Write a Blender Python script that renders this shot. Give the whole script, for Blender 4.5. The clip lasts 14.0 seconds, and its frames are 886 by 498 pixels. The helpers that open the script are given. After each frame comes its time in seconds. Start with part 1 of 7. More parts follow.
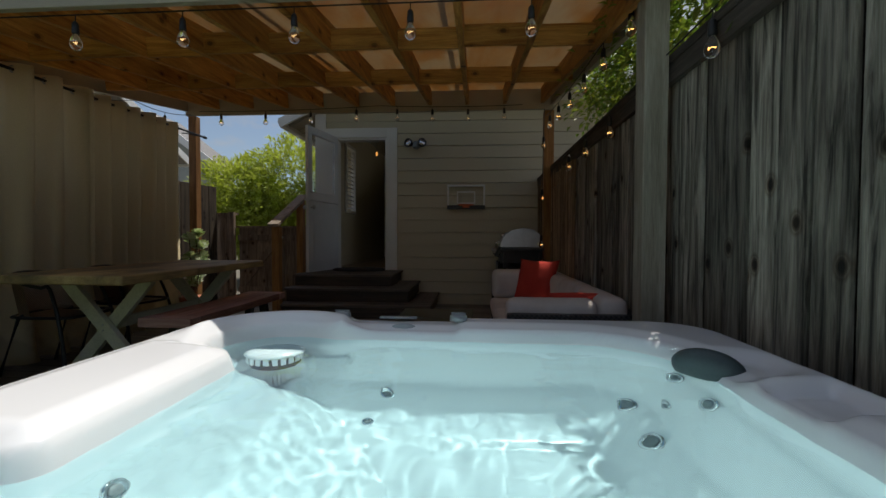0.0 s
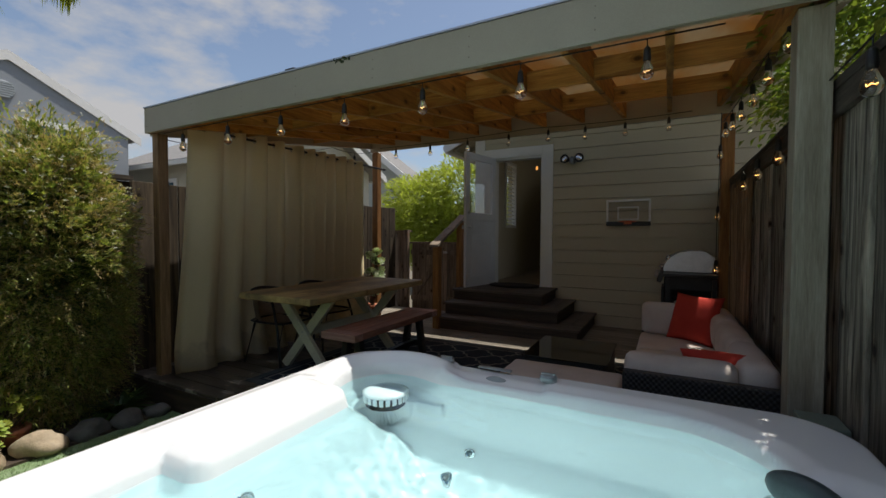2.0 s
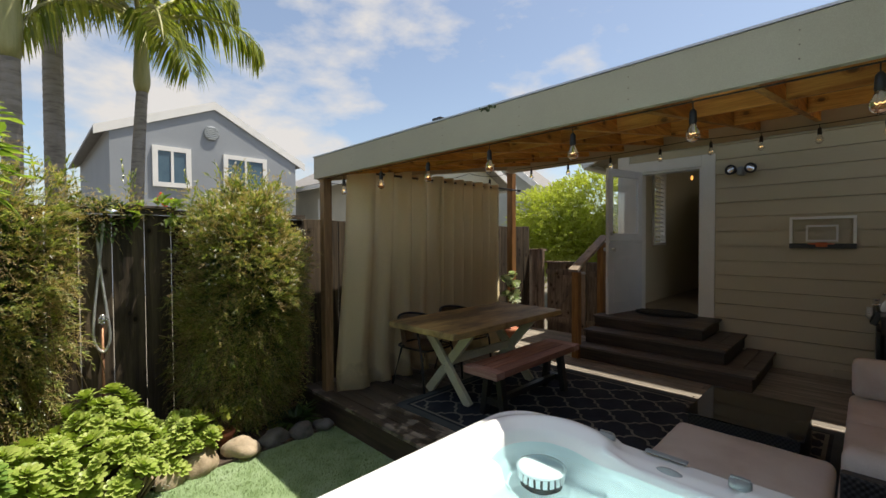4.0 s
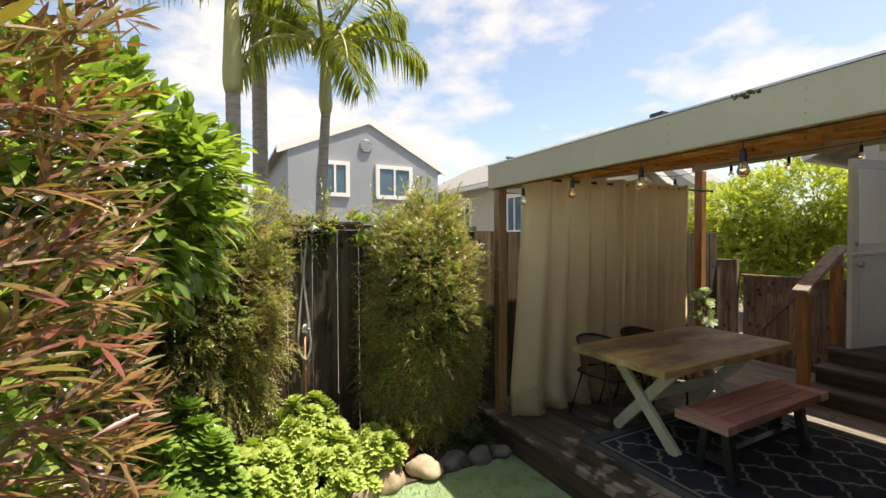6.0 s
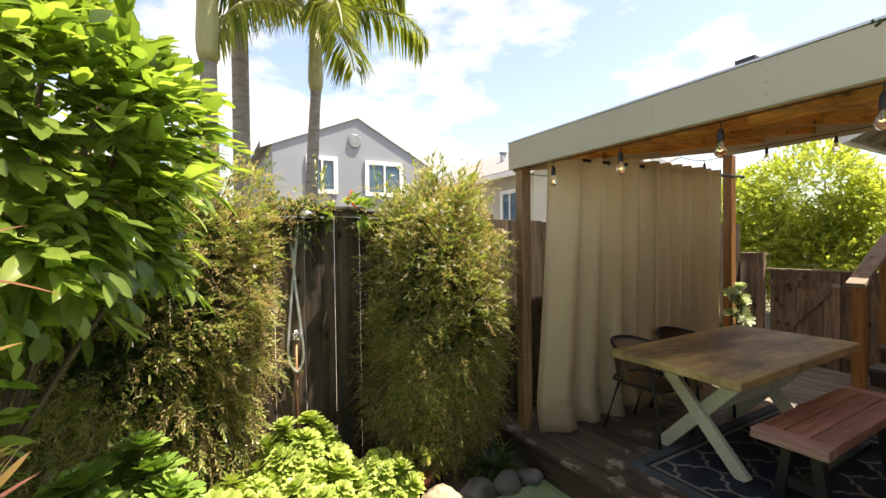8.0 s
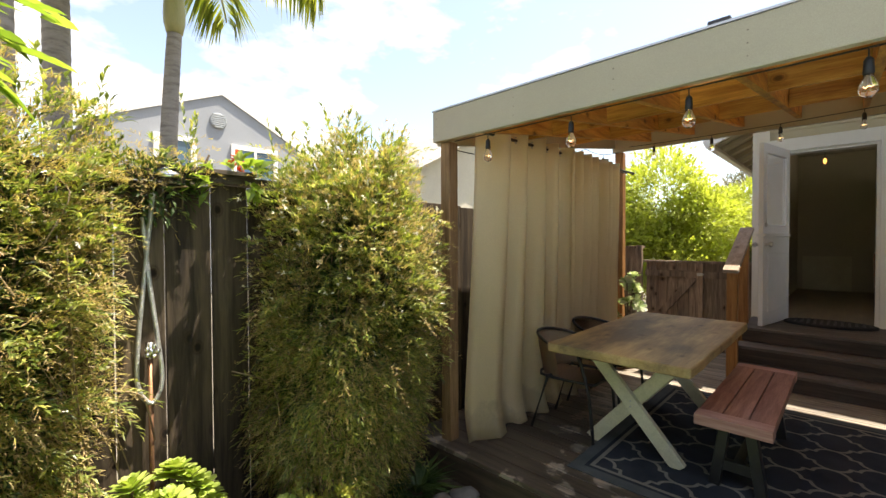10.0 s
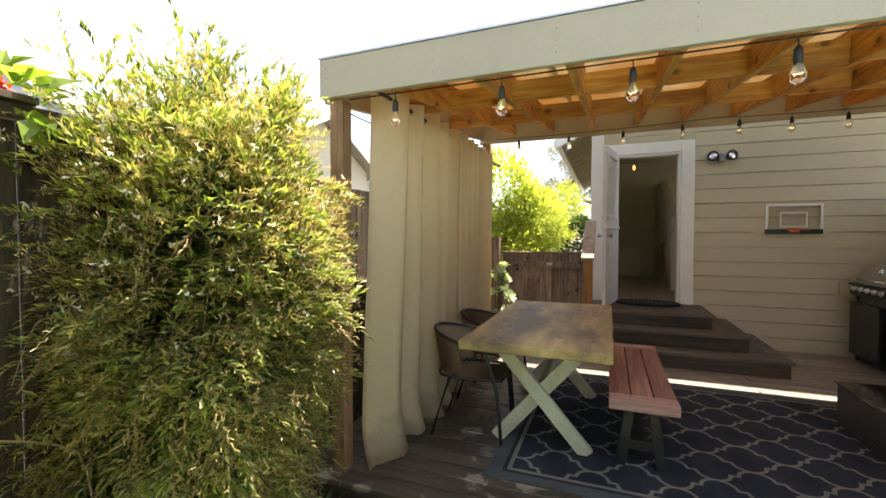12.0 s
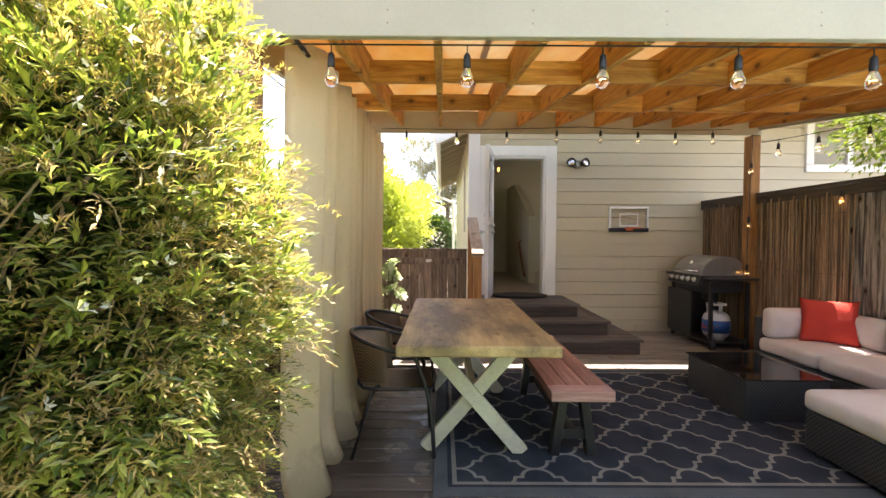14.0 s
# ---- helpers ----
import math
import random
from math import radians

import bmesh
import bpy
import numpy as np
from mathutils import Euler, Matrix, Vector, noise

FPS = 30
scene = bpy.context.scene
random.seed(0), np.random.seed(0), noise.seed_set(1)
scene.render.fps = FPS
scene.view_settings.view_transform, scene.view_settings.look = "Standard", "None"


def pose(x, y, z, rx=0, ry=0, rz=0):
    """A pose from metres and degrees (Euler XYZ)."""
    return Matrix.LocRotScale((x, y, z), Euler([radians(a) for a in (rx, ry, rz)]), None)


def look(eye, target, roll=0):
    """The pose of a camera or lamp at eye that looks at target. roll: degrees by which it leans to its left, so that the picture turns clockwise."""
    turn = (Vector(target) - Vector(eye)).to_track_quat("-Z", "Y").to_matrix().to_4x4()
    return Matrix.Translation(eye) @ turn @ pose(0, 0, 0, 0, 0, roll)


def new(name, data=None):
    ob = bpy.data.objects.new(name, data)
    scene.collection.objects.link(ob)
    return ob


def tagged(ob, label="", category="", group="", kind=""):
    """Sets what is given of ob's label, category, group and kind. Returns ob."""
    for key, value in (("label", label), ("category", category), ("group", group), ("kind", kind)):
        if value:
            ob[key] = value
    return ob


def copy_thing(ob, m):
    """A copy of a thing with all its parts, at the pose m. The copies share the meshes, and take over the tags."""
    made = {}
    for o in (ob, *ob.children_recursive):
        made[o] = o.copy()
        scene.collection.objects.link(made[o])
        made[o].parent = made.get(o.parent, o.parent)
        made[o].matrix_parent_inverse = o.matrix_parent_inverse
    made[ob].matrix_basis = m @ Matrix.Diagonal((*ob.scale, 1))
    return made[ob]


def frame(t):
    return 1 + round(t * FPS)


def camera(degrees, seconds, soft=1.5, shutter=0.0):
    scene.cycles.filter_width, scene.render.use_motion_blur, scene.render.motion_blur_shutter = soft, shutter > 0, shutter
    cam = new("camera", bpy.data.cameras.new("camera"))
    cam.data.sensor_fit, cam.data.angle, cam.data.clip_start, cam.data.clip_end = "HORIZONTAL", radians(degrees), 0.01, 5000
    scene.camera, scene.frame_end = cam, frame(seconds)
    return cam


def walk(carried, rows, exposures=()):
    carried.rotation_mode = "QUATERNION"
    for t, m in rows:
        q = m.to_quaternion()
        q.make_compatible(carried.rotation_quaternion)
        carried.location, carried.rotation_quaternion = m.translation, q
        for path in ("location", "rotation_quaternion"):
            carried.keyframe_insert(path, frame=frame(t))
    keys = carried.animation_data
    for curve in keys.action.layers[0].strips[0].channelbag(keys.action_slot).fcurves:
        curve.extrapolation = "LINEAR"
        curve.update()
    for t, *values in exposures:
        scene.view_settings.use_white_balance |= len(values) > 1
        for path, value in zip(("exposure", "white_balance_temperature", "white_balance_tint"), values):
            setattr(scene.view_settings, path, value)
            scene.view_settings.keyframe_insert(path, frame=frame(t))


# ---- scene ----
cam = camera(92.9, 14.0)
EXPOSURES = [(0.0, -0.4, 6450, 10), (1.5, -0.25, 6500, 10), (2.5, 0.05, 6600, 10), (5.0, 0.7, 7200, 10), (7.5, 1.3, 7450, 14), (11.0, 1.76, 7450, 12), (12.5, 2.28, 7150, 15), (14.0, 2.62, 7000, 17)]
PATH = [
    (0, (0.042, 0.104, 1.015), (-0.104, 2.098, 0.958), 0.2),
    (0.5, (0.214, 0.106, 1.039), (-0.129, 2.076, 0.982), 0.2),
    (1, (0.315, 0.121, 1.084), (-0.225, 2.046, 1.032), -0.0),
    (1.5, (0.371, 0.09, 1.171), (-0.369, 1.947, 1.117), -0.0),
    (2, (0.419, 0.063, 1.284), (-0.522, 1.827, 1.223), 0.2),
    (2.5, (0.404, 0.058, 1.353), (-0.693, 1.729, 1.303), 0.1),
    (5, (0.089, -0.052, 1.665), (-1.521, 1.134, 1.62), -0.4),
    (5.5, (-0.079, -0.12, 1.683), (-1.784, 0.925, 1.643), -0.3),
    (6, (-0.267, -0.149, 1.689), (-2.041, 0.773, 1.652), -0.3),
    (6.5, (-0.433, -0.168, 1.683), (-2.241, 0.686, 1.645), -0.5),
    (7, (-0.59, -0.148, 1.657), (-2.403, 0.697, 1.621), -0.5),
    (7.5, (-0.748, -0.107, 1.635), (-2.54, 0.781, 1.596), -0.6),
    (8, (-0.894, -0.086, 1.595), (-2.638, 0.892, 1.561), -0.7),
    (8.5, (-1.058, -0.105, 1.566), (-2.724, 1.0, 1.529), -0.6),
    (11, (-1.865, 0.042, 1.436), (-2.988, 1.696, 1.389), -0.1),
    (11.5, (-2.032, 0.072, 1.426), (-2.973, 1.836, 1.369), -0.0),
    (12, (-2.198, 0.139, 1.397), (-2.927, 2.0, 1.342), 0.0),
    (12.5, (-2.364, 0.198, 1.38), (-2.876, 2.13, 1.324), 0.2),
    (13, (-2.522, 0.248, 1.378), (-2.84, 2.221, 1.318), 0.2),
    (13.5, (-2.678, 0.294, 1.363), (-2.825, 2.288, 1.304), 0.3),
    (14, (-2.812, 0.352, 1.343), (-2.808, 2.351, 1.289), 0.3),
]
walk(cam, [(t, look(eye, target, roll)) for t, eye, target, roll in PATH], EXPOSURES)

# ---- world and sun ----
SUN_DIR = Vector((0.21, 0.31, 1.0)).normalized()
world = bpy.data.worlds.new("sky")
scene.world = world
world.use_nodes = True
wt = world.node_tree
wt.nodes.clear()
w_out = wt.nodes.new("ShaderNodeOutputWorld")
w_bg = wt.nodes.new("ShaderNodeBackground")
w_sky = wt.nodes.new("ShaderNodeTexSky")
w_sky.sky_type = "NISHITA"
w_sky.sun_disc = False
w_sky.sun_elevation = math.asin(SUN_DIR.z)
w_sky.sun_rotation = math.atan2(SUN_DIR.x, SUN_DIR.y)
w_sky.air_density, w_sky.dust_density, w_sky.ozone_density = 1.0, 1.2, 1.0
w_tc = wt.nodes.new("ShaderNodeTexCoord")
w_map = wt.nodes.new("ShaderNodeMapping")
w_map.inputs["Scale"].default_value = (1.0, 1.0, 2.2)
w_map.inputs["Location"].default_value = (0.35, 0.1, 0.0)
w_no = wt.nodes.new("ShaderNodeTexNoise")
w_no.inputs["Scale"].default_value, w_no.inputs["Detail"].default_value, w_no.inputs["Roughness"].default_value = 2.6, 9.0, 0.56
w_ramp = wt.nodes.new("ShaderNodeValToRGB")
w_ramp.color_ramp.elements[0].color = (0.07, 0.07, 0.07, 1)
w_ramp.color_ramp.elements[0].position, w_ramp.color_ramp.elements[1].position = 0.5, 0.62
w_mix = wt.nodes.new("ShaderNodeMixRGB")
w_mix.inputs[2].default_value = (4.3, 4.3, 4.4, 1)
wt.links.new(w_tc.outputs["Generated"], w_map.inputs["Vector"])
wt.links.new(w_map.outputs["Vector"], w_no.inputs["Vector"])
# a bank of cloud stands in the west
w_dot = wt.nodes.new("ShaderNodeVectorMath")
w_dot.operation = "DOT_PRODUCT"
w_dot.inputs[1].default_value = Vector((-0.9, 0.24, 0.36)).normalized()
w_bank = wt.nodes.new("ShaderNodeMapRange")
w_bank.inputs["From Min"].default_value, w_bank.inputs["From Max"].default_value = 0.9, 1.0
w_bank.inputs["To Min"].default_value, w_bank.inputs["To Max"].default_value = 0.0, 0.11
w_sum = wt.nodes.new("ShaderNodeMath")
wt.links.new(w_tc.outputs["Generated"], w_dot.inputs[0])
wt.links.new(w_dot.outputs["Value"], w_bank.inputs["Value"])
wt.links.new(w_bank.outputs["Result"], w_sum.inputs[0])
wt.links.new(w_no.outputs["Fac"], w_sum.inputs[1])
wt.links.new(w_sum.outputs[0], w_ramp.inputs["Fac"])
wt.links.new(w_ramp.outputs["Color"], w_mix.inputs[0])
wt.links.new(w_sky.outputs["Color"], w_mix.inputs[1])
wt.links.new(w_mix.outputs["Color"], w_bg.inputs["Color"])
w_bg.inputs["Strength"].default_value = 0.128
wt.links.new(w_bg.outputs["Background"], w_out.inputs["Surface"])
sun = new("sun", bpy.data.lights.new("sun", "SUN"))
sun.data.energy, sun.data.angle, sun.data.color = 4.75, radians(0.5), (1.0, 0.95, 0.87)
sun.rotation_mode = "QUATERNION"
sun.rotation_quaternion = SUN_DIR.to_track_quat("Z", "Y")


# ---- materials ----
def ramp_of(nt, fac, cols):
    r = nt.nodes.new("ShaderNodeValToRGB")
    el = r.color_ramp.elements
    while len(el) < len(cols):
        el.new(0.5)
    for e, (p, c) in zip(el, cols):
        e.position, e.color = p, (*c, 1)
    nt.links.new(fac, r.inputs["Fac"])
    return r.outputs["Color"]


def math_node(nt, op, a, b=None, c=None):
    n = nt.nodes.new("ShaderNodeMath")
    n.operation = op
    for i, v in enumerate((a, b, c)):
        if v is None:
            continue
        if isinstance(v, (int, float)):
            n.inputs[i].default_value = v
        else:
            nt.links.new(v, n.inputs[i])
    return n.outputs[0]


def mixed(nt, kind, fac, a, b):
    n = nt.nodes.new("ShaderNodeMixRGB")
    n.blend_type = kind
    for i, v in enumerate((fac, a, b)):
        if isinstance(v, (int, float)):
            n.inputs[i].default_value = v
        elif isinstance(v, tuple):
            n.inputs[i].default_value = (*v, 1)
        else:
            nt.links.new(v, n.inputs[i])
    return n.outputs["Color"]


def noise_node(nt, vec, scale, detail=5, rough=0.55, dist=0.0):
    n = nt.nodes.new("ShaderNodeTexNoise")
    n.inputs["Scale"].default_value, n.inputs["Detail"].default_value = scale, detail
    n.inputs["Roughness"].default_value, n.inputs["Distortion"].default_value = rough, dist
    nt.links.new(vec, n.inputs["Vector"])
    return n.outputs["Fac"]


def coords(nt, stretch=(1, 1, 1), shift=True):
    """Object coordinates, shifted by the object's random number."""
    tc = nt.nodes.new("ShaderNodeTexCoord")
    out = tc.outputs["Object"]
    if shift:
        info = nt.nodes.new("ShaderNodeObjectInfo")
        add = nt.nodes.new("ShaderNodeVectorMath")
        add.operation = "MULTIPLY_ADD"
        nt.links.new(info.outputs["Random"], add.inputs[0])
        add.inputs[1].default_value = (31.0, 17.0, 43.0)
        nt.links.new(out, add.inputs[2])
        out = add.outputs[0]
    mp = nt.nodes.new("ShaderNodeMapping")
    mp.inputs["Scale"].default_value = stretch
    nt.links.new(out, mp.inputs["Vector"])
    return mp.outputs["Vector"]


def bumped(nt, bsdf, height, strength, distance=0.01):
    b = nt.nodes.new("ShaderNodeBump")
    b.inputs["Strength"].default_value, b.inputs["Distance"].default_value = strength, distance
    nt.links.new(height, b.inputs["Height"])
    nt.links.new(b.outputs["Normal"], bsdf.inputs["Normal"])


def surf(name, cols, scale=4.0, rough=0.6, bump=0.15, fine=70.0, metallic=0.0, stretch=(1, 1, 1), vary=0.0, island=False, spec=0.5, shift=True, detail=6, grime=0.0, rough_vary=0.12):
    m = bpy.data.materials.new(name)
    m.use_nodes = True
    nt = m.node_tree
    bsdf = nt.nodes["Principled BSDF"]
    vec = coords(nt, stretch, shift)
    big = noise_node(nt, vec, scale, detail)
    small = noise_node(nt, vec, fine, 4)
    col = ramp_of(nt, big, [(0.3 + 0.4 * i / max(1, len(cols) - 1), c) for i, c in enumerate(cols)])
    col = mixed(nt, "MULTIPLY", 0.35, col, ramp_of(nt, small, [(0.3, (0.55, 0.55, 0.55)), (0.7, (1, 1, 1))]))
    if grime:
        g = noise_node(nt, coords(nt, (1, 1, 1), shift), 1.7, 8, 0.7)
        col = mixed(nt, "MULTIPLY", grime, col, ramp_of(nt, g, [(0.4, (0.35, 0.32, 0.28)), (0.62, (1, 1, 1))]))
    if vary or island:
        if island:
            src = nt.nodes.new("ShaderNodeNewGeometry").outputs["Random Per Island"]
        else:
            src = nt.nodes.new("ShaderNodeObjectInfo").outputs["Random"]
        hsv = nt.nodes.new("ShaderNodeHueSaturation")
        nt.links.new(math_node(nt, "MULTIPLY_ADD", src, 2 * vary, 1 - vary), hsv.inputs["Value"])
        nt.links.new(col, hsv.inputs["Color"])
        col = hsv.outputs["Color"]
    nt.links.new(col, bsdf.inputs["Base Color"])
    nt.links.new(math_node(nt, "MULTIPLY_ADD", big, 2 * rough_vary, rough - rough_vary), bsdf.inputs["Roughness"])
    bsdf.inputs["Metallic"].default_value = metallic
    bsdf.inputs["Specular IOR Level"].default_value = spec
    if bump:
        bumped(nt, bsdf, math_node(nt, "ADD", small, math_node(nt, "MULTIPLY", big, 1.5)), bump)
    return m


def wood(name, dark, light, axis, rough=0.75, bump=0.35, vary=0.18, knots=0.6, fine=26.0, grey=None, spec=0.3, flat="", wet=False, crisp=0.17):
    """Wood with long grain along one axis, knots and fibre relief; grey: the colour of worn patches."""
    m = bpy.data.materials.new(name)
    m.use_nodes = True
    nt = m.node_tree
    bsdf = nt.nodes["Principled BSDF"]
    s = [1.0, 1.0, 1.0]
    s["xyz".index(axis)] = 0.07
    vec = coords(nt, tuple(s))
    grain = noise_node(nt, vec, fine, 6, 0.62, 0.6)
    fibre = noise_node(nt, vec, fine * 7, 3, 0.6)
    col = ramp_of(nt, grain, [(0.49 - crisp, dark), (0.49 + crisp, light)])
    col = mixed(nt, "MULTIPLY", 0.5, col, ramp_of(nt, fibre, [(0.3, (0.5, 0.47, 0.44)), (0.68, (1, 1, 1))]))
    patch = noise_node(nt, coords(nt, tuple(0.35 if v < 1 else 1 for v in s)), 3.2, 6, 0.6)
    if grey:
        col = mixed(nt, "MIX", ramp_of(nt, patch, [(0.42, (0, 0, 0)), (0.62, (0.85, 0.85, 0.85))]), col, mixed(nt, "MULTIPLY", 0.6, grey, ramp_of(nt, fibre, [(0.3, (0.5, 0.5, 0.5)), (0.7, (1, 1, 1))])))
    else:
        col = mixed(nt, "MULTIPLY", 0.45, col, ramp_of(nt, patch, [(0.35, (0.5, 0.48, 0.46)), (0.65, (1, 1, 1))]))
    height = math_node(nt, "ADD", grain, math_node(nt, "MULTIPLY", fibre, 0.6))
    if knots:
        s2 = [1.0, 1.0, 1.0]
        s2["xyz".index(axis)] = 0.7 if flat else 0.45
        vo = nt.nodes.new("ShaderNodeTexVoronoi")
        vo.inputs["Scale"].default_value = 3.6 if flat else 4.2
        kv = coords(nt, tuple(s2))
        if flat:
            # one face of the board carries the knots
            vo.voronoi_dimensions = "2D"
            sp, cb = nt.nodes.new("ShaderNodeSeparateXYZ"), nt.nodes.new("ShaderNodeCombineXYZ")
            nt.links.new(kv, sp.inputs[0])
            for slot, ax in enumerate([q for q in range(3) if q != "xyz".index(flat)]):
                nt.links.new(sp.outputs[ax], cb.inputs[slot])
            kv = cb.outputs[0]
        nt.links.new(kv, vo.inputs["Vector"])
        kn = ramp_of(nt, vo.outputs["Distance"], [(0.035, (0.1, 0.07, 0.05)), (0.06, (0.5, 0.42, 0.36)), (0.075, (0.9, 0.86, 0.82)), (0.085, (0.62, 0.55, 0.5)), (0.12, (1, 1, 1))])
        col = mixed(nt, "MULTIPLY", knots, col, kn)
    hsv = nt.nodes.new("ShaderNodeHueSaturation")
    src = nt.nodes.new("ShaderNodeObjectInfo").outputs["Random"]
    nt.links.new(math_node(nt, "MULTIPLY_ADD", src, 2 * vary, 1 - vary), hsv.inputs["Value"])
    nt.links.new(col, hsv.inputs["Color"])
    out = hsv.outputs["Color"]
    ro = math_node(nt, "MULTIPLY_ADD", grain, 0.25, rough - 0.12)
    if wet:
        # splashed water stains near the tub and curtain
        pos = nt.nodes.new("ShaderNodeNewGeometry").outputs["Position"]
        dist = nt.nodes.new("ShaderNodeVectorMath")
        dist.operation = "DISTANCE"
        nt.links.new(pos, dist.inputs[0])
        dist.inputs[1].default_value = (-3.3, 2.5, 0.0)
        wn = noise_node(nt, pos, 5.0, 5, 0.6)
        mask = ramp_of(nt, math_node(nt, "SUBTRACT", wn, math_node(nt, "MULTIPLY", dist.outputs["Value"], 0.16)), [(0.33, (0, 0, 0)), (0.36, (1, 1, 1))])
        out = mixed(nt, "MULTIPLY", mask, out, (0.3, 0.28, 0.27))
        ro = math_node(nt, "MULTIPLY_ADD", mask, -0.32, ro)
    nt.links.new(out, bsdf.inputs["Base Color"])
    nt.links.new(ro, bsdf.inputs["Roughness"])
    bsdf.inputs["Specular IOR Level"].default_value = spec
    bumped(nt, bsdf, height, bump, 0.004)
    return m


def leafy(name, cols, trans=0.45, rough=0.42, spec=0.4):
    """Leaves: colour by island, some light shining through."""
    m = bpy.data.materials.new(name)
    m.use_nodes = True
    nt = m.node_tree
    bsdf = nt.nodes["Principled BSDF"]
    src = nt.nodes.new("ShaderNodeNewGeometry").outputs["Random Per Island"]
    col = ramp_of(nt, src, [(i / max(1, len(cols) - 1), c) for i, c in enumerate(cols)])
    blot = noise_node(nt, coords(nt, (1, 1, 1), False), 30.0, 3)
    col = mixed(nt, "MULTIPLY", 0.4, col, ramp_of(nt, blot, [(0.3, (0.6, 0.6, 0.55)), (0.7, (1, 1, 1))]))
    nt.links.new(col, bsdf.inputs["Base Color"])
    bsdf.inputs["Roughness"].default_value = rough
    bsdf.inputs["Specular IOR Level"].default_value = spec
    tr = nt.nodes.new("ShaderNodeBsdfTranslucent")
    nt.links.new(mixed(nt, "MULTIPLY", 1.0, col, (1.15, 1.25, 0.6)), tr.inputs["Color"])
    mx = nt.nodes.new("ShaderNodeMixShader")
    mx.inputs[0].default_value = trans
    nt.links.new(bsdf.outputs["BSDF"], mx.inputs[1])
    nt.links.new(tr.outputs["BSDF"], mx.inputs[2])
    nt.links.new(mx.outputs[0], nt.nodes["Material Output"].inputs["Surface"])
    return m


def glassy(name, colour=(1, 1, 1), rough=0.0, ior=1.45, bump=0.0, scale=8.0):
    m = bpy.data.materials.new(name)
    m.use_nodes = True
    nt = m.node_tree
    bsdf = nt.nodes["Principled BSDF"]
    bsdf.inputs["Base Color"].default_value = (*colour, 1)
    bsdf.inputs["Roughness"].default_value = rough
    bsdf.inputs["IOR"].default_value = ior
    bsdf.inputs["Transmission Weight"].default_value = 1.0
    if bump:
        bumped(nt, bsdf, noise_node(nt, coords(nt, (1, 1, 1), False), scale, 3, 0.5, 1.2), bump, 0.02)
    return m


def glowing(name, colour, strength):
    m = bpy.data.materials.new(name)
    m.use_nodes = True
    bsdf = m.node_tree.nodes["Principled BSDF"]
    bsdf.inputs["Emission Color"].default_value = (*colour, 1)
    bsdf.inputs["Emission Strength"].default_value = strength
    bsdf.inputs["Base Color"].default_value = (*colour, 1)
    return m


def woven(name, dark, light, scale=70.0, rough=0.55):
    """Wicker: interlaced strands."""
    m = bpy.data.materials.new(name)
    m.use_nodes = True
    nt = m.node_tree
    bsdf = nt.nodes["Principled BSDF"]
    tc = nt.nodes.new("ShaderNodeTexCoord")
    sep = nt.nodes.new("ShaderNodeSeparateXYZ")
    nt.links.new(tc.outputs["Object"], sep.inputs[0])
    h = math_node(nt, "MULTIPLY", math_node(nt, "ADD", sep.outputs[0], sep.outputs[1]), scale * 2.2)
    row = math_node(nt, "MULTIPLY", sep.outputs[2], scale * 4.0)
    alt = math_node(nt, "MULTIPLY", math_node(nt, "FLOOR", math_node(nt, "DIVIDE", row, 2 * math.pi)), math.pi)
    wv = math_node(nt, "MULTIPLY", math_node(nt, "SINE", math_node(nt, "ADD", h, alt)), math_node(nt, "ABSOLUTE", math_node(nt, "SINE", math_node(nt, "MULTIPLY", row, 0.5))))
    v = math_node(nt, "MULTIPLY_ADD", wv, 0.5, 0.5)
    col = ramp_of(nt, v, [(0.1, dark), (0.9, light)])
    nt.links.new(mixed(nt, "MULTIPLY", 0.4, col, ramp_of(nt, noise_node(nt, coords(nt), 5.0), [(0.3, (0.5, 0.5, 0.5)), (0.7, (1, 1, 1))])), bsdf.inputs["Base Color"])
    bsdf.inputs["Roughness"].default_value = rough
    bumped(nt, bsdf, v, 0.6, 0.006)
    return m


M_FENCE_E = wood("fence_grey_wood", (0.05, 0.044, 0.034), (0.44, 0.395, 0.32), "z", 0.85, 1.0, 0.4, 1.0, fine=32.0, flat="x", crisp=0.14)
M_FENCE_W = wood("fence_brown_wood", (0.028, 0.022, 0.016), (0.15, 0.115, 0.078), "z", 0.85, 0.7, 0.3, 0.95, fine=15.0, flat="x")
M_GATE = wood("gate_wood", (0.12, 0.09, 0.066), (0.4, 0.3, 0.22), "z", 0.85, 0.4, 0.22, 0.85, flat="y")
M_RAIL_DARK = wood("dark_rail_wood", (0.05, 0.04, 0.033), (0.14, 0.115, 0.09), "y", 0.85, 0.4, 0.15, 0.3)
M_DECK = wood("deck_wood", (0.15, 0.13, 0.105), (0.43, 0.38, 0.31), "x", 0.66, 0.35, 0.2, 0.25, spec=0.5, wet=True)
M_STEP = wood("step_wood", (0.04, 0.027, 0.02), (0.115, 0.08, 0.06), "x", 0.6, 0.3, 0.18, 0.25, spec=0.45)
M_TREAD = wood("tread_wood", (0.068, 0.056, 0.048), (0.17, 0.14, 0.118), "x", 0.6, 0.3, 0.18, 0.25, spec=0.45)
M_FIR_Y = wood("fir_along", (0.34, 0.13, 0.025), (0.74, 0.4, 0.1), "y", 0.6, 0.2, 0.2, 0.8, flat="x")
M_FIR_X = wood("fir_across", (0.34, 0.13, 0.025), (0.74, 0.4, 0.1), "x", 0.6, 0.2, 0.2, 0.8, flat="y")
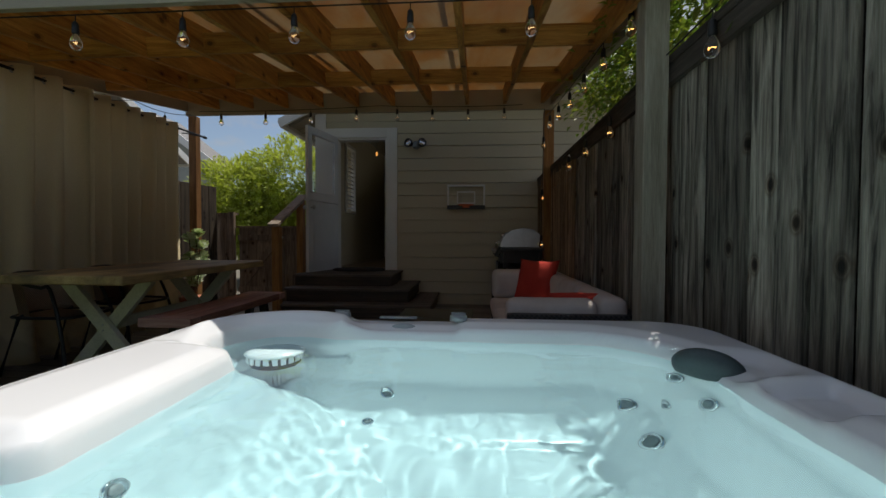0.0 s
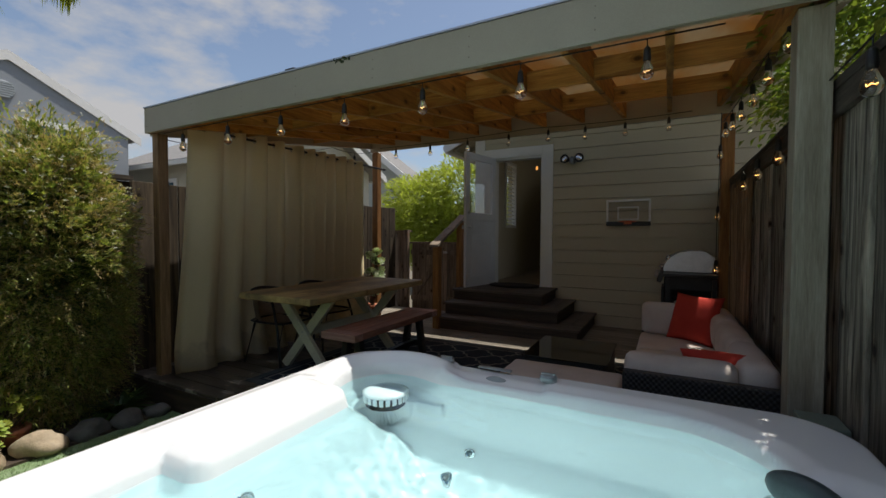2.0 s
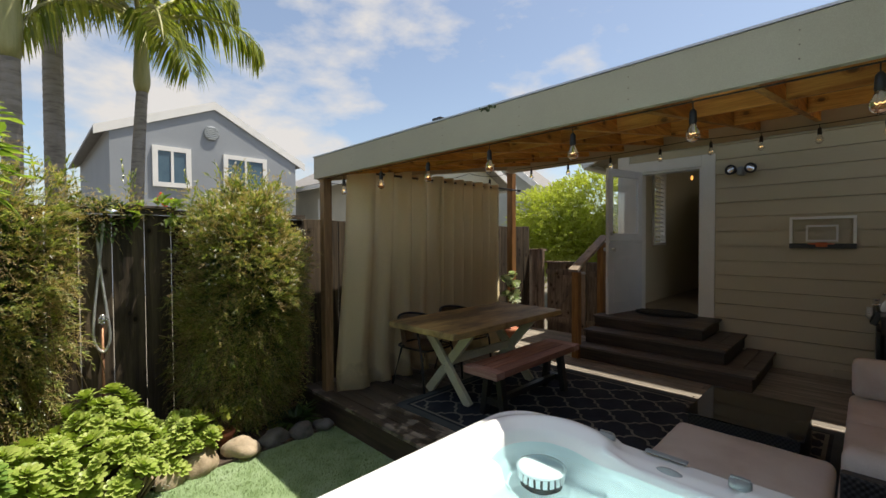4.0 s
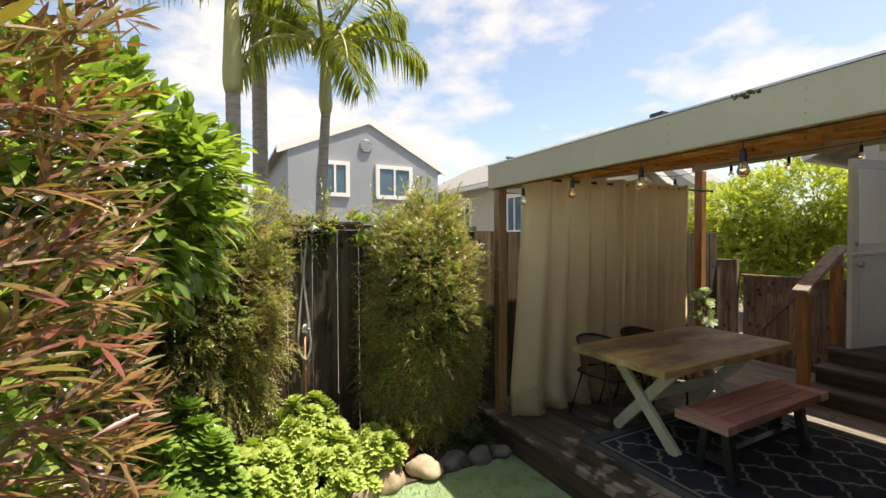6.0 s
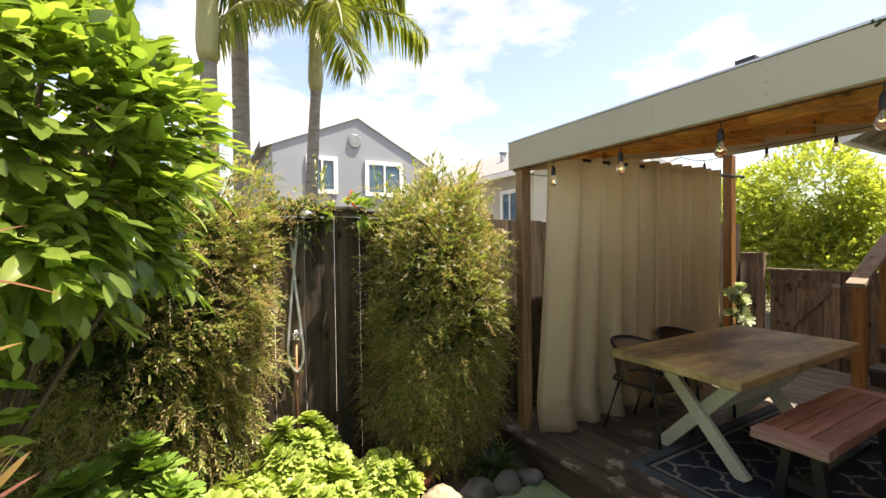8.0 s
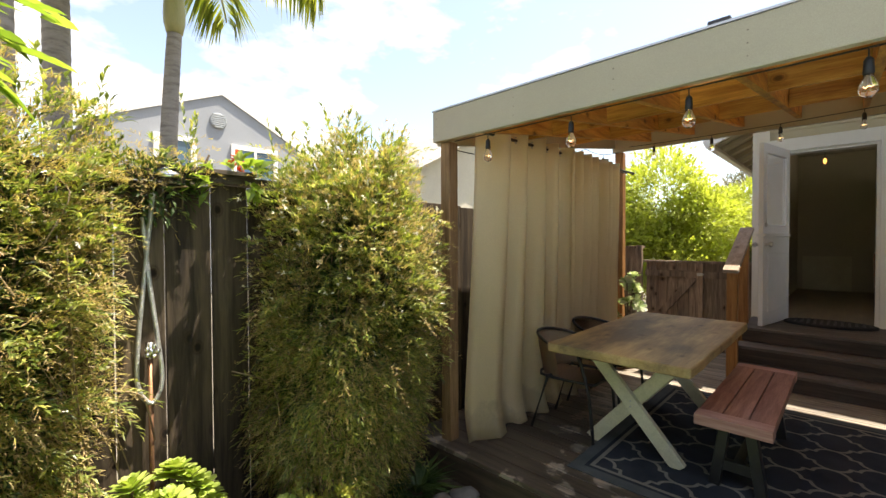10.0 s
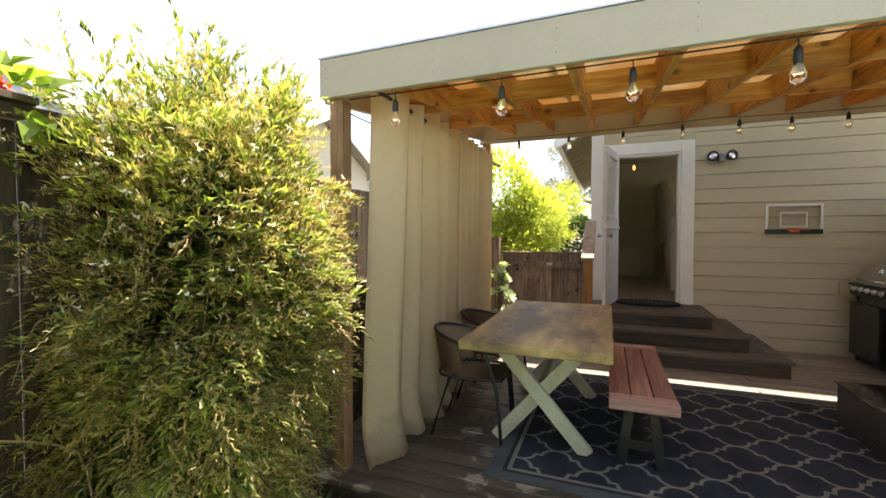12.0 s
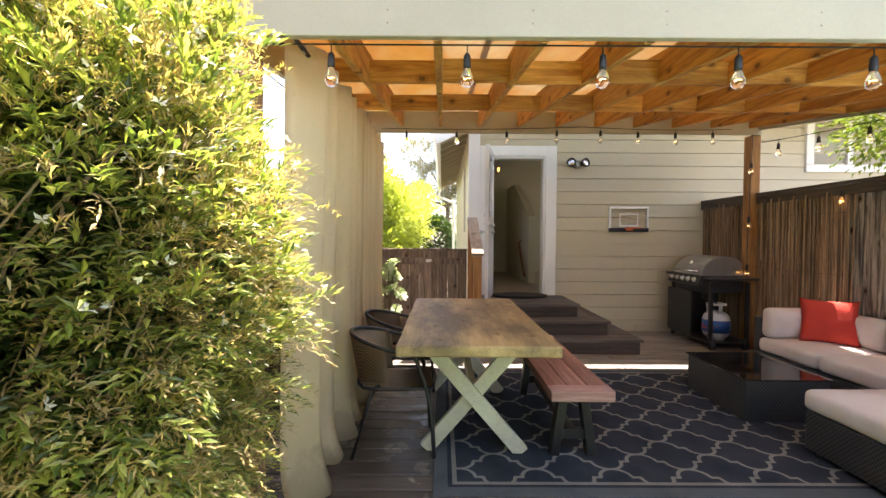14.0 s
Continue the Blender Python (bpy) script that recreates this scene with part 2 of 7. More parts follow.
M_FIR_Z = wood("fir_upright", (0.28, 0.125, 0.04), (0.52, 0.27, 0.1), "z", 0.62, 0.2, 0.12, 0.6)
M_POST_BROWN = wood("brown_post", (0.17, 0.095, 0.045), (0.34, 0.21, 0.11), "z", 0.7, 0.3, 0.1, 0.5)
M_POST_GREY = wood("weathered_post", (0.3, 0.26, 0.19), (0.52, 0.47, 0.37), "z", 0.75, 0.3, 0.1, 0.5)
M_TABLE = wood("table_wood", (0.35, 0.24, 0.1), (0.55, 0.41, 0.19), "y", 0.55, 0.25, 0.1, 0.45, fine=11.0, grey=(0.12, 0.09, 0.055), flat="z")
M_BENCH = wood("bench_wood", (0.27, 0.11, 0.075), (0.5, 0.27, 0.2), "y", 0.6, 0.2, 0.14, 0.2)
M_TAUPE = surf("taupe_paint", [(0.39, 0.345, 0.255), (0.42, 0.375, 0.285), (0.44, 0.395, 0.3)], 1.2, 0.5, 0.04, 300, grime=0.08)
M_SIDING = surf("siding_paint", [(0.52, 0.46, 0.32), (0.545, 0.485, 0.345), (0.555, 0.495, 0.355)], 1.6, 0.55, 0.0, 500, stretch=(0.5, 1, 1), vary=0.02)
M_WHITE = surf("white_paint", [(0.8, 0.79, 0.75), (0.84, 0.83, 0.79), (0.86, 0.85, 0.82)], 2.4, 0.42, 0.03, 400, grime=0.04)
M_DOOR = surf("door_paint", [(0.66, 0.68, 0.69), (0.74, 0.75, 0.76), (0.77, 0.78, 0.79)], 1.8, 0.4, 0.03, 300)
M_CREAM = surf("cream_paint", [(0.62, 0.6, 0.44), (0.72, 0.7, 0.53), (0.74, 0.72, 0.56)], 3.0, 0.5, 0.08, 70, grime=0.15)
M_INNER = surf("interior_plaster", [(0.55, 0.52, 0.4), (0.62, 0.58, 0.46)], 1.2, 0.8, 0.05, 120)
M_BLACK = surf("black_metal", [(0.012, 0.012, 0.013), (0.03, 0.03, 0.032)], 8, 0.42, 0.05, 120)
M_STEEL = surf("steel", [(0.5, 0.5, 0.5), (0.62, 0.62, 0.62)], 9, 0.36, 0.03, 150, metallic=1.0, stretch=(1, 0.1, 1))
M_CHROME = surf("chrome", [(0.75, 0.76, 0.78), (0.85, 0.86, 0.88)], 9, 0.14, 0.0, 150, metallic=1.0, rough_vary=0.04)
M_WICKER = woven("dark_wicker", (0.01, 0.01, 0.011), (0.06, 0.056, 0.055), 110.0)
M_RATTAN = woven("brown_rattan", (0.22, 0.16, 0.1), (0.5, 0.39, 0.27), 170.0)
M_CUSHION = surf("cushion_fabric", [(0.6, 0.5, 0.44), (0.7, 0.61, 0.55), (0.73, 0.65, 0.6)], 3.0, 0.9, 0.25, 260, spec=0.2)
M_RED = surf("red_fabric", [(0.52, 0.045, 0.03), (0.64, 0.075, 0.05)], 4.0, 0.85, 0.25, 240, spec=0.2)
M_TUB = bpy.data.materials.new("tub_acrylic")
M_TUB.use_nodes = True
_b = M_TUB.node_tree.nodes["Principled BSDF"]
M_TUB.node_tree.links.new(ramp_of(M_TUB.node_tree, noise_node(M_TUB.node_tree, coords(M_TUB.node_tree), 1.3, 2), [(0.3, (0.88, 0.89, 0.9)), (0.7, (0.92, 0.93, 0.94))]), _b.inputs["Base Color"])
_b.inputs["Roughness"].default_value, _b.inputs["Coat Weight"].default_value = 0.25, 0.4
M_TUBSIDE = surf("tub_cabinet", [(0.12, 0.11, 0.1), (0.16, 0.15, 0.14)], 3.0, 0.6, 0.1, 60)
M_WATER = glassy("tub_water", (0.58, 0.955, 1.0), 0.0, 1.33, 0.0, 7.0)
M_GLASS = glassy("clear_glass", (0.97, 0.98, 0.98), 0.0, 1.45)
M_PILLOW = surf("head_pillow", [(0.05, 0.075, 0.08), (0.08, 0.11, 0.115)], 5, 0.45, 0.05, 100)
M_GREYPL = surf("grey_plastic", [(0.28, 0.31, 0.32), (0.38, 0.41, 0.42)], 6, 0.4, 0.03, 100)
M_SOIL = surf("soil", [(0.03, 0.022, 0.015), (0.07, 0.05, 0.035), (0.11, 0.085, 0.06)], 9, 0.95, 0.9, 40, shift=False)
M_GROUND = surf("far_ground", [(0.14, 0.12, 0.09), (0.2, 0.18, 0.14)], 0.6, 0.95, 0.3, 12, shift=False)
M_TURF = surf("turf", [(0.16, 0.25, 0.1), (0.26, 0.37, 0.19), (0.3, 0.4, 0.24)], 6, 0.95, 0.8, 160, shift=False)
M_ROCK = surf("rock", [(0.32, 0.24, 0.15), (0.44, 0.35, 0.24), (0.5, 0.42, 0.31)], 5, 0.85, 0.6, 34, vary=0.25)
# grey rock whose colour also holds the shade near the deck
M_ROCK_GREY_SHADED = surf("shaded_grey_rock", [(0.07, 0.068, 0.064), (0.12, 0.115, 0.108), (0.16, 0.15, 0.14)], 5, 0.85, 0.6, 34, vary=0.2)
M_TERRA = surf("terracotta", [(0.4, 0.14, 0.07), (0.5, 0.2, 0.11)], 6, 0.8, 0.2, 80)
M_BARK = surf("bark", [(0.1, 0.07, 0.05), (0.19, 0.14, 0.1)], 12, 0.9, 0.7, 60)
M_TWIG = surf("dry_twig", [(0.2, 0.14, 0.08), (0.36, 0.27, 0.16)], 12, 0.85, 0.3, 60)
M_PALM = surf("palm_trunk", [(0.17, 0.15, 0.13), (0.3, 0.27, 0.235), (0.34, 0.31, 0.28)], 5, 0.9, 0.7, 40, stretch=(1, 1, 5))
M_SHAFT = surf("palm_crownshaft", [(0.2, 0.22, 0.08), (0.33, 0.32, 0.13), (0.38, 0.36, 0.17)], 3, 0.5, 0.15, 60, stretch=(4, 4, 0.4))
M_STUCCO = surf("grey_stucco", [(0.28, 0.305, 0.33), (0.32, 0.345, 0.37)], 0.8, 0.85, 0.2, 40)
M_TANST = surf("cream_stucco", [(0.5, 0.47, 0.38), (0.58, 0.55, 0.45)], 0.8, 0.85, 0.2, 40)
M_SHINGLE = surf("roof_shingle", [(0.2, 0.195, 0.19), (0.31, 0.3, 0.29)], 7, 0.9, 0.5, 40, stretch=(1, 1, 3))
M_WINDOW = surf("far_window_glass", [(0.05, 0.11, 0.16), (0.1, 0.17, 0.22)], 1.2, 0.08, 0.0, 60, rough_vary=0.03)
M_MAT = surf("doormat", [(0.008, 0.008, 0.009), (0.02, 0.02, 0.022)], 30, 0.9, 0.6, 160)
M_TANK = surf("tank_white", [(0.6, 0.61, 0.62), (0.7, 0.71, 0.72)], 5, 0.4, 0.04, 60)
M_BLUE = surf("label_blue", [(0.02, 0.09, 0.3), (0.03, 0.13, 0.4)], 5, 0.4, 0.0, 60)
M_BAMBOO = wood("bamboo_cane", (0.12, 0.075, 0.04), (0.44, 0.3, 0.18), "z", 0.7, 0.3, 0.5, 0.0)
M_CABLE = surf("black_cable", [(0.008, 0.008, 0.008), (0.015, 0.015, 0.015)], 8, 0.5, 0.0, 60)
M_BULB = glassy("bulb_glass", (1.0, 0.95, 0.86), 0.0, 1.4)
M_FILAMENT = glowing("bulb_filament", (1.0, 0.48, 0.13), 6.0)
M_DIM = glowing("dim_filament", (1.0, 0.6, 0.25), 2.4)
M_REDFL = surf("red_petals", [(0.7, 0.05, 0.03), (0.8, 0.12, 0.04)], 9, 0.6, 0.1, 60)
M_ORANGE = surf("hoop_orange", [(0.62, 0.12, 0.04), (0.7, 0.15, 0.05)], 5, 0.4, 0.0, 60)
M_FLOOR_IN = wood("interior_floor", (0.24, 0.19, 0.13), (0.38, 0.31, 0.22), "y", 0.4, 0.1, 0.1, 0.1)


def curtain_material():
    m = surf("curtain_fabric", [(0.78, 0.69, 0.49), (0.84, 0.75, 0.55), (0.86, 0.78, 0.59)], 1.4, 0.9, 0.2, 240, stretch=(1, 1, 0.3), spec=0.15)
    nt = m.node_tree
    bsdf = nt.nodes["Principled BSDF"]
    # damp grey stains creeping up from the hem
    pos = nt.nodes.new("ShaderNodeNewGeometry").outputs["Position"]
    zed = nt.nodes.new("ShaderNodeSeparateXYZ")
    nt.links.new(pos, zed.inputs[0])
    damp = math_node(nt, "SUBTRACT", noise_node(nt, pos, 4.5, 6, 0.6), math_node(nt, "MULTIPLY", zed.outputs[2], 0.85))
    mask = ramp_of(nt, damp, [(0.3, (0, 0, 0)), (0.42, (0.75, 0.75, 0.75))])
    base = bsdf.inputs["Base Color"].links[0].from_socket
    nt.links.new(mixed(nt, "MULTIPLY", mask, base, (0.55, 0.55, 0.54)), bsdf.inputs["Base Color"])
    tr = nt.nodes.new("ShaderNodeBsdfTranslucent")
    tr.inputs["Color"].default_value = (0.92, 0.81, 0.56, 1)
    mx = nt.nodes.new("ShaderNodeMixShader")
    mx.inputs[0].default_value = 0.4
    nt.links.new(bsdf.outputs["BSDF"], mx.inputs[1])
    nt.links.new(tr.outputs["BSDF"], mx.inputs[2])
    nt.links.new(mx.outputs[0], nt.nodes["Material Output"].inputs["Surface"])
    return m


def panel_material():
    """Milky plastic roofing: glossy, a little light comes through, streaked with dirt; a warm glow is painted in."""
    m = surf("roof_plastic", [(0.5, 0.5, 0.5), (0.62, 0.63, 0.64)], 1.5, 0.22, 0.05, 12, stretch=(1, 0.3, 1))
    nt = m.node_tree
    bsdf = nt.nodes["Principled BSDF"]
    tr = nt.nodes.new("ShaderNodeBsdfTranslucent")
    # amber reflection of the rafters, put into the colour of the transmitted light
    amber_glow = noise_node(nt, coords(nt, (1, 0.35, 1)), 2.2, 6, 0.6, 0.8)
    nt.links.new(ramp_of(nt, amber_glow, [(0.42, (0.4, 0.25, 0.1)), (0.62, (0.44, 0.36, 0.25))]), tr.inputs["Color"])
    mx = nt.nodes.new("ShaderNodeMixShader")
    mx.inputs[0].default_value = 0.6
    nt.links.new(bsdf.outputs["BSDF"], mx.inputs[1])
    nt.links.new(tr.outputs["BSDF"], mx.inputs[2])
    nt.links.new(mx.outputs[0], nt.nodes["Material Output"].inputs["Surface"])
    return m


def rug_material():
    """Navy flat weave with a pale quatrefoil trellis and a striped border."""
    m = bpy.data.materials.new("trellis_rug")
    m.use_nodes = True
    nt = m.node_tree
    bsdf = nt.nodes["Principled BSDF"]
    tc = nt.nodes.new("ShaderNodeTexCoord")
    sep = nt.nodes.new("ShaderNodeSeparateXYZ")
    nt.links.new(tc.outputs["Object"], sep.inputs[0])
    x, y = sep.outputs[0], sep.outputs[1]
    # staggered four-lobed cells: half ellipses above and below, joined by short level steps
    def folded(v, size, shift):
        q = math_node(nt, "ADD", math_node(nt, "DIVIDE", v, size), shift)
        q = math_node(nt, "SUBTRACT", q, math_node(nt, "ROUND", q))
        return math_node(nt, "MULTIPLY", math_node(nt, "ABSOLUTE", q), 2.0)

    def arc(u, v):
        du = math_node(nt, "DIVIDE", u, 0.4)
        dv = math_node(nt, "DIVIDE", math_node(nt, "SUBTRACT", v, 0.5), 0.5)
        rr = math_node(nt, "SQRT", math_node(nt, "ADD", math_node(nt, "MULTIPLY", du, du), math_node(nt, "MULTIPLY", dv, dv)))
        return math_node(nt, "LESS_THAN", math_node(nt, "ABSOLUTE", math_node(nt, "SUBTRACT", rr, 1.0)), 0.12)

    u = folded(x, RUG_CELL[0], RUG_PHASE[0])
    v = folded(y, RUG_CELL[1], RUG_PHASE[1])
    upper = math_node(nt, "GREATER_THAN", v, 0.5)
    top = math_node(nt, "MULTIPLY", upper, arc(u, v))
    low = math_node(nt, "MULTIPLY", math_node(nt, "SUBTRACT", 1.0, upper), arc(math_node(nt, "SUBTRACT", 1.0, u), v))
    level = math_node(nt, "MULTIPLY", math_node(nt, "LESS_THAN", math_node(nt, "ABSOLUTE", math_node(nt, "SUBTRACT", v, 0.5)), 0.06), math_node(nt, "LESS_THAN", math_node(nt, "ABSOLUTE", math_node(nt, "SUBTRACT", u, 0.5)), 0.13))
    line = math_node(nt, "MAXIMUM", math_node(nt, "MAXIMUM", top, low), level)
    ex = math_node(nt, "SUBTRACT", RUG_HALF[0], math_node(nt, "ABSOLUTE", x))
    ey = math_node(nt, "SUBTRACT", RUG_HALF[1], math_node(nt, "ABSOLUTE", y))
    e = math_node(nt, "MINIMUM", ex, ey)
    field = math_node(nt, "GREATER_THAN", e, 0.12)
    s1 = math_node(nt, "LESS_THAN", math_node(nt, "ABSOLUTE", math_node(nt, "SUBTRACT", e, 0.118)), 0.013)
    s2 = math_node(nt, "LESS_THAN", math_node(nt, "ABSOLUTE", math_node(nt, "SUBTRACT", e, 0.04)), 0.04)
    weave = noise_node(nt, coords(nt, (1, 12, 1), False), 60.0, 3)
    wear = noise_node(nt, coords(nt, (1, 1, 1), False), 4.0, 6)
    navy = ramp_of(nt, wear, [(0.3, (0.02, 0.025, 0.036)), (0.7, (0.042, 0.05, 0.064))])
    pale = ramp_of(nt, wear, [(0.3, (0.17, 0.165, 0.15)), (0.7, (0.25, 0.245, 0.22))])
    mid = ramp_of(nt, wear, [(0.3, (0.07, 0.085, 0.09)), (0.7, (0.11, 0.125, 0.13))])
    inner = mixed(nt, "MIX", line, navy, pale)
    col = mixed(nt, "MIX", field, navy, inner)
    col = mixed(nt, "MIX", s2, col, mid)
    col = mixed(nt, "MIX", s1, col, pale)
    col = mixed(nt, "MULTIPLY", 0.5, col, ramp_of(nt, weave, [(0.3, (0.5, 0.5, 0.5)), (0.7, (1, 1, 1))]))
    nt.links.new(col, bsdf.inputs["Base Color"])
    bsdf.inputs["Roughness"].default_value = 0.95
    bsdf.inputs["Specular IOR Level"].default_value = 0.15
    bumped(nt, bsdf, weave, 0.5, 0.003)
    return m


RUG_HALF, RUG_CELL = (1.53, 1.065), (0.44, 0.335)
RUG_PHASE = (0.2825 / 0.44, 0.803 / 0.335)
M_RUG = rug_material()
M_CURTAIN = curtain_material()
M_PANEL = panel_material()


# ---- mesh helpers ----
def box(bm, a, b, bev=0.0, m=None, seg=2):
    c = [(p + q) / 2 for p, q in zip(a, b)]
    s = [abs(q - p) for p, q in zip(a, b)]
    mat = Matrix.Translation(c) @ Matrix.Diagonal((*s, 1))
    if m is not None:
        mat = m @ mat
    vs = bmesh.ops.create_cube(bm, size=1.0, matrix=mat)["verts"]
    if bev:
        es = list({e for v in vs for e in v.link_edges})
        bmesh.ops.bevel(bm, geom=es, offset=bev, segments=seg, affect="EDGES", profile=0.5)


def cyl(bm, p, q, r0, r1=None, seg=12, caps=True):
    p, q = Vector(p), Vector(q)
    d = q - p
    m = Matrix.Translation((p + q) / 2) @ d.to_track_quat("Z", "Y").to_matrix().to_4x4()
    bmesh.ops.create_cone(bm, cap_ends=caps, segments=seg, radius1=r0, radius2=r0 if r1 is None else r1, depth=d.length, matrix=m)


def ball(bm, c, r, seg=12, m=None):
    s = r if isinstance(r, (tuple, list)) else (r, r, r)
    mm = Matrix.Translation(c) @ Matrix.Diagonal((*s, 1))
    bmesh.ops.create_uvsphere(bm, u_segments=seg, v_segments=max(6, seg // 2 + 2), radius=1.0, matrix=mm if m is None else m @ mm)


def tube(bm, pts, r, seg=8):
    """A round bar along a line of points; r may be a list."""
    pts = [Vector(p) for p in pts]
    rings = []
    up = Vector((0, 0, 1))
    for i, p in enumerate(pts):
        d = (pts[min(i + 1, len(pts) - 1)] - pts[max(i - 1, 0)]).normalized()
        side = d.cross(up if abs(d.z) < 0.95 else Vector((1, 0, 0))).normalized()
        v = side.cross(d)
        rr = r[i] if isinstance(r, (list, tuple)) else r
        rings.append([bm.verts.new(p + rr * (math.cos(2 * math.pi * k / seg) * side + math.sin(2 * math.pi * k / seg) * v)) for k in range(seg)])
    for a, b in zip(rings, rings[1:]):
        for k in range(seg):
            bm.faces.new((a[k], a[(k + 1) % seg], b[(k + 1) % seg], b[k]))
    bm.faces.new(rings[0][::-1])
    bm.faces.new(rings[-1])


def lathe(bm, prof, seg=16, m=None):
    rings = []
    for r, z in prof:
        ring = [Vector((r * math.cos(2 * math.pi * k / seg), r * math.sin(2 * math.pi * k / seg), z)) for k in range(seg)]
        rings.append([bm.verts.new(m @ v if m is not None else v) for v in ring])
    for a, b in zip(rings, rings[1:]):
        for k in range(seg):
            bm.faces.new((a[k], a[(k + 1) % seg], b[(k + 1) % seg], b[k]))
    bm.faces.new(rings[0][::-1])
    bm.faces.new(rings[-1])


def smooth_line(pts, n=8):
    """Catmull-Rom through the points."""
    pts = [Vector(p) for p in pts]
    out = []
    for i in range(len(pts) - 1):
        p0, p1, p2, p3 = pts[max(i - 1, 0)], pts[i], pts[i + 1], pts[min(i + 2, len(pts) - 1)]
        for k in range(n):
            t = k / n
            out.append(0.5 * (2 * p1 + (p2 - p0) * t + (2 * p0 - 5 * p1 + 4 * p2 - p3) * t * t + (3 * p1 - p0 - 3 * p2 + p3) * t ** 3))
    out.append(pts[-1])
    return out


def step(v, a, b):
    t = min(1, max(0, (v - a) / (b - a)))
    return t * t * (3 - 2 * t)


def ob_of(name, bm, mat, smooth=False):
    bmesh.ops.recalc_face_normals(bm, faces=bm.faces[:])
    me = bpy.data.meshes.new(name)
    bm.to_mesh(me)
    bm.free()
    if smooth:
        for p in me.polygons:
            p.use_smooth = True
    me.materials.append(mat)
    return new(name, me)


def part(name, bm, mat, parent=None, label="", smooth=False):
    ob = ob_of(name, bm, mat, smooth)
    if parent is not None:
        ob.parent = parent
    if label:
        ob["label"] = label
    return ob


def thing(name, loc, label, category, group="", rz=0.0, kind=""):
    e = new(name)
    e.matrix_basis = pose(*loc, 0, 0, rz)
    return tagged(e, label, category, group, kind)


def setting(name, bm, mat, label, category, smooth=False):
    return tagged(ob_of(name, bm, mat, smooth), label, category, kind="structure")


def one_box(name, a, b, mat, parent=None, label="", bev=0.0, m=None):
    bm = bmesh.new()
    box(bm, a, b, bev, m)
    return part(name, bm, mat, parent, label)


def piece(name, mesh, parent, loc, rot=(0, 0, 0), scale=(1, 1, 1)):
    """A repeat that shares its mesh."""
    ob = new(name, mesh)
    ob.parent = parent
    ob.matrix_basis = Matrix.LocRotScale(loc, Euler(rot), scale)
    return ob


def box_mesh(name, size, mat, bev=0.0, dog=0.0):
    """A board about its base centre; dog: clipped top corners."""
    bm = bmesh.new()
    sx, sy, sz = size
    if dog:
        prof = [(-sy / 2, 0), (sy / 2, 0), (sy / 2, sz - dog), (sy / 2 - dog, sz), (-sy / 2 + dog, sz), (-sy / 2, sz - dog)]
        lo = [bm.verts.new((-sx / 2, y, z)) for y, z in prof]
        hi = [bm.verts.new((sx / 2, y, z)) for y, z in prof]
        bm.faces.new(lo[::-1]), bm.faces.new(hi)
        for k in range(len(prof)):
            bm.faces.new((lo[k], lo[(k + 1) % 6], hi[(k + 1) % 6], hi[k]))
    else:
        box(bm, (-sx / 2, -sy / 2, 0), (sx / 2, sy / 2, sz), bev, None, 1)
    bmesh.ops.recalc_face_normals(bm, faces=bm.faces[:])
    me = bpy.data.meshes.new(name)
    bm.to_mesh(me)
    bm.free()
    me.materials.append(mat)
    return me


# ---- ground, deck, house ----
WALL_Y = 6.57
GROUND_Z = -0.22
bm = bmesh.new()
box(bm, (-400, -400, GROUND_Z - 0.6), (400, 400, GROUND_Z - 0.05))
setting("ground", bm, M_GROUND, "dry earth ground running on to the horizon", "ground")
bm = bmesh.new()
box(bm, (-3.3, -5.0, GROUND_Z - 0.05), (1.05, 2.12, GROUND_Z))
setting("lawn", bm, M_TURF, "short artificial turf beside the deck", "lawn")
bm = bmesh.new()
box(bm, (-4.2, -5.0, GROUND_Z - 0.05), (-3.296, 2.12, GROUND_Z + 0.02))
setting("planting_bed", bm, M_SOIL, "dark soil bed along the fence", "planting bed")

bm = bmesh.new()
box(bm, (-4.0, 2.16, GROUND_Z - 0.04), (1.0, WALL_Y, -0.035))
deck = setting("deck", bm, M_STEP, "weathered grey-brown timber deck with wet patches", "deck")
one_box("deck_fascia", (-3.98, 2.125, GROUND_Z - 0.04), (1.0, 2.158, -0.03), M_STEP, deck)

# house wall with the doorway
house = thing("wall_house", (0, 0, 0), "beige lap-sided house wall with white trim", "wall", kind="structure")
DOOR_L, DOOR_R, DOOR_B, DOOR_T = -2.11, -1.30, 0.50, 2.54
bm = bmesh.new()
for a, b in (((-2.42, -0.3), (DOOR_L, 3.2)), ((DOOR_R, -0.3), (5.5, 3.2)), ((DOOR_L, DOOR_T), (DOOR_R, 3.2)), ((DOOR_L, -0.3), (DOOR_R, DOOR_B))):
    box(bm, (a[0], WALL_Y + 0.02, a[1]), (b[0], WALL_Y + 0.15, b[1]))
part("wall_core", bm, M_SIDING, house)


def siding_mesh(x0, x1, h=0.192):
    bm = bmesh.new()
    prof = [(0.02, 0), (-0.022, 0), (-0.012, h - 0.01), (0.02, h - 0.01)]
    lo = [bm.verts.new((x0, y, z)) for y, z in prof]
    hi = [bm.verts.new((x1, y, z)) for y, z in prof]
    bm.faces.new(lo[::-1]), bm.faces.new(hi)
    for k in range(4):
        bm.faces.new((lo[k], lo[(k + 1) % 4], hi[(k + 1) % 4], hi[k]))
    bmesh.ops.recalc_face_normals(bm, faces=bm.faces[:])
    me = bpy.data.meshes.new("siding_board")
    bm.to_mesh(me)
    bm.free()
    me.materials.append(M_SIDING)
    return me


